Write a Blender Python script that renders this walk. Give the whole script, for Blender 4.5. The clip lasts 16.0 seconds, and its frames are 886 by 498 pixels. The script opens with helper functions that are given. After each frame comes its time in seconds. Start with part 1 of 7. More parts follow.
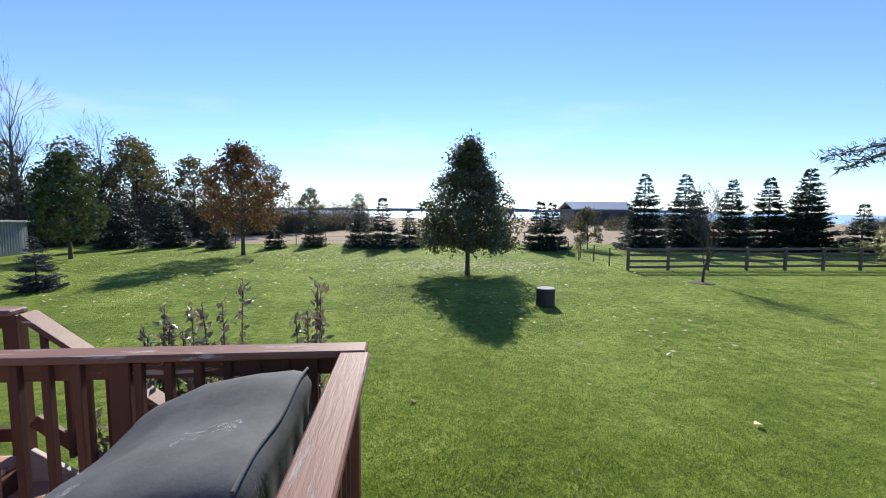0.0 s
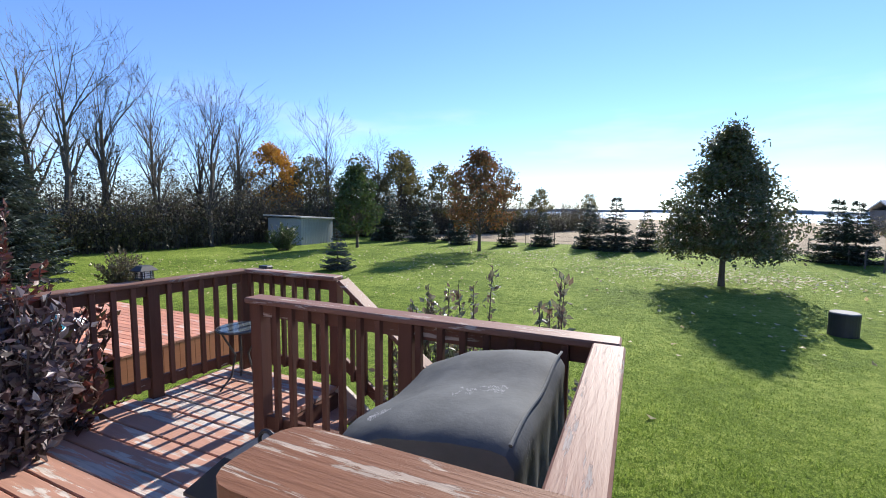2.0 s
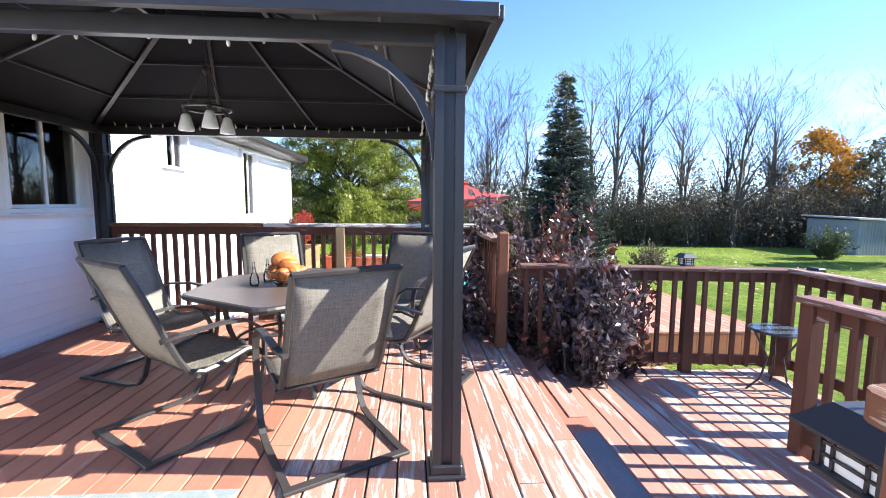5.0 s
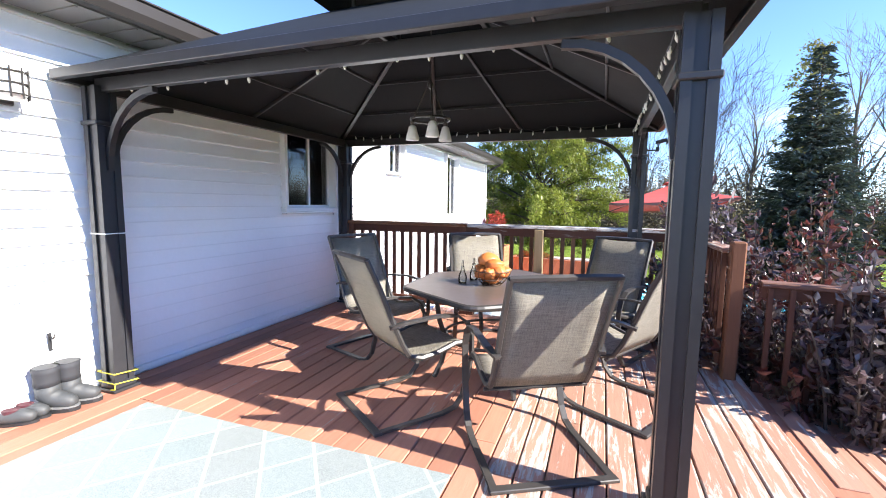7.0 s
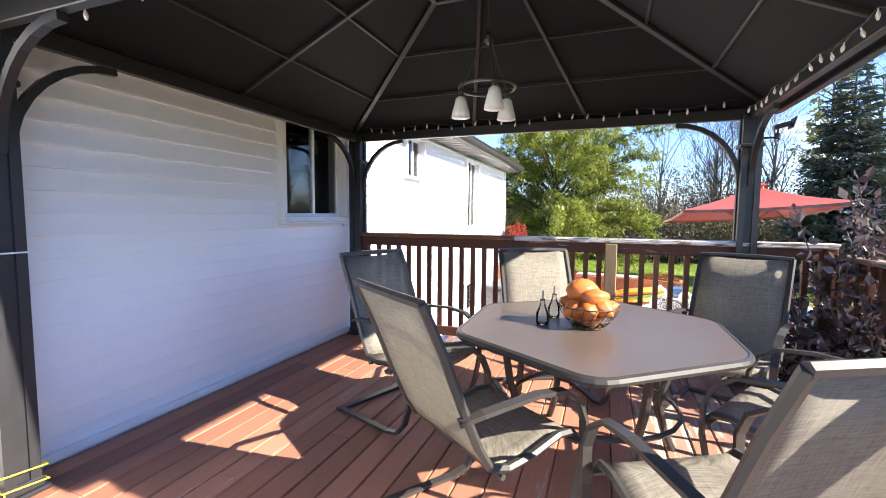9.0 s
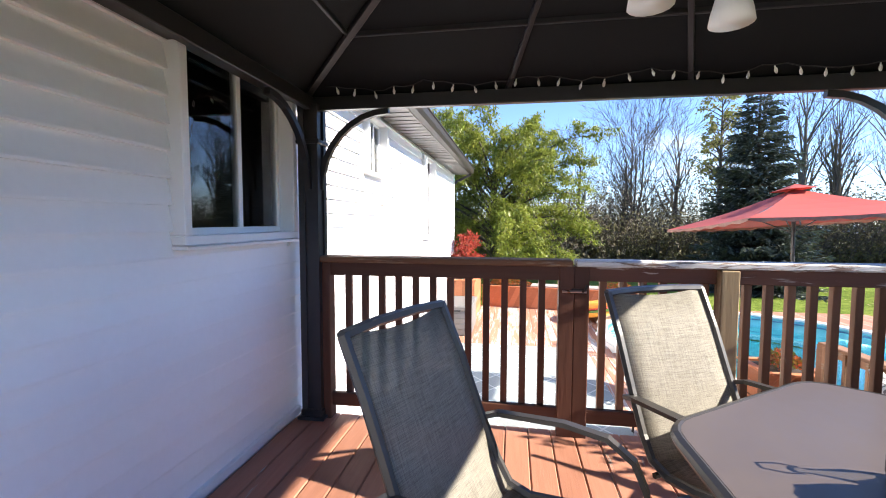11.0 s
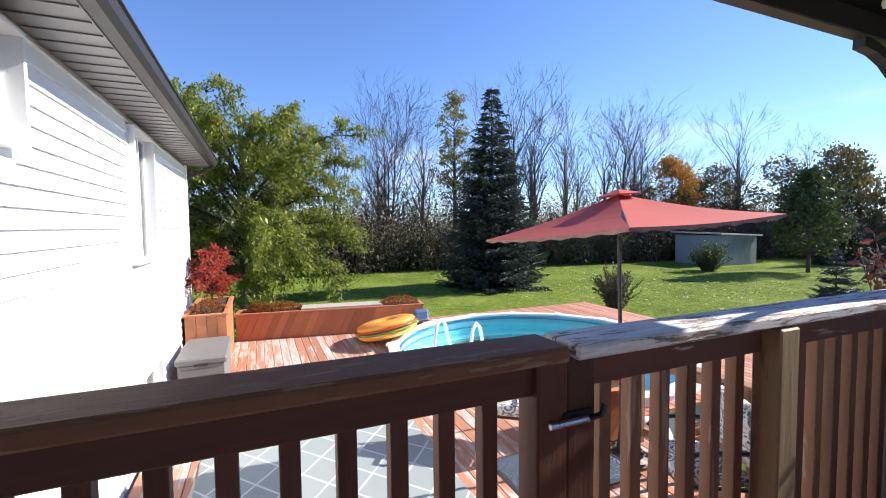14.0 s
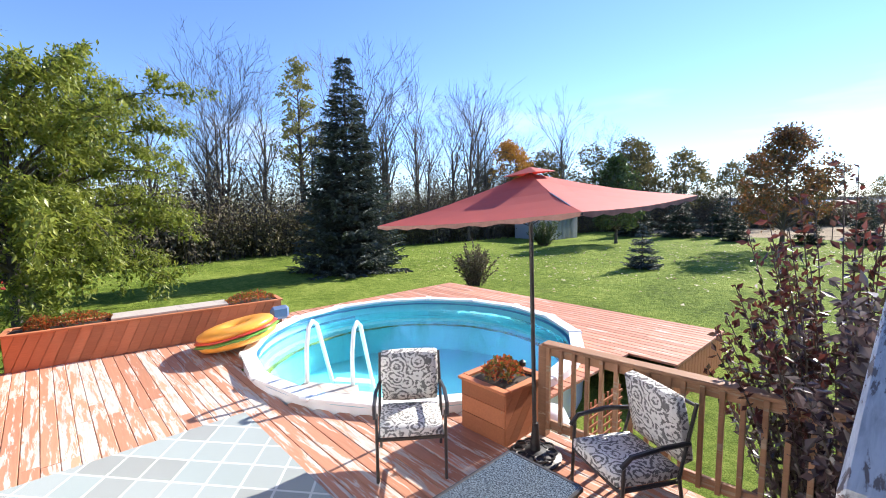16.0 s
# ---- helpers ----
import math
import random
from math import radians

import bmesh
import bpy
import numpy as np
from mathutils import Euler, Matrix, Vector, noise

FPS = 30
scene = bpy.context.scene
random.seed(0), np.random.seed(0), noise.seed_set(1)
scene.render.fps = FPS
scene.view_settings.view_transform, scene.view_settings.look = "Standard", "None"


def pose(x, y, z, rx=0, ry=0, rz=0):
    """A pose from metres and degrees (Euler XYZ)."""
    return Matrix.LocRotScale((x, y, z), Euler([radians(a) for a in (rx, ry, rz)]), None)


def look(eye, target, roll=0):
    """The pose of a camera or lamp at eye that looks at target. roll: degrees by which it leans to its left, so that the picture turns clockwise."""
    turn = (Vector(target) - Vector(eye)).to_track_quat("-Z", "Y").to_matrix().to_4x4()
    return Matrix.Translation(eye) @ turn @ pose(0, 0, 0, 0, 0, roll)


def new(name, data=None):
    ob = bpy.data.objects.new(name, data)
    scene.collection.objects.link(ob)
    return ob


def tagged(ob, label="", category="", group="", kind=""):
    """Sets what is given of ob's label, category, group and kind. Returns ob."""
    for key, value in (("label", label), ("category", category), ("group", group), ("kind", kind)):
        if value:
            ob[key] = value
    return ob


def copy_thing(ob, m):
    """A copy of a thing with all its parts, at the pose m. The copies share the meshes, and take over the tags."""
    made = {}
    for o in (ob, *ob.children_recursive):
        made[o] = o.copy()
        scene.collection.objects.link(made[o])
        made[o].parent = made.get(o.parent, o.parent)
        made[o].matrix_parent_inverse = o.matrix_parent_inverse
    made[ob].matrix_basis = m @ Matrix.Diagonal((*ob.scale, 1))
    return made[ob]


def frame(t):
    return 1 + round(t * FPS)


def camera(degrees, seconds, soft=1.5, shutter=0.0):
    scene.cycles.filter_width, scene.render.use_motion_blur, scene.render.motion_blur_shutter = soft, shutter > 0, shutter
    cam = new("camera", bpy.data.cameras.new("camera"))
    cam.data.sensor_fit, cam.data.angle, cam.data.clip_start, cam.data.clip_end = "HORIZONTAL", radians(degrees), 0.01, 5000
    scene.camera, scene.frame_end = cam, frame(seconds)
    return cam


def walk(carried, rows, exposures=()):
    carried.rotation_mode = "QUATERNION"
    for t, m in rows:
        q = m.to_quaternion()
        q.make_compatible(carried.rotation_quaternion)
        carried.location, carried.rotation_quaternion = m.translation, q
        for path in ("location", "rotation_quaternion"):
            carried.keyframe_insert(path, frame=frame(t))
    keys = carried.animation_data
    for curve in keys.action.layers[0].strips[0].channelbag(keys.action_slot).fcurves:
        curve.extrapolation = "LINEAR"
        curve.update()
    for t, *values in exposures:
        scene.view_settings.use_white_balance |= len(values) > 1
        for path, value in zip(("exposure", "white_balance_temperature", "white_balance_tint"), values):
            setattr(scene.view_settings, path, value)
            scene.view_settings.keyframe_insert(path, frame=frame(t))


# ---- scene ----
cam = camera(91.23, 16.0, soft=1.0)
PATH = [
    (0, (-0.009, -0.031, 1.467), (0.169, 1.952, 1.284), 0.42),
    (0.5, (-0.053, -0.018, 1.444), (-0.144, 1.972, 1.263), 0.41),
    (1, (-0.087, -0.049, 1.442), (-0.420, 1.915, 1.258), 0.43),
    (1.5, (-0.119, -0.054, 1.426), (-0.707, 1.849, 1.240), 0.46),
    (2, (-0.144, -0.063, 1.399), (-0.961, 1.753, 1.213), 0.50),
    (2.5, (-0.154, -0.082, 1.379), (-1.171, 1.630, 1.189), 0.47),
    (3, (-0.120, -0.159, 1.363), (-1.324, 1.426, 1.169), 0.26),
    (3.5, (-0.079, -0.257, 1.340), (-1.519, 1.118, 1.145), 0.69),
    (4, (-0.092, -0.308, 1.340), (-1.765, 0.768, 1.135), 0.71),
    (4.5, (-0.085, -0.346, 1.337), (-1.965, 0.302, 1.123), 0.67),
    (5, (-0.030, -0.369, 1.349), (-2.014, -0.228, 1.140), 0.45),
    (5.2, (0.000, -0.390, 1.358), (-1.989, -0.413, 1.153), 0.39),
    (7.3, (-0.115, -0.601, 1.364), (-1.973, -1.312, 1.154), 0.48),
    (7.5, (-0.202, -0.673, 1.348), (-2.056, -1.396, 1.146), 0.31),
    (8, (-0.412, -0.832, 1.313), (-2.266, -1.562, 1.136), 0.45),
    (8.5, (-0.719, -1.028, 1.306), (-2.574, -1.756, 1.135), 0.29),
    (9, (-0.998, -1.245, 1.302), (-2.866, -1.942, 1.146), 0.47),
    (9.2, (-1.123, -1.364, 1.307), (-2.998, -2.041, 1.151), 0.54),
    (10.2, (-1.789, -2.126, 1.330), (-3.718, -2.631, 1.182), 0.34),
    (10.9, (-2.265, -2.420, 1.341), (-4.230, -2.766, 1.212), 0.18),
    (11.5, (-2.660, -2.377, 1.348), (-4.646, -2.586, 1.227), 0.07),
    (12, (-2.981, -2.497, 1.348), (-4.974, -2.628, 1.236), -0.03),
    (12.5, (-3.279, -2.669, 1.363), (-5.276, -2.627, 1.259), 0.10),
    (13, (-3.584, -2.750, 1.358), (-5.560, -2.463, 1.255), -0.19),
    (13.5, (-3.883, -2.781, 1.379), (-5.807, -2.245, 1.280), -0.36),
    (14, (-4.194, -2.750, 1.406), (-6.032, -1.969, 1.298), -0.60),
    (14.5, (-4.459, -2.732, 1.399), (-6.188, -1.734, 1.292), -0.77),
    (15, (-4.765, -2.640, 1.408), (-6.394, -1.485, 1.303), -0.94),
    (15.5, (-4.957, -2.630, 1.419), (-6.486, -1.348, 1.286), -0.86),
    (16, (-5.138, -2.678, 1.440), (-6.596, -1.325, 1.230), -0.90),
]
EXPOSURES = [(0, 1.0, 6500, 10), (1.5, 1.12, 6450, 10), (3.5, 1.57, 6300, 10), (5, 2.05, 6280, 10), (7.3, 2.06, 6500, 10), (9, 2.1, 6900, 10), (11.5, 1.78, 6850, 10),
             (12.5, 1.2, 6650, 10), (13.5, 1.12, 6600, 10), (14.5, 1.42, 6650, 10), (16, 1.5, 6600, 10)]
walk(cam, [(t, look(eye, target, roll)) for t, eye, target, roll in PATH], EXPOSURES)

# ---- light ----
SUN_AZ, SUN_EL = 5.0, 31.0
world = bpy.data.worlds.new("sky")
scene.world = world
world.use_nodes = True
wn, wl = world.node_tree.nodes, world.node_tree.links
wn.clear()
w_out = wn.new("ShaderNodeOutputWorld")
w_bg = wn.new("ShaderNodeBackground")
w_sky = wn.new("ShaderNodeTexSky")
w_sky.sky_type = "NISHITA"
w_sky.sun_disc = False
w_sky.sun_elevation = radians(SUN_EL)
w_sky.sun_rotation = radians(SUN_AZ)
w_sky.altitude = 200
w_sky.air_density, w_sky.dust_density, w_sky.ozone_density = 1.0, 0.0, 2.0
w_co = wn.new("ShaderNodeTexCoord")
w_map = wn.new("ShaderNodeMapping")
w_map.inputs["Scale"].default_value = (1.0, 1.0, 5.5)
w_noise = wn.new("ShaderNodeTexNoise")
w_noise.inputs["Scale"].default_value = 2.3
w_noise.inputs["Detail"].default_value = 7
w_ramp = wn.new("ShaderNodeValToRGB")
w_ramp.color_ramp.elements[0].position, w_ramp.color_ramp.elements[1].position = 0.54, 0.72
w_sep = wn.new("ShaderNodeSeparateXYZ")
w_band = wn.new("ShaderNodeMapRange")
w_band.inputs[1].default_value, w_band.inputs[2].default_value = 0.27, 0.1
w_band.inputs[3].default_value, w_band.inputs[4].default_value = 0.0, 0.75
w_mul = wn.new("ShaderNodeMath")
w_mul.operation = "MULTIPLY"
w_mix = wn.new("ShaderNodeMixRGB")
w_mix.inputs[2].default_value = (4.6, 5.0, 5.6, 1)
wl.new(w_co.outputs["Generated"], w_map.inputs[0])
wl.new(w_map.outputs[0], w_noise.inputs["Vector"])
wl.new(w_noise.outputs["Fac"], w_ramp.inputs[0])
wl.new(w_co.outputs["Generated"], w_sep.inputs[0])
wl.new(w_sep.outputs[2], w_band.inputs[0])
wl.new(w_ramp.outputs[0], w_mul.inputs[0])
wl.new(w_band.outputs[0], w_mul.inputs[1])
wl.new(w_mul.outputs[0], w_mix.inputs[0])
w_tint = wn.new("ShaderNodeMixRGB")
w_tint.blend_type = "MULTIPLY"
w_tint.inputs[0].default_value = 1.0
w_tint.inputs[2].default_value = (0.58, 0.70, 1.0, 1)
wl.new(w_sky.outputs[0], w_tint.inputs[1])
wl.new(w_tint.outputs[0], w_mix.inputs[1])
wl.new(w_mix.outputs[0], w_bg.inputs[0])
w_bg.inputs[1].default_value = 0.10
wl.new(w_bg.outputs[0], w_out.inputs[0])

sun = new("sun", bpy.data.lights.new("sun", "SUN"))
sun.data.energy, sun.data.angle, sun.data.color = 4.5, radians(0.55), (1.0, 0.94, 0.85)
_a, _e = radians(SUN_AZ), radians(SUN_EL)
_d = Vector((math.sin(_a) * math.cos(_e), math.cos(_a) * math.cos(_e), math.sin(_e)))
sun.matrix_world = look(_d * 30, (0, 0, 0))


# ---- materials ----
class Nodes:
    """A small builder for node materials."""

    def __init__(self, name):
        self.m = bpy.data.materials.new(name)
        self.m.use_nodes = True
        self.n, self.l = self.m.node_tree.nodes, self.m.node_tree.links
        self.b = self.n["Principled BSDF"]

    def add(self, kind, **values):
        node = self.n.new(kind)
        for key, value in values.items():
            node.inputs[key].default_value = value
        return node

    def link(self, a, b):
        self.l.new(a, b)

    def coords(self, scale=(1, 1, 1), rot=(0, 0, 0), shift=0.0, kind="pos"):
        if kind == "pos":
            src = self.n.new("ShaderNodeNewGeometry").outputs["Position"]
        else:
            src = self.n.new("ShaderNodeTexCoord").outputs["Object"]
        if shift:
            info = self.n.new("ShaderNodeObjectInfo")
            mul = self.n.new("ShaderNodeMath")
            mul.operation = "MULTIPLY"
            mul.inputs[1].default_value = shift
            self.link(info.outputs["Random"], mul.inputs[0])
            add = self.n.new("ShaderNodeVectorMath")
            self.link(src, add.inputs[0])
            self.link(mul.outputs[0], add.inputs[1])
            src = add.outputs[0]
        mp = self.add("ShaderNodeMapping", Scale=scale, Rotation=rot)
        self.link(src, mp.inputs[0])
        return mp.outputs[0]

    def noise(self, vec, scale, detail=4.0, rough=0.55, distort=0.0):
        node = self.add("ShaderNodeTexNoise", Scale=scale, Detail=detail, Roughness=rough, Distortion=distort)
        if vec is not None:
            self.link(vec, node.inputs["Vector"])
        return node.outputs["Fac"]

    def ramp(self, fac, stops):
        node = self.n.new("ShaderNodeValToRGB")
        r = node.color_ramp
        while len(r.elements) < len(stops):
            r.elements.new(0.5)
        for el, (p, c) in zip(r.elements, stops):
            el.position, el.color = p, (*c, 1) if len(c) == 3 else c
        self.link(fac, node.inputs[0])
        return node.outputs[0]

    def mix(self, fac, a, b, mode="MIX"):
        node = self.n.new("ShaderNodeMixRGB")
        node.blend_type = mode
        for sock, v in zip(node.inputs, (fac, a, b)):
            if hasattr(v, "links"):
                self.link(v, sock)
            elif isinstance(v, tuple):
                sock.default_value = (*v, 1)
            else:
                sock.default_value = v
        return node.outputs[0]

    def math(self, op, a, b=0.0):
        node = self.n.new("ShaderNodeMath")
        node.operation = op
        for sock, v in zip(node.inputs, (a, b)):
            if hasattr(v, "links"):
                self.link(v, sock)
            else:
                sock.default_value = v
        return node.outputs[0]

    def random(self):
        return self.n.new("ShaderNodeObjectInfo").outputs["Random"]

    def island(self):
        return self.n.new("ShaderNodeNewGeometry").outputs["Random Per Island"]

    def bump(self, height, strength=0.3, distance=0.01):
        node = self.add("ShaderNodeBump", Strength=strength, Distance=distance)
        self.link(height, node.inputs["Height"])
        self.link(node.outputs[0], self.b.inputs["Normal"])

    def done(self, color=None, rough=0.6, metal=0.0):
        if color is not None:
            if hasattr(color, "links"):
                self.link(color, self.b.inputs["Base Color"])
            else:
                self.b.inputs["Base Color"].default_value = (*color, 1)
        if hasattr(rough, "links"):
            self.link(rough, self.b.inputs["Roughness"])
        else:
            self.b.inputs["Roughness"].default_value = rough
        self.b.inputs["Metallic"].default_value = metal
        return self.m


def worn_paint(name, paint, bare, wear, along, rough=0.66, vary=0.25, fine=1.0):
    """Painted timber with flaked patches down to the wood; the grain runs along x, y or z."""
    g = Nodes(name)
    long = {"x": (1.2, 14, 14), "y": (14, 1.2, 14), "z": (14, 14, 1.2)}[along]
    patch = {"x": (0.55, 5.0, 5.0), "y": (5.0, 0.55, 5.0), "z": (5.0, 5.0, 0.55)}[along]
    grain = g.noise(g.coords(long, shift=37.0), 3.0 * fine, 6, 0.6, 0.4)
    flake = g.noise(g.coords(patch, shift=23.0), 2.6 * fine, 9, 0.68, 0.5)
    each = g.random()
    level = g.math("ADD", flake, g.math("MULTIPLY", g.math("SUBTRACT", each, 0.5), 0.12))
    level = g.math("ADD", level, g.math("MULTIPLY", g.math("SUBTRACT", grain, 0.5), 0.22))
    mask = g.ramp(level, [(wear, (0, 0, 0)), (wear + 0.035, (1, 1, 1))])
    tone = g.ramp(g.math("ADD", g.math("MULTIPLY", grain, 0.5), g.math("MULTIPLY", each, 0.5)),
                  [(0.2, tuple(c * (1 - vary) for c in paint)), (0.8, tuple(min(1, c * (1 + vary)) for c in paint))])
    wood = g.ramp(grain, [(0.3, tuple(c * 0.62 for c in bare)), (0.62, bare)])
    g.bump(g.math("SUBTRACT", grain, g.math("MULTIPLY", mask, 0.4)), 0.45, 0.004)
    g.b.inputs["Specular IOR Level"].default_value = 0.14
    return g.done(g.mix(mask, tone, wood), g.math("ADD", rough - 0.1, g.math("MULTIPLY", mask, 0.3)))


def plain(name, color, rough=0.5, metal=0.0, vary=0.12, scale=9.0, bump=0.12):
    g = Nodes(name)
    n = g.noise(g.coords(shift=11.0), scale, 6, 0.6)
    big = g.noise(g.coords(shift=5.0), scale * 0.13, 3)
    lev = g.math("ADD", g.math("MULTIPLY", n, 0.55), g.math("MULTIPLY", big, 0.45))
    col = g.ramp(lev, [(0.3, tuple(c * (1 - vary) for c in color)), (0.7, tuple(min(1, c * (1 + vary)) for c in color))])
    if bump:
        g.bump(n, bump, 0.003)
    return g.done(col, g.math("ADD", rough - 0.06, g.math("MULTIPLY", n, 0.12)), metal)


def leafy(name, colors, rough=0.5, back=0.35):
    """Leaves of several tones, a little light shining through them."""
    g = Nodes(name)
    col = g.ramp(g.island(), [(i / max(1, len(colors) - 1), c) for i, c in enumerate(colors)])
    g.done(col, rough)
    tr = g.n.new("ShaderNodeBsdfTranslucent")
    g.link(col, tr.inputs[0])
    mx = g.n.new("ShaderNodeMixShader")
    mx.inputs[0].default_value = back
    g.link(g.b.outputs[0], mx.inputs[1])
    g.link(tr.outputs[0], mx.inputs[2])
    g.link(mx.outputs[0], g.n["Material Output"].inputs[0])
    return g.m


DECK = worn_paint("deck_paint", (0.375, 0.172, 0.115), (0.46, 0.38, 0.32), 0.66, "x")
DECK_WORN = worn_paint("worn_deck_paint", (0.365, 0.195, 0.14), (0.46, 0.41, 0.36), 0.52, "x", fine=1.5)
DECK_LOW = worn_paint("lower_deck_paint", (0.44, 0.245, 0.18), (0.52, 0.465, 0.415), 0.52, "x")
DECK_POOL = worn_paint("pool_deck_paint", (0.47, 0.225, 0.145), (0.57, 0.50, 0.45), 0.505, "x")
DECK_FAR = worn_paint("far_deck_paint", (0.50, 0.23, 0.15), (0.58, 0.46, 0.39), 0.58, "x")
RAIL_X = worn_paint("rail_paint_x", (0.110, 0.052, 0.037), (0.42, 0.36, 0.32), 0.63, "x")
RAIL_Y = worn_paint("rail_paint_y", (0.110, 0.052, 0.037), (0.42, 0.36, 0.32), 0.63, "y")
RAIL_Z = worn_paint("rail_paint_z", (0.110, 0.052, 0.037), (0.36, 0.30, 0.25), 0.74, "z")
# Brown rail paint lightened to tan, with sunlight on the balusters in the colour.
RAIL_TAN = worn_paint("sunlit_rail_paint", (0.20, 0.105, 0.065), (0.36, 0.28, 0.20), 0.60, "z")
POOL_RAIL = worn_paint("pool_rail_paint", (0.33, 0.19, 0.115), (0.44, 0.34, 0.25), 0.60, "x")
CAP_X = worn_paint("cap_paint_x", (0.20, 0.108, 0.08), (0.42, 0.37, 0.33), 0.56, "x", fine=1.6)
CAP_Y = worn_paint("cap_paint_y", (0.20, 0.108, 0.08), (0.33, 0.29, 0.265), 0.55, "y", fine=1.6)
CAP_DARK = worn_paint("gate_cap_paint", (0.185, 0.09, 0.05), (0.30, 0.20, 0.13), 0.54, "y", fine=2.2)
# Bleached cap wood, its tones raised further to stand in for sun on it.
CAP_PALE = worn_paint("pale_cap_paint", (0.24, 0.17, 0.14), (0.74, 0.72, 0.70), 0.40, "y", fine=2.2)
NEAR_RAIL = worn_paint("near_rail_paint", (0.15, 0.070, 0.039), (0.36, 0.29, 0.235), 0.565, "x", fine=3.2)
NEAR_POST = worn_paint("near_post_paint", (0.15, 0.069, 0.04), (0.30, 0.24, 0.19), 0.67, "z", fine=2.0)
ORANGE = worn_paint("planter_stain", (0.44, 0.17, 0.085), (0.40, 0.27, 0.19), 0.70, "y")
POSTWOOD = worn_paint("weathered_post", (0.30, 0.22, 0.13), (0.22, 0.17, 0.11), 0.55, "z")
PALEWOOD = worn_paint("pale_tread", (0.50, 0.44, 0.38), (0.36, 0.31, 0.27), 0.56, "x")
MAT = plain("grey_rubber_mat", (0.17, 0.178, 0.18), 0.9, vary=0.2, scale=40)
SIDING = plain("white_vinyl", (0.80, 0.815, 0.84), 0.42, vary=0.025, scale=30, bump=0.03)
VINYL = plain("window_vinyl", (0.80, 0.81, 0.82), 0.35, vary=0.03, bump=0)
SOFFIT = plain("soffit_metal", (0.17, 0.165, 0.165), 0.45, vary=0.06, bump=0)
GUTTER = plain("brown_gutter", (0.022, 0.019, 0.018), 0.5, vary=0.1, bump=0)
SHINGLE = plain("asphalt_shingle", (0.07, 0.065, 0.06), 0.9, vary=0.35, scale=60, bump=0.6)
GZ = plain("charcoal_aluminium", (0.032, 0.032, 0.036), 0.38, vary=0.15, scale=14, bump=0.04)
GZ.node_tree.nodes["Principled BSDF"].inputs["Metallic"].default_value = 0.2
GZ_ROOF = plain("gazebo_roof_steel", (0.009, 0.0105, 0.0128), 0.75, vary=0.12, scale=5, bump=0.03)
GZ_ROOF.node_tree.nodes["Principled BSDF"].inputs["Specular IOR Level"].default_value = 0.25
FRAME = plain("bronze_powder_coat", (0.042, 0.038, 0.036), 0.38, vary=0.15, scale=22, bump=0.05)
TABLETOP = plain("table_top_brown", (0.105, 0.082, 0.07), 0.34, vary=0.1, scale=16, bump=0.02)
BLACK = plain("black_plastic", (0.02, 0.02, 0.022), 0.5, vary=0.15)
WHITEP = plain("white_plastic", (0.78, 0.79, 0.80), 0.35, vary=0.06, scale=6, bump=0.02)
GREYBOX = plain("grey_resin", (0.16, 0.155, 0.15), 0.55, vary=0.1)
RED = plain("umbrella_red", (0.42, 0.058, 0.042), 0.75, vary=0.12, scale=5, bump=0.08)
VALANCE = plain("faded_valance", (0.30, 0.16, 0.12), 0.85, vary=0.4, scale=14)
BARK = plain("bark", (0.085, 0.068, 0.055), 0.9, vary=0.35, scale=18, bump=0.6)
BARK_PALE = plain("pale_bark", (0.115, 0.098, 0.078), 0.9, vary=0.3, scale=18, bump=0.5)
GREYWOOD = plain("grey_fence_wood", (0.13, 0.105, 0.088), 0.85, vary=0.3, scale=12, bump=0.4)
SHEDMETAL = plain("shed_metal", (0.34, 0.36, 0.38), 0.45, vary=0.08)
BARNWALL = plain("barn_wall", (0.06, 0.065, 0.075), 0.7, vary=0.2, scale=2)
BARNROOF = plain("barn_roof", (0.36, 0.39, 0.42), 0.4, vary=0.08, scale=2)
SOIL = plain("soil", (0.05, 0.036, 0.026), 0.95, vary=0.35, scale=25, bump=0.7)
CHROME = plain("steel", (0.55, 0.55, 0.56), 0.28, 1.0, vary=0.06, bump=0)
ROPE = plain("yellow_rope", (0.62, 0.55, 0.06), 0.8, vary=0.15, scale=60)
PUMPKIN = plain("orange_gourd", (0.50, 0.155, 0.04), 0.45, vary=0.25, scale=24, bump=0.3)
WICKER = plain("dark_wicker", (0.06, 0.035, 0.02), 0.7, vary=0.3, scale=50)
BOOT = plain("grey_rubber_boot", (0.05, 0.053, 0.056), 0.6, vary=0.12, bump=0.03)
SHOE = plain("maroon_lining", (0.07, 0.015, 0.022), 0.7, vary=0.3)
BOOT_SHAFT = plain("dark_grey_neoprene", (0.028, 0.029, 0.034), 0.75, vary=0.15, bump=0.04)
BOOT_WELT = plain("pale_rubber_line", (0.16, 0.16, 0.16), 0.6, vary=0.1)
BUN = plain("bun_vinyl", (0.85, 0.36, 0.05), 0.3, vary=0.12, scale=4, bump=0.03)
LETTUCE = plain("lettuce_vinyl", (0.14, 0.32, 0.05), 0.3, vary=0.3, scale=9, bump=0.03)
TOMATO = plain("tomato_vinyl", (0.58, 0.06, 0.035), 0.3, vary=0.2, scale=9, bump=0.03)
BLUEP = plain("blue_plastic", (0.08, 0.13, 0.24), 0.4)
POOLBLUE = plain("pool_liner_band", (0.055, 0.22, 0.42), 0.4, vary=0.1, scale=6, bump=0)
POOLFLOOR = plain("pool_liner", (0.16, 0.56, 0.66), 0.5, vary=0.06, scale=3, bump=0.02)
STONEWARE = plain("grey_stone", (0.3, 0.29, 0.27), 0.9, vary=0.2, scale=10, bump=0.4)


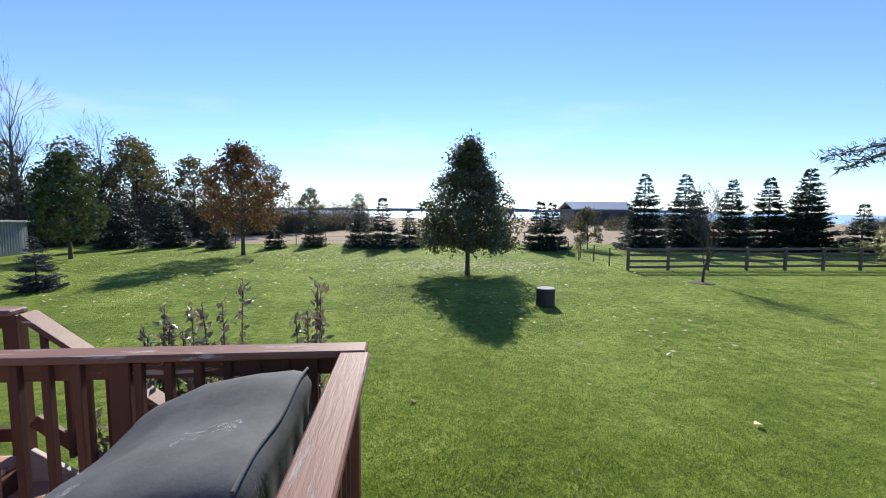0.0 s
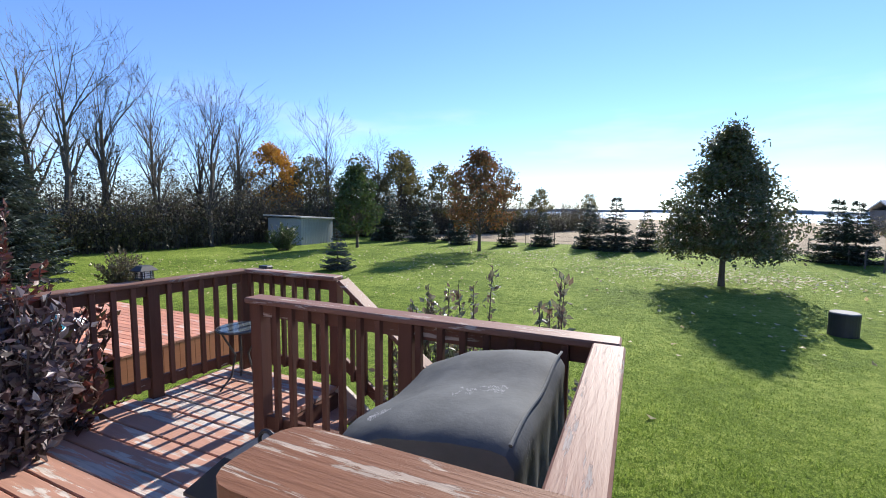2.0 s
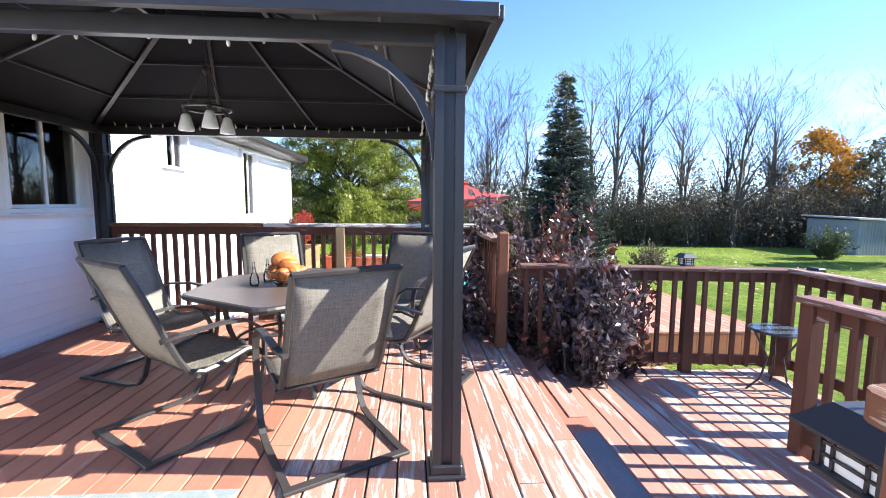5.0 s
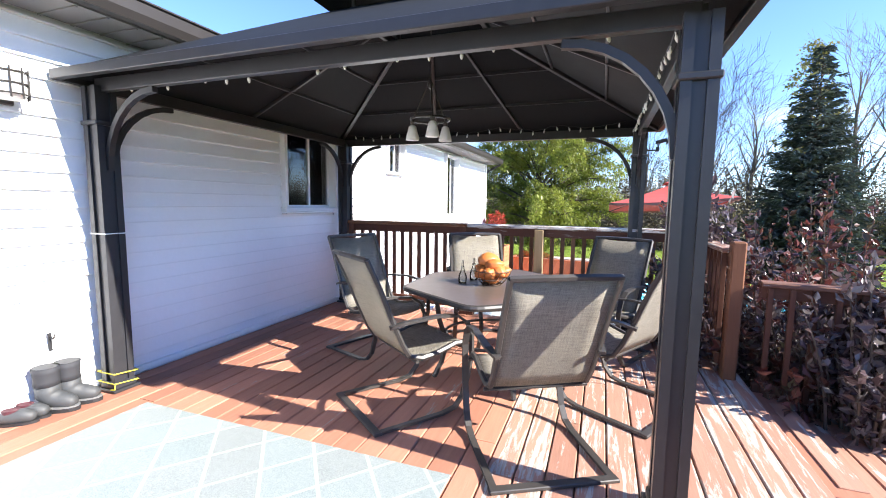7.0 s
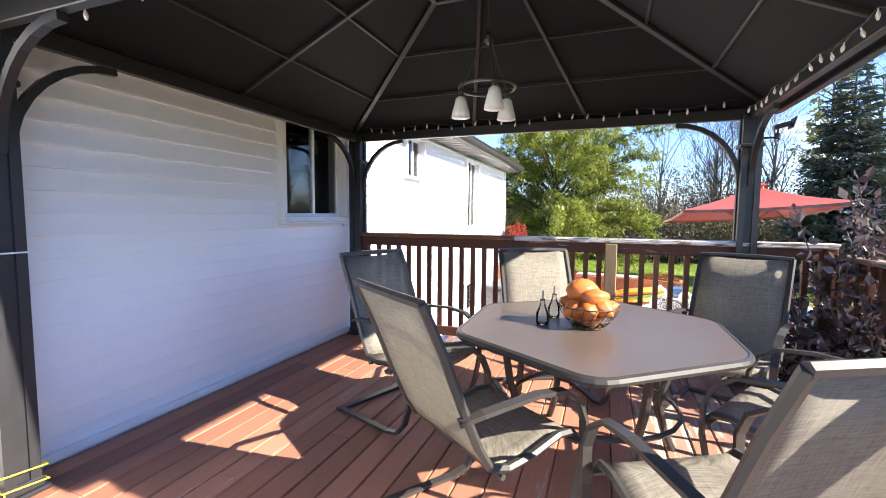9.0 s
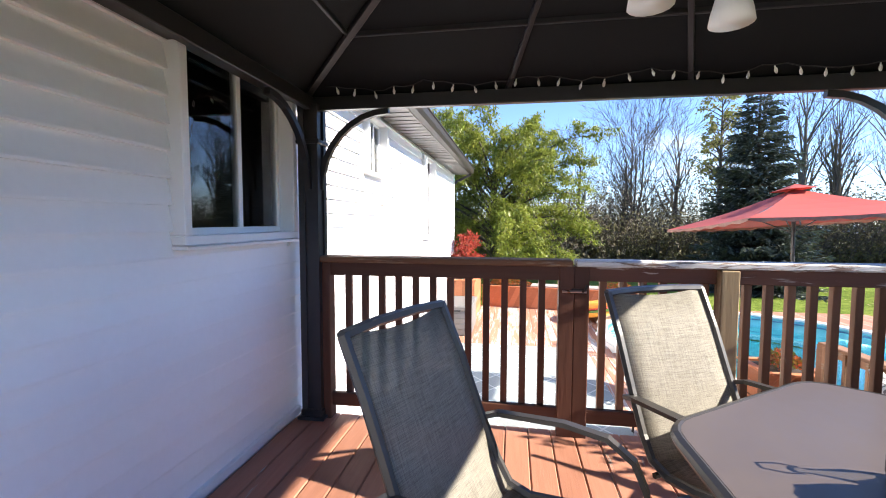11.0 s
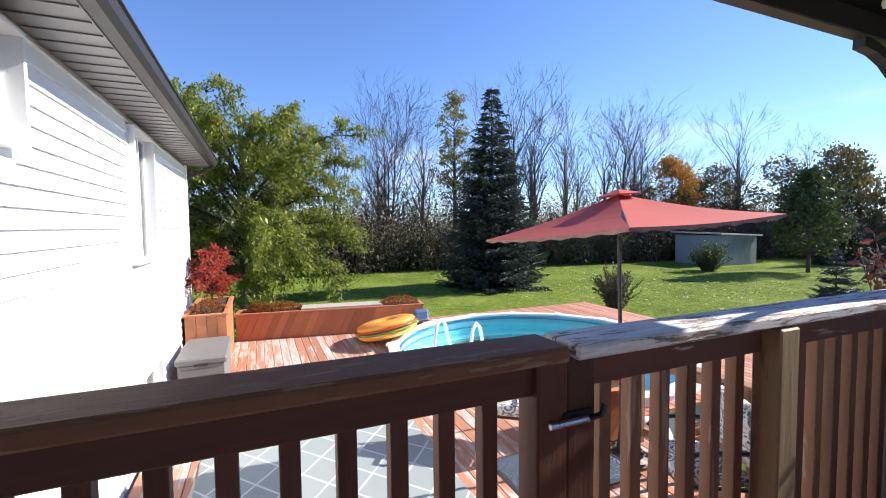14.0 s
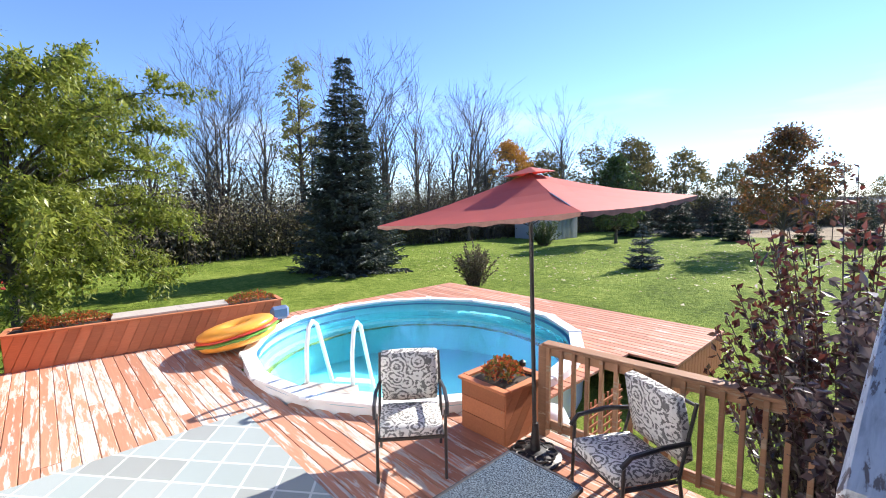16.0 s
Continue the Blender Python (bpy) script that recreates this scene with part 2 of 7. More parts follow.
def cover_vinyl():
    """Faded black vinyl with pale cracks and scuffs."""
    g = Nodes("grill_cover_vinyl")
    g.b.inputs["Specular IOR Level"].default_value = 0.2
    n = g.noise(g.coords(), 6, 6, 0.65)
    crack = g.noise(g.coords((1, 1, 0.35)), 9, 9, 0.75, 1.4)
    line = g.math("ABSOLUTE", g.math("SUBTRACT", crack, 0.5))
    some = g.math("GREATER_THAN", g.noise(g.coords(), 3.1, 3), 0.66)
    mark = g.math("MULTIPLY", g.math("LESS_THAN", line, 0.006), some)
    base = g.ramp(n, [(0.3, (0.062, 0.066, 0.068)), (0.7, (0.10, 0.105, 0.108))])
    g.bump(g.math("ADD", n, g.math("MULTIPLY", g.noise(g.coords(), 60, 3), 0.2)), 0.35, 0.01)
    return g.done(g.mix(mark, base, (0.42, 0.42, 0.44)), 0.82)


COVER = cover_vinyl()


def make_glass(name, tint=(0.9, 0.95, 0.97), rough=0.02, clear=0.75):
    """Clear glass: a mix of plain passage and a mirror coat."""
    g = Nodes(name)
    t = g.n.new("ShaderNodeBsdfTransparent")
    t.inputs[0].default_value = (*tint, 1)
    s = g.n.new("ShaderNodeBsdfGlossy")
    s.inputs["Roughness"].default_value = rough
    fr = g.add("ShaderNodeFresnel", IOR=1.45)
    fac = g.math("ADD", fr.outputs[0], 1 - clear - 0.04 if clear < 0.95 else 0.0)
    mx = g.n.new("ShaderNodeMixShader")
    g.link(fac, mx.inputs[0])
    g.link(t.outputs[0], mx.inputs[1])
    g.link(s.outputs[0], mx.inputs[2])
    g.link(mx.outputs[0], g.n["Material Output"].inputs[0])
    return g.m


GLASS = make_glass("window_glass", (0.75, 0.77, 0.78), 0.01, 0.88)
CLEAR = make_glass("clear_glass", (0.9, 0.93, 0.94), 0.01, 0.95)
FROST = plain("frosted_shade", (0.72, 0.72, 0.70), 0.45, vary=0.04, bump=0)
ROOMDARK = plain("room_wall", (0.34, 0.22, 0.13), 0.8)
CURTAIN = plain("ochre_curtain", (0.42, 0.25, 0.10), 0.9, vary=0.2)


def sling_cloth():
    g = Nodes("sling_mesh")
    v = g.coords(kind="obj")
    a = g.noise(g.coords((3, 1, 160), kind="obj"), 5, 2)
    b = g.noise(g.coords((160, 1, 3), kind="obj"), 5, 2)
    lev = g.math("MULTIPLY", g.math("ADD", a, b), 0.5)
    col = g.ramp(lev, [(0.36, (0.10, 0.09, 0.075)), (0.62, (0.40, 0.37, 0.31))])
    g.bump(lev, 0.4, 0.002)
    g.done(col, 0.75)
    tr = g.n.new("ShaderNodeBsdfTranslucent")
    tr.inputs[0].default_value = (0.34, 0.31, 0.24, 1)
    see = g.n.new("ShaderNodeBsdfTransparent")
    m1 = g.n.new("ShaderNodeMixShader")
    m1.inputs[0].default_value = 0.28
    m2 = g.n.new("ShaderNodeMixShader")
    m2.inputs[0].default_value = 0.10
    g.link(g.b.outputs[0], m1.inputs[1])
    g.link(tr.outputs[0], m1.inputs[2])
    g.link(m1.outputs[0], m2.inputs[1])
    g.link(see.outputs[0], m2.inputs[2])
    g.link(m2.outputs[0], g.n["Material Output"].inputs[0])
    return g.m


SLING = sling_cloth()


def rug_weave(name, cell, slate, line):
    """A woven rug: a lattice of diamonds, each of its own slate tone, between pale lines."""
    g = Nodes(name)
    src = g.coords(kind="obj")
    sep = g.n.new("ShaderNodeSeparateXYZ")
    g.link(src, sep.inputs[0])
    u = g.math("ADD", g.math("MULTIPLY", sep.outputs[0], 0.82 / cell), g.math("DIVIDE", sep.outputs[1], cell))
    w = g.math("SUBTRACT", g.math("MULTIPLY", sep.outputs[0], 0.82 / cell), g.math("DIVIDE", sep.outputs[1], cell))
    fu, fw = g.math("FRACT", u), g.math("FRACT", w)
    du = g.math("ABSOLUTE", g.math("SUBTRACT", fu, 0.5))
    dw = g.math("ABSOLUTE", g.math("SUBTRACT", fw, 0.5))
    edge = g.math("GREATER_THAN", g.math("MAXIMUM", du, dw), 0.465)
    comb = g.n.new("ShaderNodeCombineXYZ")
    g.link(g.math("FLOOR", u), comb.inputs[0])
    g.link(g.math("FLOOR", w), comb.inputs[1])
    wh = g.n.new("ShaderNodeTexWhiteNoise")
    g.link(comb.outputs[0], wh.inputs["Vector"])
    tone = g.ramp(wh.outputs["Value"], [(0.0, slate[0]), (0.5, slate[1]), (1.0, slate[2])])
    weave = g.noise(g.coords((1, 1, 1), kind="obj"), 220, 2)
    fade = g.noise(g.coords(kind="obj"), 2.5, 5)
    tone = g.mix(0.25, tone, g.ramp(weave, [(0.35, (0.1, 0.12, 0.12)), (0.65, (0.5, 0.52, 0.5))]))
    tone = g.mix(g.math("MULTIPLY", fade, 0.25), tone, (0.34, 0.36, 0.36))
    g.bump(weave, 0.5, 0.003)
    return g.done(g.mix(edge, tone, line), 0.9)


RUG_TOP = rug_weave("rug_weave_upper", 0.34, ((0.15, 0.195, 0.195), (0.19, 0.235, 0.235), (0.16, 0.185, 0.18)), (0.34, 0.36, 0.345))
RUG_POOL = rug_weave("rug_weave_pool", 0.40, ((0.23, 0.29, 0.295), (0.265, 0.315, 0.32), (0.185, 0.20, 0.195)), (0.50, 0.52, 0.51))


def floral():
    g = Nodes("floral_cushion")
    v = g.coords(kind="obj")
    vo = g.add("ShaderNodeTexVoronoi", Scale=7.5)
    g.link(v, vo.inputs["Vector"])
    petal = g.noise(v, 30, 3, 0.5, 1.2)
    scroll = g.noise(v, 13, 4, 0.55, 2.2)
    ring = g.math("SINE", g.math("ADD", g.math("MULTIPLY", vo.outputs["Distance"], 26.0), g.math("MULTIPLY", petal, 7.0)))
    lev = g.math("ADD", g.math("MULTIPLY", ring, 0.16), scroll)
    col = g.ramp(lev, [(0.38, (0.17, 0.165, 0.16)), (0.44, (0.26, 0.255, 0.25)), (0.48, (0.66, 0.65, 0.62)), (0.7, (0.74, 0.73, 0.70))])
    g.bump(g.noise(v, 90, 2), 0.3, 0.002)
    return g.done(col, 0.9)


FLORAL = floral()


def speckled_glass():
    g = Nodes("speckled_table_glass")
    n = g.noise(g.coords(), 95, 3, 0.7)
    col = g.ramp(n, [(0.42, (0.02, 0.027, 0.033)), (0.62, (0.15, 0.18, 0.2))])
    g.bump(n, 0.5, 0.002)
    return g.done(col, 0.15)


SPECKLE = speckled_glass()


def water_surface():
    g = Nodes("pool_water")
    n = g.noise(g.coords((1, 1, 1)), 1.6, 3)
    g.bump(n, 0.07, 0.03)
    g.b.inputs["Base Color"].default_value = (0.72, 0.95, 0.98, 1)
    g.b.inputs["Transmission Weight"].default_value = 1.0
    g.b.inputs["Roughness"].default_value = 0.0
    g.b.inputs["IOR"].default_value = 1.33
    return g.m


WATER = water_surface()
LAKE = plain("lake_water", (0.30, 0.42, 0.52), 0.25, vary=0.06, scale=0.05, bump=0)


def ground_cover():
    """Mown lawn near the house, a stubble field past the tree row, all in one sheet."""
    g = Nodes("lawn_and_field")
    pos = g.coords()
    fine = g.noise(g.coords((1, 1, 1)), 55, 5, 0.7)
    tuft = g.noise(g.coords((1, 1, 1)), 5.0, 6, 0.72)
    wide = g.noise(g.coords((1, 1, 1)), 0.35, 4)
    lev = g.math("ADD", g.math("MULTIPLY", fine, 0.45), g.math("ADD", g.math("MULTIPLY", tuft, 0.33), g.math("MULTIPLY", wide, 0.22)))
    # Mottled greens; the dark end also paints shade between the tufts.
    grass = g.ramp(lev, [(0.40, (0.052, 0.085, 0.014)), (0.5, (0.145, 0.212, 0.028)), (0.59, (0.30, 0.355, 0.08))])
    dry = g.ramp(g.noise(g.coords((1, 1, 1)), 0.9, 6, 0.7), [(0.60, (0, 0, 0)), (0.72, (1, 1, 1))])
    grass = g.mix(g.math("MULTIPLY", dry, 0.4), grass, (0.19, 0.20, 0.06))
    stub = g.noise(g.coords((0.25, 3.0, 1)), 1.3, 6, 0.7)
    field = g.ramp(stub, [(0.3, (0.24, 0.19, 0.125)), (0.7, (0.40, 0.33, 0.235))])
    sep = g.n.new("ShaderNodeSeparateXYZ")
    g.link(pos, sep.inputs[0])
    line = g.math("ADD", sep.outputs[1], g.math("MULTIPLY", g.noise(g.coords((1, 1, 1)), 0.12, 3), 3.0))
    mask = g.ramp(g.math("MULTIPLY", g.math("SUBTRACT", line, 37.0), 0.35), [(0.35, (0, 0, 0)), (0.65, (1, 1, 1))])
    g.bump(g.math("ADD", fine, g.math("MULTIPLY", tuft, 1.6)), 0.8, 0.07)
    g.b.inputs["Specular IOR Level"].default_value = 0.08
    return g.done(g.mix(mask, grass, field), 0.95)


GROUND = ground_cover()
# Blade tones spread wide, the darkest painting the shade inside tufts.
GRASSBLADE = leafy("grass_blade", [(0.065, 0.115, 0.015), (0.16, 0.24, 0.03), (0.30, 0.37, 0.08)], 0.6, 0.5)
LEAF_FALLEN = leafy("fallen_leaf", [(0.60, 0.54, 0.34), (0.42, 0.32, 0.15), (0.66, 0.62, 0.46)], 0.6, 0.4)
LEAF_MAPLE = leafy("maple_leaf", [(0.05, 0.075, 0.02), (0.08, 0.095, 0.03), (0.125, 0.105, 0.045)], 0.36, 0.3)
LEAF_RUST = leafy("rust_leaf", [(0.085, 0.075, 0.028), (0.16, 0.085, 0.032), (0.24, 0.10, 0.034)], 0.5, 0.35)
LEAF_OVAL = leafy("dark_green_leaf", [(0.04, 0.065, 0.02), (0.07, 0.11, 0.03), (0.05, 0.055, 0.02)], 0.5, 0.3)
LEAF_LOCUST = leafy("locust_leaf", [(0.15, 0.195, 0.03), (0.21, 0.255, 0.042), (0.30, 0.32, 0.062), (0.10, 0.14, 0.025)], 0.42, 0.45)
# Purple leaf tones; the palest greys imitate sheen on sunlit leaves.
LEAF_PURPLE = leafy("purple_leaf", [(0.055, 0.038, 0.046), (0.10, 0.07, 0.078), (0.155, 0.118, 0.122), (0.19, 0.178, 0.178)], 0.24, 0.25)
LEAF_PURPLE_TIP = leafy("purple_tip_leaf", [(0.07, 0.03, 0.024), (0.13, 0.035, 0.03), (0.05, 0.05, 0.028)], 0.35, 0.28)
LEAF_RED = leafy("red_maple_leaf", [(0.34, 0.045, 0.03), (0.45, 0.09, 0.05), (0.24, 0.03, 0.03)], 0.5, 0.4)
LEAF_ORANGE = leafy("orange_leaf", [(0.42, 0.2, 0.03), (0.5, 0.27, 0.04), (0.32, 0.13, 0.03)], 0.5, 0.4)
LEAF_OLIVE = leafy("olive_leaf", [(0.12, 0.115, 0.045), (0.17, 0.135, 0.05), (0.085, 0.095, 0.035)], 0.6, 0.35)
LEAF_BRUSH = leafy("thicket_leaf", [(0.075, 0.08, 0.042), (0.12, 0.11, 0.06), (0.16, 0.125, 0.075), (0.10, 0.085, 0.062)], 0.7, 0.25)
# Grey-green raised in tone, glossy highlights of the leaves included in the colour.
LEAF_SHRUB = leafy("shrub_leaf", [(0.15, 0.17, 0.09), (0.22, 0.22, 0.15), (0.19, 0.13, 0.10)], 0.22, 0.3)
LEAF_YELLOW = leafy("yellow_green_leaf", [(0.22, 0.23, 0.07), (0.30, 0.27, 0.10), (0.16, 0.18, 0.06)], 0.5, 0.4)
NEEDLE = leafy("dark_needle", [(0.025, 0.044, 0.028), (0.042, 0.064, 0.04), (0.06, 0.082, 0.05)], 0.6, 0.1)
NEEDLE_BLUE = leafy("blue_needle", [(0.045, 0.07, 0.07), (0.065, 0.095, 0.095), (0.1, 0.13, 0.13)], 0.6, 0.1)
NEEDLE_SPRUCE = leafy("spruce_needle", [(0.038, 0.05, 0.042), (0.07, 0.09, 0.076), (0.14, 0.17, 0.15)], 0.6, 0.1)
FLOWER = leafy("chrysanthemum", [(0.42, 0.07, 0.03), (0.52, 0.16, 0.04), (0.12, 0.16, 0.03), (0.28, 0.05, 0.04)], 0.6, 0.3)


# ---- builders ----
def box(bm, c, s, rot=None, bevel=0.0):
    """A box of centre c and size s; its edges bevelled by that many metres."""
    m = Matrix.Translation(c) @ (rot.to_4x4() if rot is not None else Matrix.Identity(4)) @ Matrix.Diagonal((*s, 1))
    made = bmesh.ops.create_cube(bm, size=1, matrix=m)
    if bevel:
        edges = list({e for v in made["verts"] for e in v.link_edges})
        bmesh.ops.bevel(bm, geom=edges, offset=bevel, segments=1, affect="EDGES", profile=0.7)
    return bm


def boxed(c, s, rot=None, bevel=0.0):
    return box(bmesh.new(), c, s, rot, bevel)


def bar(bm, a, b, w, h, bevel=0.004):
    """A straight bar from a to b, w wide across and h high."""
    a, b = Vector(a), Vector(b)
    d = b - a
    rot = d.to_track_quat("X", "Z").to_matrix()
    return box(bm, (a + b) / 2, (d.length, w, h), rot, bevel)


def sweep(bm, pts, radii, sides=8, flat=None, closed=False):
    """A tube along pts; radii: one or one a point; flat: (across, thick) factors of its section."""
    pts = [Vector(p) for p in pts]
    if not isinstance(radii, (list, tuple)):
        radii = [radii] * len(pts)
    rings, n = [], len(pts)
    side = None
    for i, p in enumerate(pts):
        a = pts[i - 1] if (i or closed) else p
        b = pts[(i + 1) % n] if (i < n - 1 or closed) else p
        d = (b - a).normalized()
        if side is None:
            side = d.orthogonal().normalized()
            if abs(d.x) < 0.95:
                side = (Vector((1, 0, 0)) - d * d.x).normalized()
        side = (side - d * side.dot(d)).normalized()
        up = d.cross(side)
        fa, ft = flat or (1, 1)
        ring = []
        for k in range(sides):
            t = 2 * math.pi * (k + (0.5 if sides == 4 else 0)) / sides
            ring.append(bm.verts.new(p + radii[i] * (side * math.cos(t) * fa + up * math.sin(t) * ft)))
        rings.append(ring)
    last = n if closed else n - 1
    for i in range(last):
        r0, r1 = rings[i], rings[(i + 1) % n]
        for k in range(sides):
            bm.faces.new((r0[k], r0[(k + 1) % sides], r1[(k + 1) % sides], r1[k]))
    if not closed:
        bm.faces.new(list(reversed(rings[0])))
        bm.faces.new(rings[-1])
    return bm


def lathe(bm, profile, segs=20, centre=(0, 0, 0)):
    """A turned solid from (radius, height) pairs, bottom to top."""
    c = Vector(centre)
    rings = []
    for r, z in profile:
        rings.append([bm.verts.new(c + Vector((r * math.cos(2 * math.pi * k / segs), r * math.sin(2 * math.pi * k / segs), z))) for k in range(segs)])
    for a, b in zip(rings, rings[1:]):
        for k in range(segs):
            bm.faces.new((a[k], a[(k + 1) % segs], b[(k + 1) % segs], b[k]))
    bm.faces.new(list(reversed(rings[0])))
    bm.faces.new(rings[-1])
    return bm


def prism(bm, outline, z0, z1):
    """An upright prism over a plan outline."""
    lo = [bm.verts.new((x, y, z0)) for x, y in outline]
    hi = [bm.verts.new((x, y, z1)) for x, y in outline]
    n = len(outline)
    bm.faces.new(hi)
    bm.faces.new(list(reversed(lo)))
    for k in range(n):
        bm.faces.new((lo[k], lo[(k + 1) % n], hi[(k + 1) % n], hi[k]))
    return bm


def round_poly(pts, r, n=4):
    out = []
    m = len(pts)
    for i in range(m):
        p, a, b = Vector(pts[i]), Vector(pts[i - 1]), Vector(pts[(i + 1) % m])
        u, v = (a - p).normalized(), (b - p).normalized()
        for k in range(n + 1):
            t = k / n
            q = (p + u * r) * (1 - t) ** 2 + p * 2 * t * (1 - t) + (p + v * r) * t * t
            out.append((q.x, q.y))
    return out


def thing(name, label, category, at=(0, 0, 0), group="", kind="", turn=0.0):
    ob = new(name)
    ob.empty_display_size = 0.1
    ob.matrix_world = pose(*at, 0, 0, turn)
    return tagged(ob, label, category, group, kind)


def part(name, bm, material, parent=None, label="", world=False, smooth=False):
    """Links a bmesh as one mesh object under parent. world: its points are in the world's axes and parent is not turned."""
    me = bpy.data.meshes.new(name)
    if world and parent is not None:
        base = parent
        shift = Vector((0, 0, 0))
        while base is not None:
            shift -= base.location
            base = base.parent
        bmesh.ops.translate(bm, verts=bm.verts, vec=shift)
    bmesh.ops.recalc_face_normals(bm, faces=bm.faces)
    bm.to_mesh(me)
    bm.free()
    me.materials.append(material)
    if smooth:
        me.shade_smooth()
    ob = new(name, me)
    ob.parent = parent
    if label:
        ob["label"] = label
    return ob


def solid(name, bm, material, label="", category="", group="", kind="", smooth=False):
    return tagged(part(name, bm, material, None, "", False, smooth), label, category, group, kind)


class Geo:
    """Many small faces gathered into one mesh."""

    def __init__(self):
        self.v, self.f = [], []

    def quad(self, c, u, w):
        i = len(self.v)
        self.v += [c - u, c - w * 0.9 + u * 0.12, c + u, c + w * 0.9 + u * 0.12]
        self.f.append((i, i + 1, i + 2, i + 3))

    def leaf(self, base, d, side, length, width, fold=0.25):
        """A pointed leaf, folded a little along its rib."""
        n = d.cross(side)
        i = len(self.v)
        mid = base + d * length * 0.45
        self.v += [base, mid + side * width * 0.5 + n * width * fold, base + d * length, mid - side * width * 0.5 + n * width * fold]
        self.f += [(i, i + 1, i + 2), (i, i + 2, i + 3)]

    def tube(self, pts, radii, sides=4):
        i0 = len(self.v)
        side = None
        n = len(pts)
        for k, p in enumerate(pts):
            d = (pts[min(k + 1, n - 1)] - pts[max(k - 1, 0)]).normalized()
            side = d.orthogonal().normalized() if side is None else (side - d * side.dot(d)).normalized()
            up = d.cross(side)
            for s in range(sides):
                t = 2 * math.pi * s / sides
                self.v.append(p + (side * math.cos(t) + up * math.sin(t)) * radii[k])
        for k in range(n - 1):
            for s in range(sides):
                a, b = i0 + k * sides + s, i0 + k * sides + (s + 1) % sides
                self.f.append((a, b, b + sides, a + sides))

    def mesh(self, name, material, parent=None, label=""):
        me = bpy.data.meshes.new(name)
        me.from_pydata([tuple(p) for p in self.v], [], self.f)
        me.materials.append(material)
        ob = new(name, me)
        ob.parent = parent
        if label:
            ob["label"] = label
        return ob


def rand_dir(rng, up=0.0):
    while True:
        d = Vector((rng.uniform(-1, 1), rng.uniform(-1, 1), rng.uniform(-1, 1)))
        if 0.05 < d.length < 1:
            d.normalize()
            d.z += up
            return d.normalized()


# ---- trees ----
def grow(geo, rng, p, d, length, radius, level, spread, tips, bend=0.12, sides=5, lift=0.06, kids=(3, 5)):
    pts, radii = [p.copy()], [radius]
    n = 4 if level > 1 else (3 if level else 2)
    for k in range(n):
        d = (d + rand_dir(rng) * bend + Vector((0, 0, lift))).normalized()
        p = p + d * length / n
        pts.append(p.copy())
        radii.append(radius * (1 - 0.62 * (k + 1) / n))
    geo.tube(pts, radii, max(3, sides))
    if level <= 0:
        tips.append((pts[-1], d))
        return
    for _ in range(rng.randint(*kids)):
        f = rng.uniform(0.35, 1.0)
        k = min(n - 1, int(f * n))
        q = pts[k].lerp(pts[k + 1], f * n - k)
        side = rand_dir(rng)
        side = (side - d * side.dot(d)).normalized()
        nd = (d + side * spread * rng.uniform(0.6, 1.3)).normalized()
        grow(geo, rng, q, nd, length * rng.uniform(0.5, 0.78), max(0.008, radii[k] * rng.uniform(0.45, 0.65)), level - 1, spread, tips, bend, sides - 1, lift, kids)


def bare_tree(seed, height, wide, label, material=None, stems=1):
    rng = random.Random(seed)
    tree = thing("bare_tree", label, "tree")
    geo, stem, tips = Geo(), Geo(), []
    for s in range(stems):
        d = Vector((rng.uniform(-0.25, 0.25), rng.uniform(-0.25, 0.25), 1)).normalized() if stems > 1 else Vector((0, 0, 1))
        trunk = [Vector((0, 0, -0.2))]
        for k in range(6):
            trunk.append(trunk[-1] + d * height * 0.14 + Vector((rng.uniform(-0.12, 0.12), rng.uniform(-0.12, 0.12), 0)))
        rad = [height * 0.021 * (1 - 0.12 * k) / stems ** 0.5 for k in range(7)]
        stem.tube(trunk, rad, 7)
        for k in range(2, 7):
            for _ in range(3 if k < 6 else 4):
                side = rand_dir(rng)
                side.z = abs(side.z) * 0.3
                nd = (Vector((0, 0, 1)) + side.normalized() * wide * rng.uniform(0.6, 1.2)).normalized()
                grow(geo, rng, trunk[k].copy(), nd, height * rng.uniform(0.24, 0.40), rad[k] * 0.55, 3, 0.62, tips, 0.13, 4, 0.05, (2, 4))
    stem.mesh("trunk", material or BARK, tree)
    geo.mesh("crown", material or BARK, tree)
    return tree


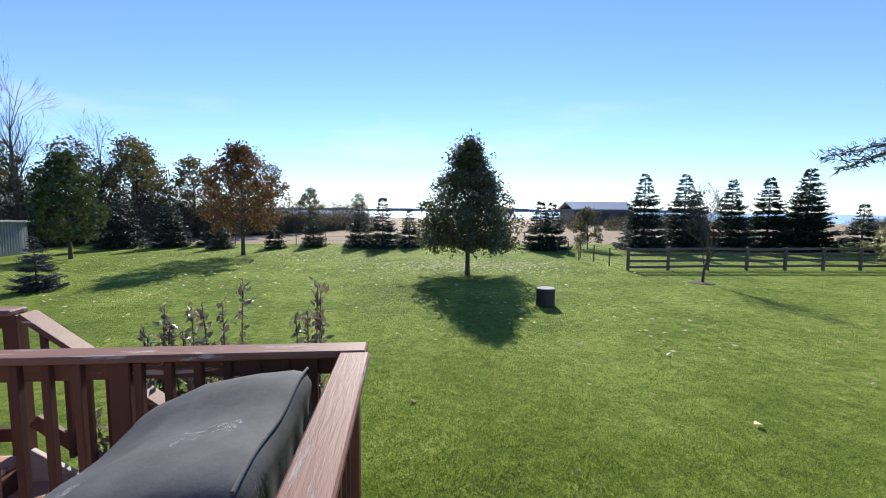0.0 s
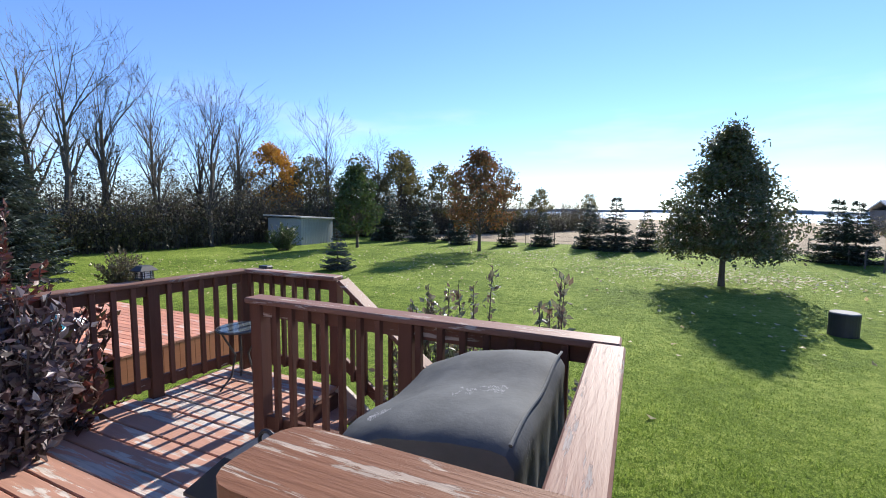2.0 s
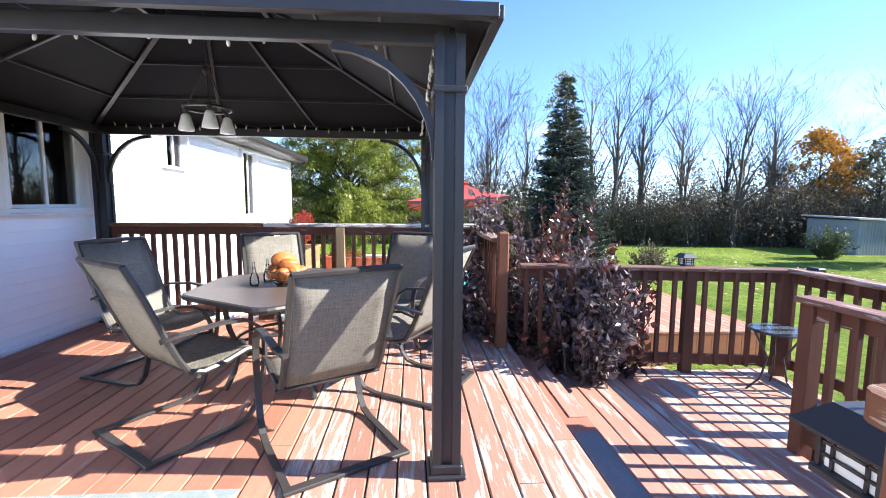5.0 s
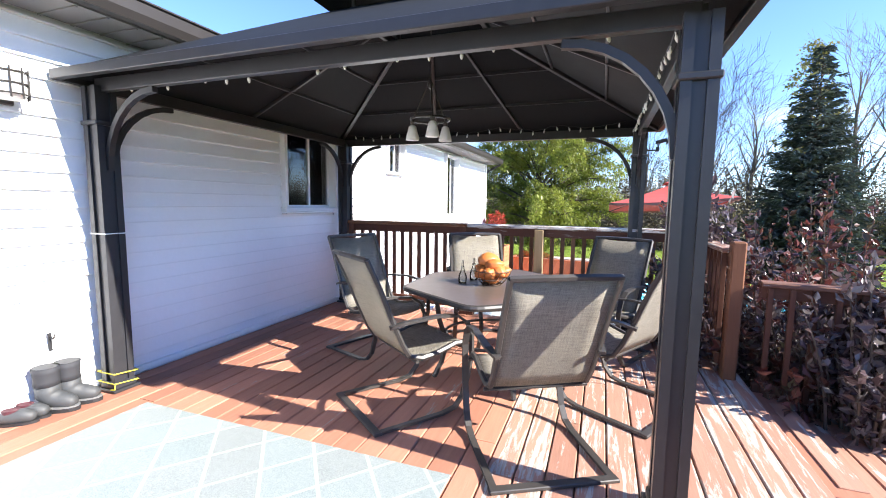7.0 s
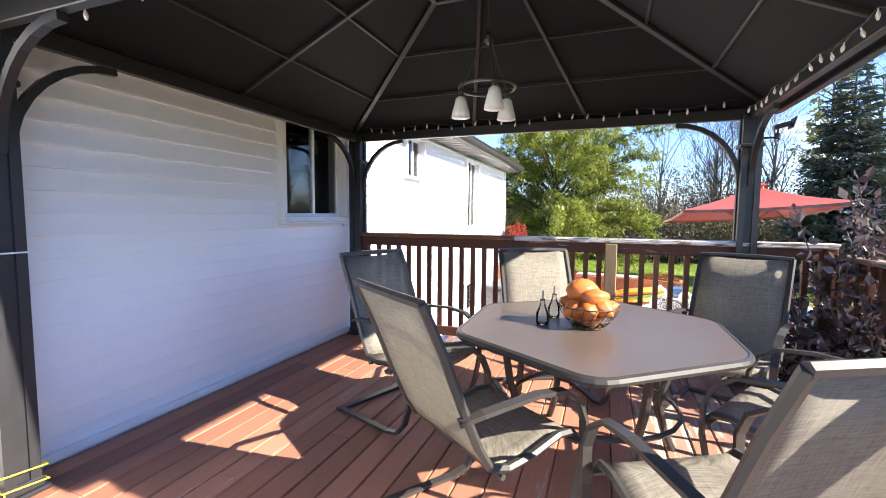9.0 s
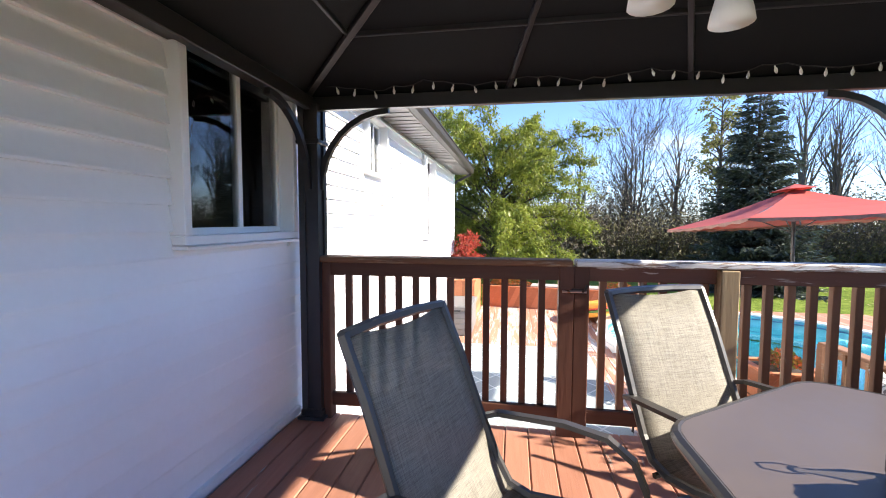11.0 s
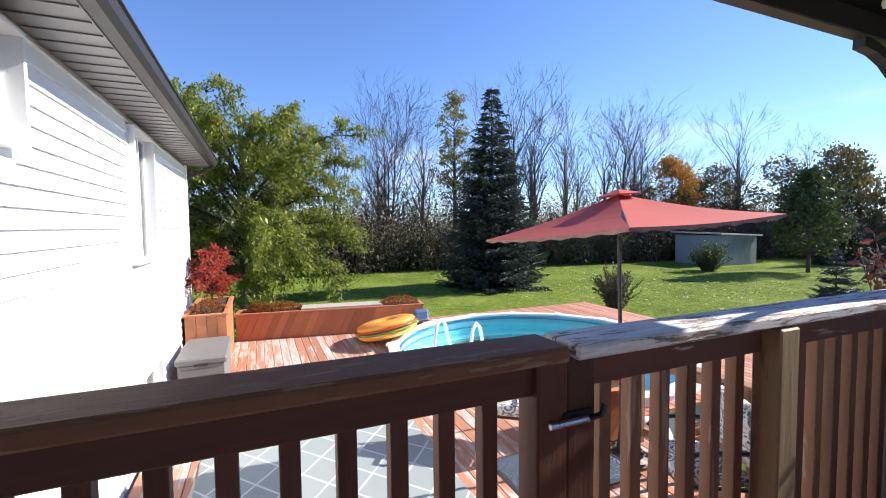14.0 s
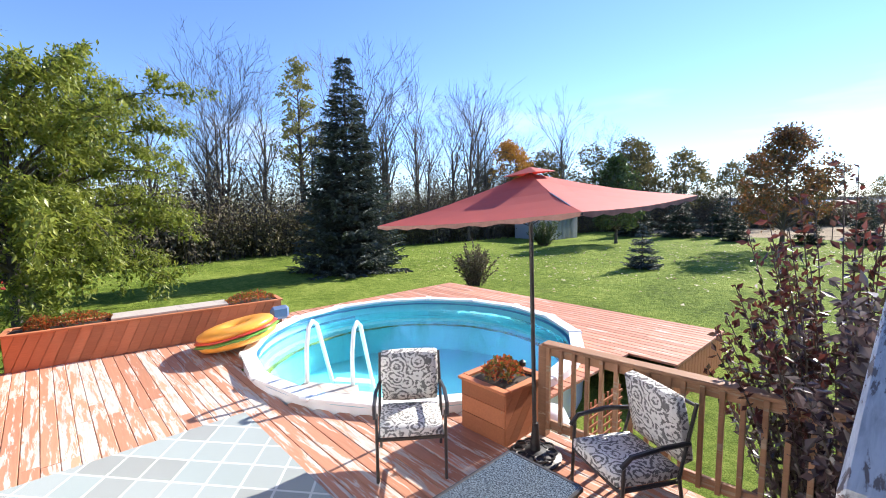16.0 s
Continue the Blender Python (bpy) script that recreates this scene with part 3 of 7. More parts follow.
def leafy_tree(name, seed, label, height, clear, radius, leaf_mat, leaf, count, clumps, shape="oval", bark=None, droop=0.0, kind="tree"):
    """A tapered trunk with limbs, and a crown of many clumps of leaves."""
    rng = random.Random(seed)
    tree = thing(name, label, kind)
    wood = Geo()
    lean = Vector((rng.uniform(-0.1, 0.1), rng.uniform(-0.1, 0.1), 0))
    trunk = [Vector((0, 0, -0.15)) + lean * t + Vector((0, 0, height * 0.86 * t)) for t in (0, 0.1, 0.25, 0.45, 0.7, 1.0)]
    r0 = height * 0.018
    wood.tube(trunk, [r0 * 1.35, r0, r0 * 0.9, r0 * 0.7, r0 * 0.4, r0 * 0.12], 8)
    leaves = Geo()
    ch = height - clear
    for _ in range(clumps):
        t = rng.random() ** (1.25 if shape == "maple" else 0.85)
        if shape == "oval":
            env = radius * (math.sin(math.pi * min(1, 0.18 + 0.80 * t)) ** 0.75)
        elif shape == "cone":
            env = radius * (1.0 - 0.86 * t) ** 0.8
        elif shape == "maple":
            env = radius * (0.92 + 0.3 * t if t < 0.25 else 1 - ((t - 0.25) / 0.78) ** 1.05) + 0.12
        else:
            env = radius * (0.65 + 0.5 * math.sin(math.pi * t))
        a = rng.uniform(0, 2 * math.pi)
        rr = env * rng.uniform(0.25, 1.0) ** 0.6 * rng.uniform(0.8, 1.12)
        c = Vector((rr * math.cos(a), rr * math.sin(a), clear + ch * t * rng.uniform(0.93, 1.03))) + lean * t
        c.z -= droop * (rr / radius) ** 2
        zt = max(clear * 0.8, c.z - rr * rng.uniform(0.4, 0.9))
        root = lean * (zt / height) + Vector((0, 0, zt))
        mid = root.lerp(c, 0.55) + Vector((0, 0, 0.10 * rr))
        rl = max(0.006, r0 * 0.32 * (1 - 0.7 * t))
        wood.tube([root, mid, c], [rl, rl * 0.6, rl * 0.2], 4)
        spread = radius * rng.uniform(0.13, 0.26) * {"wide": 0.62, "maple": 0.5}.get(shape, 0.72)
        for _ in range(count // clumps):
            off = Vector((rng.gauss(0, 1), rng.gauss(0, 1), rng.gauss(0, 0.7))) * spread * 0.75
            d = rand_dir(rng, -0.25)
            s = d.orthogonal().normalized()
            size = leaf * rng.uniform(0.6, 1.35)
            leaves.leaf(c + off, d, s, size, size * 0.62, rng.uniform(-0.3, 0.3))
    wood.mesh("trunk", bark or BARK, tree)
    leaves.mesh("crown", leaf_mat, tree)
    return tree


def conifer(name, seed, label, height, radius, needles, dense=1.0, spray=0.2):
    """A trunk with whorls of boughs, each a flat fan of needled twigs that hang a little."""
    rng = random.Random(seed)
    tree = thing(name, label, "conifer")
    wood, green = Geo(), Geo()
    wood.tube([Vector((0, 0, -0.1)), Vector((0, 0, height * 0.5)), Vector((0, 0, height))], [height * 0.016, height * 0.009, 0.008], 7)
    rows = int(height / (0.20 + height * 0.0135) * dense)
    for k in range(rows):
        t = (k + rng.random() * 0.7) / rows
        z = 0.10 + (height - 0.12) * t
        reach = radius * (1 - t) ** 0.84 + 0.03
        n = max(6, min(24, int(2 * math.pi * reach / (spray * 1.75))))
        for b in range(n):
            a = 2 * math.pi * (b + rng.uniform(-0.35, 0.35)) / n + k * 1.3
            length = reach * rng.uniform(0.62, 1.16)
            out = Vector((math.cos(a), math.sin(a), 0))
            side = Vector((-out.y, out.x, 0))
            low = max(0.0, 1 - 1.5 * t)
            drop = -0.24 * low * length + 0.45 * max(0, t - 0.6) * length
            foot = Vector((0, 0, max(0.06, z + rng.uniform(-0.38, 0.38) * height / rows)))
            pts = [foot, foot + out * length * 0.55 + Vector((0, 0, drop)), foot + out * length + Vector((0, 0, drop * 0.75 + 0.10 * length))]
            pts = [Vector((p.x, p.y, max(0.05, p.z))) for p in pts]
            wood.tube(pts, [0.014, 0.009, 0.003], 3)
            steps = max(3, int(length / (spray * 0.55)))
            for s in range(steps):
                f = 0.25 + 0.75 * (s + rng.random()) / steps
                q = pts[0].lerp(pts[1], f / 0.55) if f < 0.55 else pts[1].lerp(pts[2], (f - 0.55) / 0.45)
                wide = spray * (0.95 + 1.1 * (1 - f)) * rng.uniform(0.7, 1.15) * (0.5 + 0.5 * min(1, length / 0.8))
                for hand in (-1, 1):
                    d = (out * rng.uniform(0.5, 1.0) + side * hand * rng.uniform(0.5, 1.1) + Vector((0, 0, rng.uniform(-0.30, 0.14)))).normalized()
                    green.leaf(q, d, d.cross(Vector((0, 0, 1))).normalized(), wide, wide * 0.36, -0.25)
                    hang = (d * 0.9 + Vector((0, 0, -0.34)) + rand_dir(rng) * 0.35).normalized()
                    green.leaf(q + d * wide * 0.45, hang, hang.orthogonal().normalized(), spray * rng.uniform(0.5, 0.9), spray * 0.22, 0.1)
                d = (out + rand_dir(rng) * 0.5).normalized()
                green.leaf(q, d, d.orthogonal().normalized(), spray, spray * 0.28, 0.1)
    wood.mesh("trunk", BARK, tree)
    green.mesh("foliage", needles, tree)
    return tree


def plumed_tree(name, seed, label, height, clear, radius, leaf_mat, leaf, limbs, per):
    """A low-forked tree whose arching limbs carry drooping plumes of small leaves with gaps between."""
    rng = random.Random(seed)
    tree = thing(name, label, "tree")
    wood, leaves = Geo(), Geo()
    r0 = height * 0.019
    wood.tube([Vector((0, 0, -0.15)), Vector((0.03, 0, clear)), Vector((-0.05, 0.05, height * 0.5)), Vector((0, 0, height * 0.85))], [r0 * 1.3, r0, r0 * 0.6, r0 * 0.15], 8)
    for k in range(limbs):
        t = (k + rng.random()) / limbs
        a = k * 2.4 + rng.uniform(-0.4, 0.4)
        out = Vector((math.cos(a), math.sin(a), 0))
        z0 = clear + (height * 0.72 - clear) * t * rng.uniform(0.85, 1.0)
        reach = radius * (1.05 - 0.55 * t ** 1.6) * rng.uniform(0.72, 1.15)
        rise = (0.10 + 0.75 * t) * reach * rng.uniform(0.7, 1.2)
        p0 = Vector((0, 0, z0))
        p2 = p0 + out * reach + Vector((0, 0, rise - 0.22 * reach * (1 - t)))
        p1 = p0 + out * reach * 0.5 + Vector((0, 0, rise * 0.85 + 0.12 * reach))
        pts = []
        for i in range(8):
            s = i / 7
            pts.append(p0 * (1 - s) ** 2 + p1 * 2 * s * (1 - s) + p2 * s * s + rand_dir(rng) * 0.05)
        rl = r0 * (0.5 - 0.3 * t)
        wood.tube(pts, [rl * (1 - 0.88 * i / 7) for i in range(8)], 5)
        twigs = max(6, int(reach * 4.6))
        for j in range(twigs):
            f = 0.22 + 0.78 * (j + rng.random()) / twigs
            i = min(6, int(f * 7))
            q = pts[i].lerp(pts[i + 1], f * 7 - i)
            d = (out * rng.uniform(0.2, 1.0) + rand_dir(rng, 0.15)).normalized()
            ln = rng.uniform(0.45, 1.05) * (1.15 - 0.5 * f)
            tw = [q, q + d * ln * 0.5 + Vector((0, 0, 0.06)), q + d * ln + Vector((0, 0, -0.12 * ln - 0.10))]
            wood.tube(tw, [0.010, 0.006, 0.002], 3)
            for _ in range(per):
                s = rng.random() ** 0.8
                c = tw[0].lerp(tw[1], s * 2) if s < 0.5 else tw[1].lerp(tw[2], s * 2 - 1)
                c = c + Vector((rng.gauss(0, 0.11), rng.gauss(0, 0.11), rng.gauss(-0.03, 0.06)))
                ld = (d * 0.5 + rand_dir(rng) + Vector((0, 0, -0.35))).normalized()
                sd = (Vector((0, 0, 1)).cross(ld) + rand_dir(rng) * 0.4).normalized()
                size = leaf * rng.uniform(0.6, 1.4)
                leaves.leaf(c, ld, sd, size, size * 0.42, rng.uniform(-0.2, 0.2))
    wood.mesh("trunk", BARK, tree)
    leaves.mesh("crown", leaf_mat, tree)
    return tree


def shrub(name, seed, label, height, radius, leaf_mat, leaf, stems, per_stem, base_spread=0.3, lean=(0, 0), bare=0.12, wood_mat=None, category="shrub", tip_mat=None):
    """Long arching stems set with pointed leaves."""
    rng = random.Random(seed)
    bush = thing(name, label, category)
    wood, green, tipped = Geo(), Geo(), Geo()
    for k in range(stems):
        a = rng.uniform(0, 2 * math.pi)
        r = radius * rng.random() ** 0.6
        h = height * rng.uniform(0.55, 1.0) * (1 - 0.35 * (r / radius) ** 2)
        p0 = Vector((math.cos(a), math.sin(a), 0)) * r * base_spread
        p2 = Vector((math.cos(a) * r + lean[0], math.sin(a) * r + lean[1], h))
        p1 = p0.lerp(p2, 0.5) + Vector((-math.cos(a) * r * 0.15, -math.sin(a) * r * 0.15, h * 0.12))
        pts = []
        for i in range(7):
            t = i / 6
            pts.append(p0 * (1 - t) ** 2 + p1 * 2 * t * (1 - t) + p2 * t * t)
        wood.tube(pts, [0.011 * (1 - 0.8 * i / 6) + 0.0015 for i in range(7)], 4)
        for j in range(per_stem):
            t = bare + (1 - bare) * (j + rng.random()) / per_stem
            i = min(5, int(t * 6))
            q = pts[i].lerp(pts[i + 1], t * 6 - i)
            along = (pts[i + 1] - pts[i]).normalized()
            d = (along * rng.uniform(0.2, 0.8) + rand_dir(rng)).normalized()
            q = q + rand_dir(rng) * leaf * 0.7 * rng.random()
            s = d.orthogonal().normalized()
            s.rotate(Matrix.Rotation(rng.uniform(0, 3.1), 3, d))
            size = leaf * rng.uniform(0.65, 1.2)
            (tipped if tip_mat and t > 0.72 else green).leaf(q, d, s, size, size * 0.55, rng.uniform(0.05, 0.35))
    wood.mesh("wood", wood_mat or BARK, bush)
    green.mesh("foliage", leaf_mat, bush)
    if tip_mat:
        tipped.mesh("tip_foliage", tip_mat, bush)
    return bush


def put(ob, x, y, z=-1.5, turn=0.0, size=1.0, tall=None):
    """Sets a thing down at a place, turned and scaled."""
    ob.matrix_world = pose(x, y, z, 0, 0, turn) @ Matrix.Diagonal((size, size, tall or size, 1))
    return ob


def again(ob, x, y, z=-1.5, turn=0.0, size=1.0, tall=None):
    base = ob.matrix_world.copy()
    ob.matrix_world = Matrix.Identity(4)
    made = copy_thing(ob, pose(x, y, z, 0, 0, turn) @ Matrix.Diagonal((size, size, tall or size, 1)))
    ob.matrix_world = base
    return made


# ---- ground, lake, far land ----
POOL = (-10.85, 1.98)
POOL_R = 2.73
GZ0 = -1.5


def land():
    bm = bmesh.new()
    radii = [2.5, 3.2, 4.5, 6, 8, 10, 13, 16, 20, 25, 31, 38, 46, 56, 70, 90, 115, 150, 190, 240, 400, 900, 2500]
    rings, segs = [], 72
    for r in radii:
        ring = []
        for k in range(segs):
            a = 2 * math.pi * k / segs
            x, y = POOL[0] + r * math.cos(a), POOL[1] + r * math.sin(a)
            z = GZ0
            if r > 14:
                z += 0.10 * noise.noise(Vector((x * 0.05, y * 0.05, 0.3))) * min(1, (r - 14) / 10)
            if r > 150 and y > 40:
                z -= 11 * min(1, (r - 150) / 60)
            ring.append(bm.verts.new((x, y, z)))
        rings.append(ring)
    for a, b in zip(rings, rings[1:]):
        for k in range(segs):
            bm.faces.new((a[k], a[(k + 1) % segs], b[(k + 1) % segs], b[k]))
    solid("ground", bm, GROUND, "mown green lawn running out to a stubble field", "lawn", kind="structure", smooth=True)


land()
bm = bmesh.new()
bmesh.ops.create_grid(bm, x_segments=2, y_segments=2, size=1, matrix=Matrix.Translation((0, 1500, -10.5)) @ Matrix.Diagonal((1900, 1330, 1, 1)))
solid("water", bm, LAKE, "pale blue lake beyond the field", "lake", kind="structure")
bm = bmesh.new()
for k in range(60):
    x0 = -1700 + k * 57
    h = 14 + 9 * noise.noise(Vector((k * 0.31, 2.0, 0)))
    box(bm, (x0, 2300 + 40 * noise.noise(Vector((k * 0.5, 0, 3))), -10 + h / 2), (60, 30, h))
# Distance haze is mixed into the shore's blue-grey base colour.
solid("backdrop", bm, plain("hazed_far_shore", (0.16, 0.21, 0.26), 0.9, vary=0.15, scale=0.02, bump=0), "hazy blue far shore of the lake", "shore", kind="structure")

# ---- house ----
WALL_Y = -3.9
HX0, HX1 = -12.93, 5.0
EAVE_Z = 2.50
OVER = 0.38
# openings in the wall: x0, x1, z0, z1
OPEN = [(-4.985, -4.07, 1.275, 2.26), (-7.145, -6.54, 1.85, 2.40), (-10.19, -9.36, 1.07, 2.40), (-10.15, -9.35, -0.72, -0.12)]


def wall_with_openings():
    """The sunny house wall, cut through for its windows."""
    bm = bmesh.new()
    xs = sorted({HX0, HX1, *[o[0] for o in OPEN], *[o[1] for o in OPEN]})
    for a, b in zip(xs, xs[1:]):
        cuts = sorted((o[2], o[3]) for o in OPEN if o[0] <= a + 1e-6 and o[1] >= b - 1e-6)
        z = -2.2
        for lo, hi in cuts + [(EAVE_Z + 0.12, None)]:
            box(bm, ((a + b) / 2, WALL_Y - 0.12, (z + lo) / 2), (b - a, 0.2, lo - z))
            z = hi
    return bm


wall_north = solid("wall_north", wall_with_openings(), SIDING, "white house wall clad in horizontal vinyl siding", "wall", kind="structure")
bm = bmesh.new()
box(bm, (HX0 + 0.1, -8.0, 0.05), (0.2, 7.94, 4.5))
solid("wall_west", bm, SIDING, "white gable end wall of the house", "wall", kind="structure")
bm = bmesh.new()
box(bm, (HX1 - 0.1, -8.0, 0.05), (0.2, 7.94, 4.5))
solid("wall_east", bm, SIDING, "white end wall of the house", "wall", kind="structure")
solid("wall_south", boxed(((HX0 + HX1) / 2, -12.05, 0.05), (HX1 - HX0, 0.16, 4.5)), SIDING, "white rear wall of the house", "wall", kind="structure")
# rooms behind the windows
bm = boxed((-5.5, -5.6, 1.2), (12, 0.1, 3.0))
box(bm, (-5.5, -4.9, 0.3), (12, 1.5, 0.08))
solid("room_wall", bm, ROOMDARK, "dim brown room wall behind the windows", "wall", kind="structure")
for k, (x0, x1) in enumerate(((-4.72, -4.55), (-5.06, -4.9))):
    bm = bmesh.new()
    for i in range(5):
        box(bm, (x0 + (x1 - x0) * (i + 0.5) / 5, -4.22 - 0.02 * (i % 2), 1.72), ((x1 - x0) / 5, 0.03, 1.0), bevel=0.008)
    solid("curtain", bm, CURTAIN, "ochre fabric curtain hanging inside the window", "curtain", "curtains")

# the eave: soffit, gutter, roof
solid("soffit", boxed(((HX0 + HX1) / 2, WALL_Y + OVER / 2, EAVE_Z + 0.012), (HX1 - HX0 + 0.3, OVER, 0.02)), SOFFIT, "grey ribbed metal soffit under the eave", "soffit", kind="structure")
soff = bpy.data.objects["soffit"]
rib = boxed((0, 0, 0), (0.018, OVER - 0.02, 0.008))
rib_me = bpy.data.meshes.new("soffit_rib")
rib.to_mesh(rib_me)
rib.free()
rib_me.materials.append(SOFFIT)
for k in range(96):
    ob = new("soffit_rib", rib_me)
    ob.parent = soff
    ob.location = (HX0 - 0.1 + 0.18 * k, WALL_Y + OVER / 2, EAVE_Z - 0.003)
bm = bmesh.new()
prof = [(0.0, 0.0), (0.09, 0.0), (0.115, 0.05), (0.12, 0.12), (0.135, 0.13), (0.135, 0.14), (0.0, 0.14)]
ring0 = [bm.verts.new((HX0 - 0.22, WALL_Y + OVER - 0.01 + y, EAVE_Z + 0.01 + z)) for y, z in prof]
ring1 = [bm.verts.new((HX1 + 0.15, WALL_Y + OVER - 0.01 + y, EAVE_Z + 0.01 + z)) for y, z in prof]
for k in range(len(prof)):
    j = (k + 1) % len(prof)
    bm.faces.new((ring0[k], ring0[j], ring1[j], ring1[k]))
bm.faces.new(ring0)
bm.faces.new(list(reversed(ring1)))
solid("gutter", bm, GUTTER, "dark brown metal rain gutter along the eave", "gutter", kind="structure")
bm = bmesh.new()
bar(bm, (HX0 - 0.16, WALL_Y + OVER + 0.04, EAVE_Z - 0.0), (HX0 - 0.1, WALL_Y + 0.12, EAVE_Z - 0.16), 0.06, 0.06)
bar(bm, (HX0 - 0.1, WALL_Y + 0.10, EAVE_Z - 0.15), (HX0 - 0.08, WALL_Y + 0.02, EAVE_Z - 0.25), 0.06, 0.06)
solid("downspout", bm, GUTTER, "short brown downspout elbow at the house corner", "downspout", kind="structure")
bm = bmesh.new()
ya, yb = WALL_Y + OVER + 0.08, -8.0
for k in range(14):
    t0, t1 = k / 14, (k + 1) / 14
    y0, y1 = ya + (yb - ya) * t0, ya + (yb - ya) * t1
    z0, z1 = EAVE_Z + 0.13 + 1.75 * t0, EAVE_Z + 0.13 + 1.75 * t1
    v = [bm.verts.new(p) for p in ((HX0 - 0.22, y0, z0 + 0.02), (HX1 + 0.15, y0, z0 + 0.02), (HX1 + 0.15, y1 - 0.02, z1 + 0.012), (HX0 - 0.22, y1 - 0.02, z1 + 0.012), (HX0 - 0.22, y0, z0), (HX1 + 0.15, y0, z0))]
    bm.faces.new((v[0], v[1], v[2], v[3]))
    bm.faces.new((v[0], v[4], v[5], v[1]))
v = [bm.verts.new(p) for p in ((HX0 - 0.22, yb, EAVE_Z + 1.89), (HX1 + 0.15, yb, EAVE_Z + 1.89), (HX1 + 0.15, -12.6, EAVE_Z + 0.1), (HX0 - 0.22, -12.6, EAVE_Z + 0.1))]
bm.faces.new(v)
solid("roof", bm, SHINGLE, "dark asphalt shingle house roof", "roof", kind="structure")
bm = lathe(bmesh.new(), [(0.03, 0), (0.03, 0.42), (0.034, 0.42), (0.034, 0.44)], 10, (-4.35, -4.75, EAVE_Z + 0.4))
solid("vent_pipe", bm, GUTTER, "thin dark plumbing vent pipe on the roof", "vent pipe", kind="structure")
bm = boxed((-3.55, -4.9, EAVE_Z + 0.62), (0.32, 0.32, 0.14), bevel=0.03)
solid("roof_vent", bm, GUTTER, "low dark metal roof vent", "roof vent", kind="structure")


def window(name, x0, x1, z0, z1, label, slider=True):
    w = thing(name, label, "window", ((x0 + x1) / 2, WALL_Y, z0), kind="structure")
    fr = bmesh.new()
    small = x1 - x0 < 0.9
    t = 0.028 if small else 0.045
    y = WALL_Y + 0.02
    box(fr, ((x0 + x1) / 2, y, z0 - t / 2), (x1 - x0 + 2 * t, 0.09, t), bevel=0.004)
    box(fr, ((x0 + x1) / 2, y, z1 + t / 2), (x1 - x0 + 2 * t, 0.09, t), bevel=0.004)
    box(fr, (x0 - t / 2, y, (z0 + z1) / 2), (t, 0.09, z1 - z0), bevel=0.004)
    box(fr, (x1 + t / 2, y, (z0 + z1) / 2), (t, 0.09, z1 - z0), bevel=0.004)
    part("window_frame", fr, VINYL, w, world=True)
    if not small:
        part("window_sill", boxed(((x0 + x1) / 2, WALL_Y + 0.03, z0 - t - 0.011), (x1 - x0 + 0.10, 0.10, 0.02), bevel=0.005), VINYL, w, world=True)
    mid = (x0 + x1) / 2
    panes = ((x0, mid + 0.02, -0.05), (mid - 0.02, x1, -0.02)) if slider else ((x0, x1, -0.03),)
    for a, b, dy in panes:
        sash = bmesh.new()
        s = 0.022 if small else 0.034
        yy = WALL_Y + dy
        for c, sz in ((((a + b) / 2, yy, z0 + s / 2), (b - a, 0.028, s)), (((a + b) / 2, yy, z1 - s / 2), (b - a, 0.028, s)),
                      ((a + s / 2, yy, (z0 + z1) / 2), (s, 0.028, z1 - z0 - 2 * s)), ((b - s / 2, yy, (z0 + z1) / 2), (s, 0.028, z1 - z0 - 2 * s))):
            box(sash, c, sz, bevel=0.003)
        sash_ob = part("sash", sash, VINYL, w, world=True)
        pane = part("pane", boxed(((a + b) / 2, yy, (z0 + z1) / 2), (b - a - 2 * s, 0.006, z1 - z0 - 2 * s)), GLASS, w, world=True)
        pane.visible_shadow = False
    return w


window("window_1", *OPEN[0], "white vinyl sliding window with dark glass")
window("window_2", *OPEN[1], "small white vinyl sliding window high under the eave")
window("window_3", *OPEN[2], "tall white vinyl window under the eave")
window("window_4", *OPEN[3], "low white basement window beside the pool deck", False)


# ---- timber decks ----
def plank_mesh(name, material, width=0.1385, thick=0.034):
    """A plank of unit length along x, its top edges eased."""
    me = bpy.data.meshes.new(name)
    w, e = width / 2, 0.006
    prof = [(-w, -thick), (w, -thick), (w, -e), (w - e, 0), (-w + e, 0), (-w, -e)]
    v = [(s * 0.5, y, z) for s in (-1, 1) for y, z in prof]
    n = len(prof)
    f = [tuple(range(n - 1, -1, -1)), tuple(range(n, 2 * n))] + [(k, (k + 1) % n, n + (k + 1) % n, n + k) for k in range(n)]
    me.from_pydata(v, [], f)
    me.materials.append(material)
    return me


def lay_planks(parent, mesh, rows, z, rng, cut=2.6):
    """rows: (y, x0, x1) of each row; long rows are made of several planks."""
    for y, x0, x1 in rows:
        a = x0
        first = rng.uniform(1.0, cut + 1.0)
        while a < x1 - 0.02:
            b = min(x1, a + first)
            if x1 - b < 0.5:
                b = x1
            ob = new("plank", mesh)
            ob.parent = parent
            ob.matrix_world = pose((a + b) / 2, y, z + rng.uniform(-0.0025, 0.0), rng.uniform(-0.25, 0.25), 0, 0) @ Matrix.Diagonal((b - a - 0.004, 1, 1, 1))
            a = b
            first = rng.uniform(1.9, cut + 2.2)


def rows_between(y0, y1, x0, x1, step=0.1425):
    n = int((y1 - y0) / step + 1e-6)
    step = (y1 - y0) / n
    return [(y0 + (k + 0.5) * step, x0, x1) for k in range(n)]


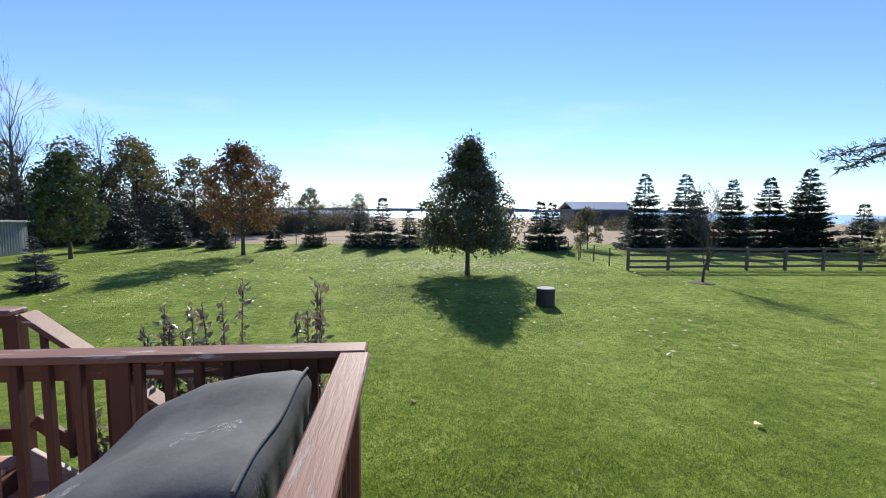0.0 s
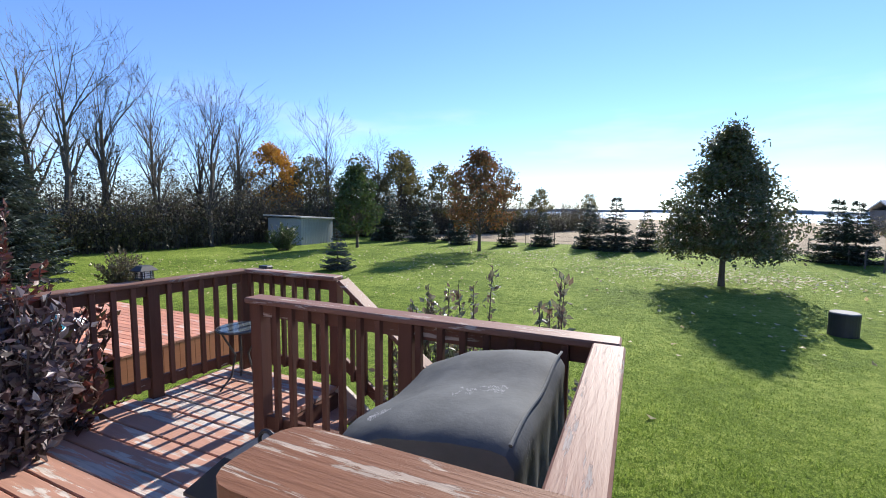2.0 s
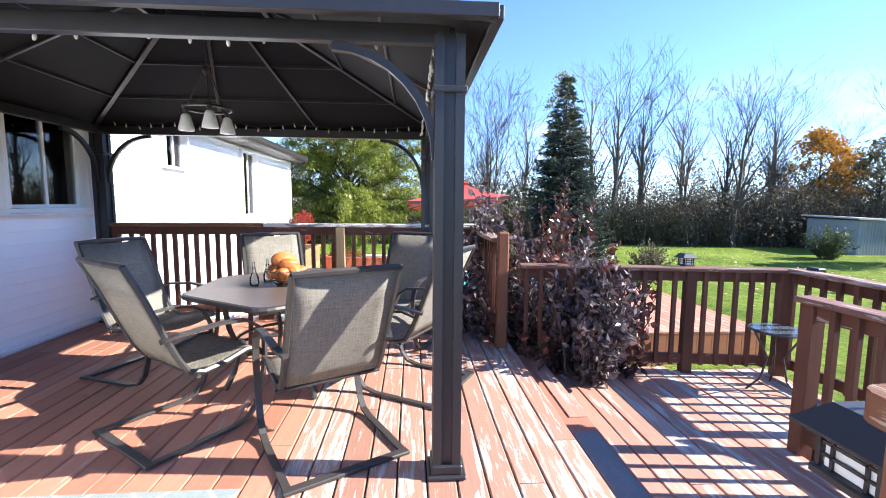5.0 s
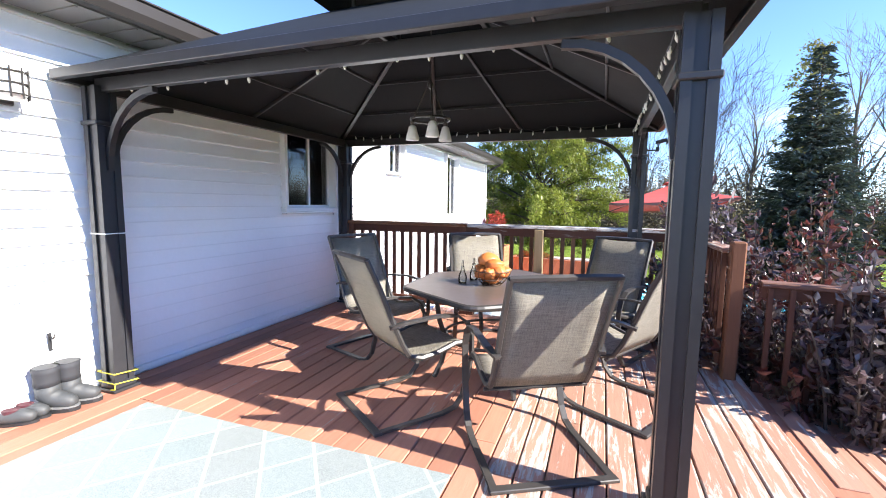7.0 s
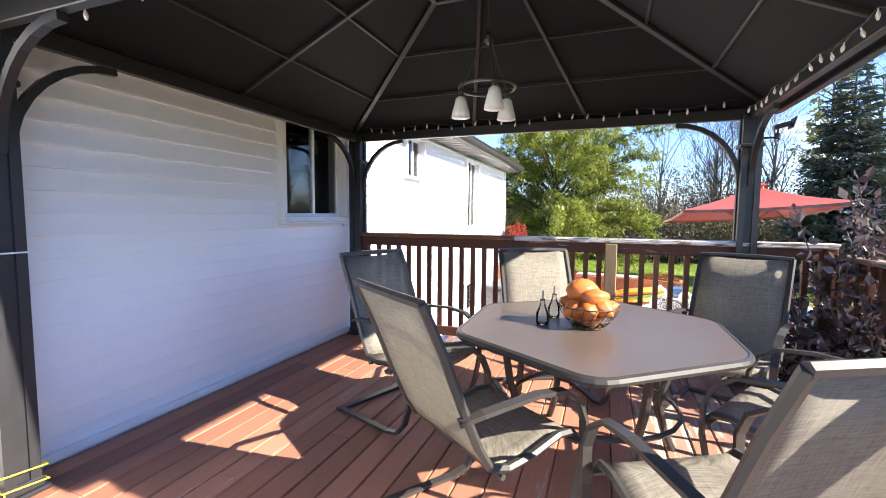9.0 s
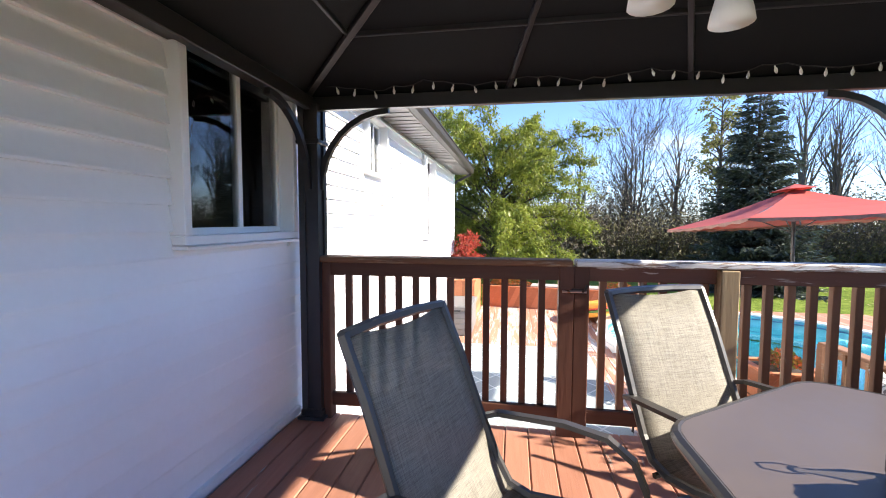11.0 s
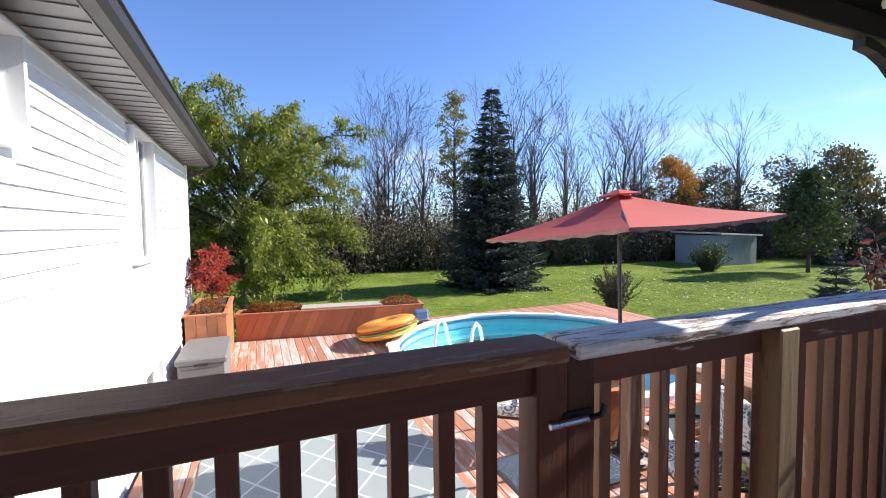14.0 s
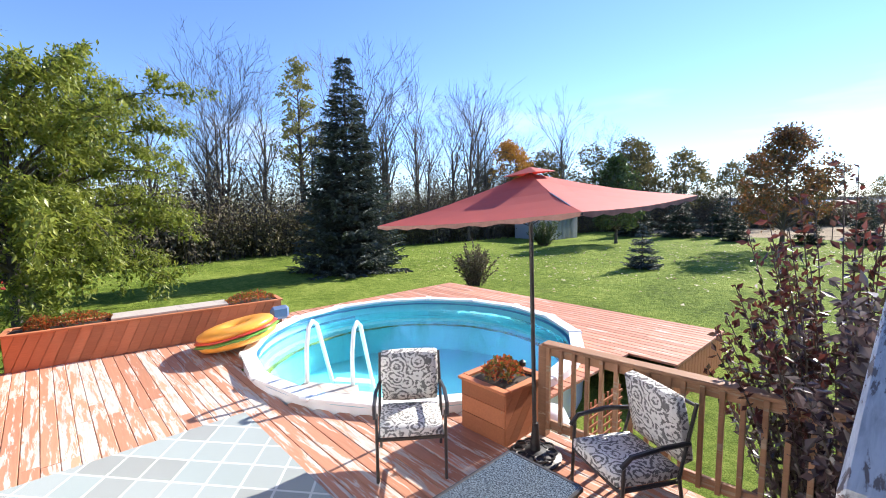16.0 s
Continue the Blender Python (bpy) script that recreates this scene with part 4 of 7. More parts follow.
LOW = -0.17
PD = -0.9
deck_up = solid("deck_upper", boxed((-1.1, -1.67, -0.14), (8.1, 4.36, 0.16)), RAIL_X, "raised red-painted timber deck under the gazebo, worn by feet", "deck", kind="structure")
bm = boxed((-1.1, 0.46, -0.8), (8.0, 0.04, 1.35))
box(bm, (-5.16, -1.7, -0.65), (0.04, 4.3, 0.9))
solid("deck_skirt", bm, RAIL_X, "dark brown board skirt below the upper deck", "deck skirt", kind="structure")
deck_low = solid("deck_lower", boxed((-2.0, 1.52, LOW - 0.115), (3.7, 1.36, 0.14)), RAIL_X, "lower red-painted timber deck one step down", "deck", kind="structure")
bm = boxed((-3.17, 2.58, LOW - 0.115), (1.4, 0.76, 0.14))
box(bm, (-3.15, 2.92, -0.9), (1.35, 0.04, 1.2))
box(bm, (-1.4, 2.09, -0.9), (2.4, 0.04, 1.2))
box(bm, (-0.17, 1.2, -0.9), (0.04, 1.75, 1.2))
solid("deck_lower_north", bm, RAIL_X, "north bay of the lower deck with brown skirt boards", "deck", kind="structure")


# ---- railings ----
def railing(label, a, b, z0, top, posts, cap_mat, rail_mat, cap=(0.14, 0.036), step=0.127, post_mat=None, ends=0.0, gap=0.08, group="deck railings", cap_on=True, name="railing", post_up=0.0, bal=0.036, bal_mat=None, skip=()):
    """Cap, rails and balusters from plan point a to b; posts: fractions at which a post stands."""
    a2, b2 = Vector((a[0], a[1], 0)), Vector((b[0], b[1], 0))
    d = (b2 - a2)
    length = d.length
    d.normalize()
    ob = thing(name, label, "railing", (a[0], a[1], z0), group)
    up = Vector((0, 0, 1))

    def at(s, z):
        return a2 + d * s + up * z
    if cap_on:
        part("cap_rail", bar(bmesh.new(), at(-ends, top - cap[1] / 2), at(length + ends, top - cap[1] / 2), cap[0], cap[1], 0.008), cap_mat, ob, world=True)
    part("top_rail", bar(bmesh.new(), at(0, top - cap[1] - 0.046), at(length, top - cap[1] - 0.046), 0.038, 0.09), rail_mat, ob, world=True)
    part("bottom_rail", bar(bmesh.new(), at(0, z0 + gap + 0.045), at(length, z0 + gap + 0.045), 0.038, 0.09), rail_mat, ob, world=True)
    rot = d.to_track_quat("X", "Z").to_matrix()
    for f in posts:
        p = at(f * length, (z0 - 0.1 + top - cap[1] + post_up) / 2)
        part("post", boxed(p, (0.09, 0.09, top - cap[1] + post_up - z0 + 0.1), rot, 0.005), post_mat or RAIL_Z, ob, world=True)
    n = int(length / step)
    me = None
    side = d.cross(up) * 0.0
    for k in range(n):
        s = (k + 0.5) * length / n
        if any(abs(s - f * length) < 0.06 for f in posts) or any(abs(s - f * length) < 0.075 for f in skip):
            continue
        zb, zt = z0 + gap, top - cap[1] - 0.004
        p = at(s, (zb + zt) / 2) + d.cross(up) * 0.036
        if me is None:
            bm = boxed((0, 0, 0), (bal, bal, zt - zb), rot, 0.003)
            me = bpy.data.meshes.new("baluster")
            bm.to_mesh(me)
            bm.free()
            me.materials.append(bal_mat or RAIL_Z)
        bal = new("baluster", me)
        bal.parent = ob
        bal.location = p - Vector((a[0], a[1], z0))
    return ob


WX = -5.10
railing("dark brown timber gate panel with worn cap", (WX, -2.06), (WX, -3.70), 0.0, 1.11, (0.02, 0.985), CAP_DARK, RAIL_Y, (0.15, 0.04), step=0.113, name="gate", bal=0.042)
railing("brown timber deck railing with sun-bleached cap", (WX, 0.40), (WX, -2.04), 0.0, 1.11, (0.02, 0.985), CAP_PALE, RAIL_Y, (0.15, 0.04), step=0.113, bal=0.042, bal_mat=RAIL_TAN, skip=(0.652,))
railing("brown timber railing behind the purple shrub", (WX, 0.44), (-4.02, 0.44), 0.0, 1.03, (), CAP_X, RAIL_X)
railing("brown timber railing on the west side of the lower deck", (-3.95, 0.62), (-3.60, 2.96), LOW, 0.80, (0.30, 0.645, 0.985), CAP_Y, RAIL_Y)
railing("brown timber railing at the head of the stairs", (-3.58, 2.97), (-2.50, 2.97), LOW, 0.805, (0.97,), CAP_X, RAIL_X)
railing("brown timber railing along the grill bay", (-2.44, 2.03), (-0.24, 2.04), LOW, 0.805, (0.01, 0.52, 0.985), CAP_X, RAIL_X, ends=0.05)
railing("flaking brown timber railing beside the covered grill", (-0.24, 1.97), (-0.24, 0.32), LOW, 0.80, (0.98,), CAP_Y, RAIL_Y)
nr = thing("railing", "chunky timber railing with rounded, flaking cap", "railing", (-0.5, 0.30, 0.0), "deck railings")
part("cap_rail", prism(bmesh.new(), round_poly([(-0.565, 0.235), (0.42, 0.235), (0.42, 0.375), (-0.565, 0.375)], 0.045), 1.062, 1.105), NEAR_RAIL, nr, world=True)
part("top_rail", boxed((-0.09, 0.305, 1.014), (0.92, 0.038, 0.092), bevel=0.005), NEAR_RAIL, nr, world=True)
part("bottom_rail", boxed((-0.09, 0.305, 0.13), (0.92, 0.038, 0.09), bevel=0.005), NEAR_RAIL, nr, world=True)
for x in (-0.495, 0.36):
    part("post", boxed((x, 0.305, 0.48), (0.09, 0.09, 1.16), bevel=0.007), NEAR_POST, nr, world=True)
for x in (-0.37, -0.245, -0.12, 0.005, 0.13, 0.255):
    part("baluster", boxed((x, 0.268, 0.57), (0.036, 0.036, 0.97), bevel=0.003), NEAR_POST, nr, world=True)
# tall corner post and the weathered post in the west railing
solid("corner_post", boxed((-3.99, 0.47, 0.46), (0.10, 0.10, 1.26), bevel=0.012), NEAR_POST, "tall brown timber corner post beside the steps", "post")
solid("weathered_post", boxed((WX + 0.035, -1.19, 0.485), (0.09, 0.10, 1.16), bevel=0.006), POSTWOOD, "weathered greenish timber post in the railing", "post")
# gate latch
latch = thing("gate_latch", "black metal latch on the gate", "latch", (WX + 0.05, -2.05, 0.92))
part("plate", boxed((0.0, 0.03, 0), (0.012, 0.09, 0.03), bevel=0.003), BLACK, latch)
part("bolt", sweep(bmesh.new(), [(0.02, -0.07, 0), (0.02, 0.07, 0)], 0.008, 8), CHROME, latch)
part("knob", sweep(bmesh.new(), [(0.02, 0.05, 0), (0.05, 0.06, 0.02), (0.05, 0.07, 0.045)], 0.008, 8), BLACK, latch)

# stair from the lower deck down to the lawn
stairs = thing("stairs", "painted timber stairs down from the lower deck to the lawn", "stairs", (-2.5, 2.5, GZ0), kind="structure")
for k in range(6):
    z = LOW - 0.19 * (k + 1)
    part("tread", boxed((-2.40 + 0.26 * k, 2.52, z), (0.29, 0.80, 0.04), bevel=0.006), DECK_LOW, stairs, world=True)
for y in (2.13, 2.92):
    part("stringer", bar(bmesh.new(), (-2.52, y, LOW - 0.06), (-0.80, y, GZ0 + 0.10), 0.04, 0.26), PALEWOOD if y > 2.5 else RAIL_X, stairs, world=True)
part("handrail", bar(bmesh.new(), (-2.46, 2.97, 0.77), (-0.95, 2.97, -0.40), 0.14, 0.036), CAP_X, stairs, world=True)
part("lower_rail", bar(bmesh.new(), (-2.46, 2.97, 0.05), (-0.95, 2.97, -1.10), 0.038, 0.09), RAIL_X, stairs, world=True)
part("newel", boxed((-0.95, 2.97, -0.95), (0.09, 0.09, 1.10), bevel=0.005), RAIL_Z, stairs, world=True)
for k in range(10):
    x = -2.34 + k * 0.127
    z = 0.77 - (x + 2.46) * 0.775
    part("baluster", boxed((x, 2.94, z - 0.40), (0.034, 0.034, 0.76), bevel=0.003), RAIL_Z, stairs, world=True)
# steps from the gate down to the pool deck
steps = thing("pool_steps", "worn timber steps from the gate down to the pool deck", "steps", (-5.6, -2.9, PD), kind="structure")
for k in range(4):
    part("tread", boxed((-5.32 - 0.26 * k, -2.88, -0.18 * (k + 1) - 0.02), (0.29, 1.5, 0.04), bevel=0.006), PALEWOOD, steps, world=True)
    part("riser", boxed((-5.20 - 0.26 * k, -2.88, -0.18 * k - 0.11), (0.02, 1.46, 0.14)), RAIL_Y, steps, world=True)

# the step from the upper to the lower deck, with its rubber mat
solid("step_tread", boxed((-2.35, 0.675, -0.075), (3.1, 0.25, 0.04), bevel=0.008), DECK, "red-painted timber step between the two decks", "step", kind="structure")
solid("step_tread_worn", boxed((-3.2, 0.73, -0.0525), (1.0, 0.13, 0.012), bevel=0.004), DECK_LOW, "bare bleached end of the step board", "step", kind="structure")
solid("rubber_mat", boxed((-1.80, 0.69, -0.05), (1.40, 0.16, 0.014), bevel=0.005), MAT, "grey rubber stair mat on the step", "mat")

# rugs
rug = thing("rug", "woven outdoor rug with slate-blue diamonds on the deck", "rug", (-0.65, -2.25, 0.0))
part("mat", boxed((0, 0, 0.006), (2.7, 2.15, 0.011), bevel=0.003), RUG_TOP, rug)
rug2 = thing("rug", "woven outdoor rug with grey-blue diamonds on the pool deck", "rug", (-8.55, -2.24, PD))
part("mat", boxed((0, 0, 0.008), (3.2, 2.2, 0.012), bevel=0.003), RUG_POOL, rug2)


# ---- gazebo ----
GX0, GX1, GY0, GY1 = -5.08, -2.10, -3.75, -0.20
GB = 2.08
gazebo = thing("gazebo", "charcoal metal hardtop gazebo with two-tier roof", "gazebo", ((GX0 + GX1) / 2, (GY0 + GY1) / 2, 0))
for x in (GX0, GX1):
    for y in (GY0, GY1):
        sx = 1 if x == GX0 else -1
        sy = 1 if y == GY0 else -1
        q, e, n_ = 0.068, 0.026, 0.054
        side = [(q, q), (q, e), (n_, e), (n_, -e), (q, -e)]
        outline = []
        for k in range(4):
            for px, py in side:
                for _ in range(k):
                    px, py = py, -px
                outline.append((x + px, y + py))
        post = prism(bmesh.new(), outline, 0.0, 2.10)
        post_ob = part("post", post, GZ, gazebo, world=True)
        part("base_plate", boxed((x, y, 0.012), (0.19, 0.19, 0.022), bevel=0.006), GZ, post_ob, world=True)
        part("base_collar", boxed((x, y, 0.045), (0.155, 0.155, 0.05), bevel=0.008), GZ, post_ob, world=True)
        part("cap_collar", boxed((x, y, 1.86), (0.16, 0.16, 0.03), bevel=0.006), GZ, post_ob, world=True)
        for dx, dy in ((sx, 0), (0, sy)):
            pts = []
            for k in range(9):
                t = math.pi / 2 * k / 8
                r = 0.47
                pts.append((x + dx * (0.06 + r - r * math.cos(t)), y + dy * (0.06 + r - r * math.cos(t)), GB - 0.53 + 0.50 * math.sin(t)))
            part("arched_brace", sweep(bmesh.new(), pts, 0.026, 4), GZ, gazebo, world=True)
for a, b in (((GX0, GY0), (GX1, GY0)), ((GX0, GY1), (GX1, GY1)), ((GX0, GY0), (GX0, GY1)), ((GX1, GY0), (GX1, GY1))):
    part("beam", bar(bmesh.new(), (*a, GB + 0.03), (*b, GB + 0.03), 0.05, 0.085), GZ, gazebo, world=True)
OV = 0.19
gc = ((GX0 + GX1) / 2, (GY0 + GY1) / 2)
ez, tz = 2.14, 2.85
hx, hy = 0.40, 0.46
OVW = 0.06
corners = [(GX0 - OVW, GY0 - 0.12), (GX1 + OV, GY0 - 0.12), (GX1 + OV, GY1 + OV), (GX0 - OVW, GY1 + OV)]
tops = [(gc[0] - hx, gc[1] - hy), (gc[0] + hx, gc[1] - hy), (gc[0] + hx, gc[1] + hy), (gc[0] - hx, gc[1] + hy)]
for k in range(4):
    j = (k + 1) % 4
    bm = bmesh.new()
    quad = [(*corners[k], ez), (*corners[j], ez), (*tops[j], tz), (*tops[k], tz)]
    lo = [bm.verts.new(p) for p in quad]
    hi = [bm.verts.new((p[0], p[1], p[2] + 0.03)) for p in quad]
    bm.faces.new(lo)
    bm.faces.new(list(reversed(hi)))
    for i in range(4):
        bm.faces.new((lo[i], lo[(i + 1) % 4], hi[(i + 1) % 4], hi[i]))
    panel = part("roof_panel", bm, GZ_ROOF, gazebo, world=True)
    part("eave_trim", bar(bmesh.new(), (*corners[k], ez + 0.005), (*corners[j], ez + 0.005), 0.05, 0.06), GZ, gazebo, world=True)
    part("hip_rafter", bar(bmesh.new(), (*corners[k], ez - 0.01), (*tops[k], tz - 0.01), 0.045, 0.05), GZ, gazebo, world=True)
    for f in (0.36, 0.68):
        p = Vector((*corners[k], ez - 0.004)).lerp(Vector((*tops[k], tz - 0.004)), f)
        q = Vector((*corners[j], ez - 0.004)).lerp(Vector((*tops[j], tz - 0.004)), f)
        part("purlin", bar(bmesh.new(), p, q, 0.02, 0.035), GZ, gazebo, world=True)
    for f in (0.5,) if k % 2 == 0 else (0.36, 0.64):
        p = Vector((*corners[k], ez - 0.006)).lerp(Vector((*corners[j], ez - 0.006)), f)
        q = Vector((*tops[k], tz - 0.006)).lerp(Vector((*tops[j], tz - 0.006)), f)
        part("rafter", bar(bmesh.new(), p, q, 0.03, 0.04), GZ, gazebo, world=True)
    part("vent_rim", bar(bmesh.new(), (*tops[k], tz - 0.02), (*tops[j], tz - 0.02), 0.04, 0.06), GZ, gazebo, world=True)
c2 = [(gc[0] + sx * 0.66, gc[1] + sy * 0.74) for sx, sy in ((-1, -1), (1, -1), (1, 1), (-1, 1))]
bm = bmesh.new()
lo = [bm.verts.new((*p, tz + 0.06)) for p in c2]
lo2 = [bm.verts.new((*p, tz + 0.10)) for p in c2]
apex = bm.verts.new((*gc, tz + 0.40))
apex2 = bm.verts.new((*gc, tz + 0.36))
for k in range(4):
    j = (k + 1) % 4
    bm.faces.new((lo2[k], lo2[j], apex))
    bm.faces.new((lo[j], lo[k], apex2))
    bm.faces.new((lo[k], lo[j], lo2[j], lo2[k]))
part("top_roof", bm, GZ_ROOF, gazebo, world=True)
for p, q in zip(tops, c2):
    part("vent_strut", bar(bmesh.new(), (*p, tz), (p[0], p[1], tz + 0.20), 0.03, 0.03), GZ, gazebo, world=True)

# string lights under the eave
BULB = plain("frosted_bulb", (0.78, 0.78, 0.74), 0.3, vary=0.05, bump=0)


def string_lights(a, b, z, label, seed, count):
    rng = random.Random(seed)
    a, b = Vector((*a, z)), Vector((*b, z))
    s = thing("string_lights", label, "string lights", tuple(a), "string lights")
    pts, spots = [], []
    n = count * 2
    for k in range(n + 1):
        t = k / n
        p = a.lerp(b, t) + Vector((0, 0, -0.035 * abs(math.sin(t * math.pi * 5)) + rng.uniform(-0.012, 0.012)))
        pts.append(p)
        if k % 2:
            spots.append(p)
    part("wire", sweep(bmesh.new(), pts, 0.0035, 5), BLACK, s, world=True)
    bm = lathe(bmesh.new(), [(0.003, -0.004), (0.004, -0.016), (0.008, -0.024), (0.009, -0.034), (0.005, -0.047), (0.001, -0.050)][::-1], 8)
    me = bpy.data.meshes.new("bulb")
    bmesh.ops.recalc_face_normals(bm, faces=bm.faces)
    bm.to_mesh(me)
    bm.free()
    me.materials.append(BULB)
    for p in spots:
        ob = new("bulb", me)
        ob.parent = s
        ob.location = p - a
        ob.rotation_euler = (rng.uniform(-0.3, 0.3), rng.uniform(-0.3, 0.3), 0)


string_lights((GX0 + 0.09, GY0 + 0.15), (GX0 + 0.09, GY1 - 0.15), 2.20, "string of small frosted bulbs along the west beam", 3, 26)
string_lights((GX1 - 0.06, GY0 + 0.15), (GX1 - 0.06, GY1 - 0.1), 2.14, "string of small frosted bulbs along the east beam", 4, 20)
string_lights((GX0 + 0.15, GY1 - 0.07), (GX1 - 0.1, GY1 - 0.07), 2.13, "string of small frosted bulbs along the north beam", 5, 22)

# chandelier
ch = thing("chandelier", "small iron ring chandelier with three frosted bell shades", "chandelier", (-3.56, -1.96, 1.92))
part("ring", sweep(bmesh.new(), [(0.19 * math.cos(a), 0.19 * math.sin(a), 0.17) for a in [2 * math.pi * k / 24 for k in range(24)]], 0.010, 6, closed=True), FRAME, ch)
part("hook", sweep(bmesh.new(), [(0, 0, 0.44), (0, 0, 0.92)], 0.006, 6), FRAME, ch)
part("hub", lathe(bmesh.new(), [(0.012, 0.40), (0.03, 0.42), (0.03, 0.44), (0.012, 0.46)], 10), FRAME, ch)
for k in range(3):
    a = 2 * math.pi * k / 3 + 0.5
    c = (0.19 * math.cos(a), 0.19 * math.sin(a))
    part("chain", sweep(bmesh.new(), [(*c, 0.17), (c[0] * 0.15, c[1] * 0.15, 0.43)], 0.006, 6), FRAME, ch)
    sh = part("shade", lathe(bmesh.new(), [(0.066, 0.0), (0.060, 0.03), (0.045, 0.075), (0.036, 0.105), (0.02, 0.115)], 16, (*c, 0.02)), FROST, ch, "frosted white glass bell shade", smooth=True)
    part("socket", lathe(bmesh.new(), [(0.02, 0.135), (0.022, 0.165), (0.01, 0.18)], 10, (*c, 0)), FRAME, sh)

ch.matrix_world = pose(-3.53, -1.92, 1.865) @ Matrix.Diagonal((0.86, 0.86, 1.08, 1))

sl = thing("solar_spotlight", "small black solar spotlight clamped to the gazebo post", "spotlight", (GX0, GY1 + 0.06, 1.92))
part("arm", sweep(bmesh.new(), [(0, 0, 0), (0, 0.11, 0.0), (0, 0.115, 0.06)], 0.009, 8), BLACK, sl)
part("joint", boxed((0, 0.11, 0.01), (0.03, 0.035, 0.05), bevel=0.006), BLACK, sl)
part("head", bar(bmesh.new(), (0, 0.09, 0.075), (0.01, 0.19, 0.10), 0.05, 0.035), BLACK, sl)
part("panel", boxed((0.012, 0.20, 0.10), (0.10, 0.014, 0.085), rot=Matrix.Rotation(radians(-14), 3, "X"), bevel=0.004), BLACK, sl)

# rope round the foot of a post, and a cable tie
bm = bmesh.new()
for z in (0.06, 0.13):
    sweep(bm, [(GX1 + 0.085 * sx, GY0 + 0.085 * sy, z + 0.01 * sx) for sx, sy in ((-1, -1), (1, -1), (1, 1), (-1, 1))], 0.004, 6, closed=True)
sweep(bm, [(GX1 + 0.07, GY0 + 0.07, 0.06), (GX1 + 0.085, GY0 + 0.085, 0.03), (GX1 + 0.09, GY0 + 0.05, 0.025)], 0.004, 6)
solid("rope", bm, ROPE, "yellow rope tied round the foot of the gazebo post", "rope")
solid("cable_tie", sweep(bmesh.new(), [(GX1 + 0.073 * sx, GY0 + 0.073 * sy, 1.12) for sx, sy in ((-1, -1), (1, -1), (1, 1), (-1, 1))], 0.004, 5, closed=True), WHITEP, "white cord round the gazebo post", "cord")

# ---- dining set ----
table = thing("patio_table", "brown hexagonal patio table with rounded corners and metal legs", "table", (-3.39, -1.28, 0))
TZ = 0.73


hexa = [(0.81, 0.02), (0.32, 0.62), (-0.36, 0.62), (-0.80, 0.0), (-0.32, -0.65), (0.39, -0.63)]
part("tabletop", prism(bmesh.new(), round_poly(hexa, 0.09), TZ - 0.018, TZ), TABLETOP, table, "mottled brown table top")
rim = [(x * 1.012, y * 1.012, TZ - 0.018) for x, y in round_poly(hexa, 0.09)]
part("rim", sweep(bmesh.new(), rim, 0.020, 8, closed=True), FRAME, table)
for a in (0.5, 2.1, 3.7, 5.25):
    c, s = math.cos(a), math.sin(a)
    pts = [(0.50 * c, 0.50 * s, TZ - 0.03), (0.46 * c, 0.46 * s, 0.45), (0.40 * c, 0.40 * s, 0.28), (0.44 * c, 0.44 * s, 0.12), (0.50 * c, 0.50 * s, 0.0)]
    part("leg", sweep(bmesh.new(), pts, 0.020, 8), FRAME, table)
part("stretcher_ring", sweep(bmesh.new(), [(0.42 * math.cos(2 * math.pi * k / 24), 0.42 * math.sin(2 * math.pi * k / 24), 0.32) for k in range(24)], 0.012, 6, closed=True), FRAME, table)


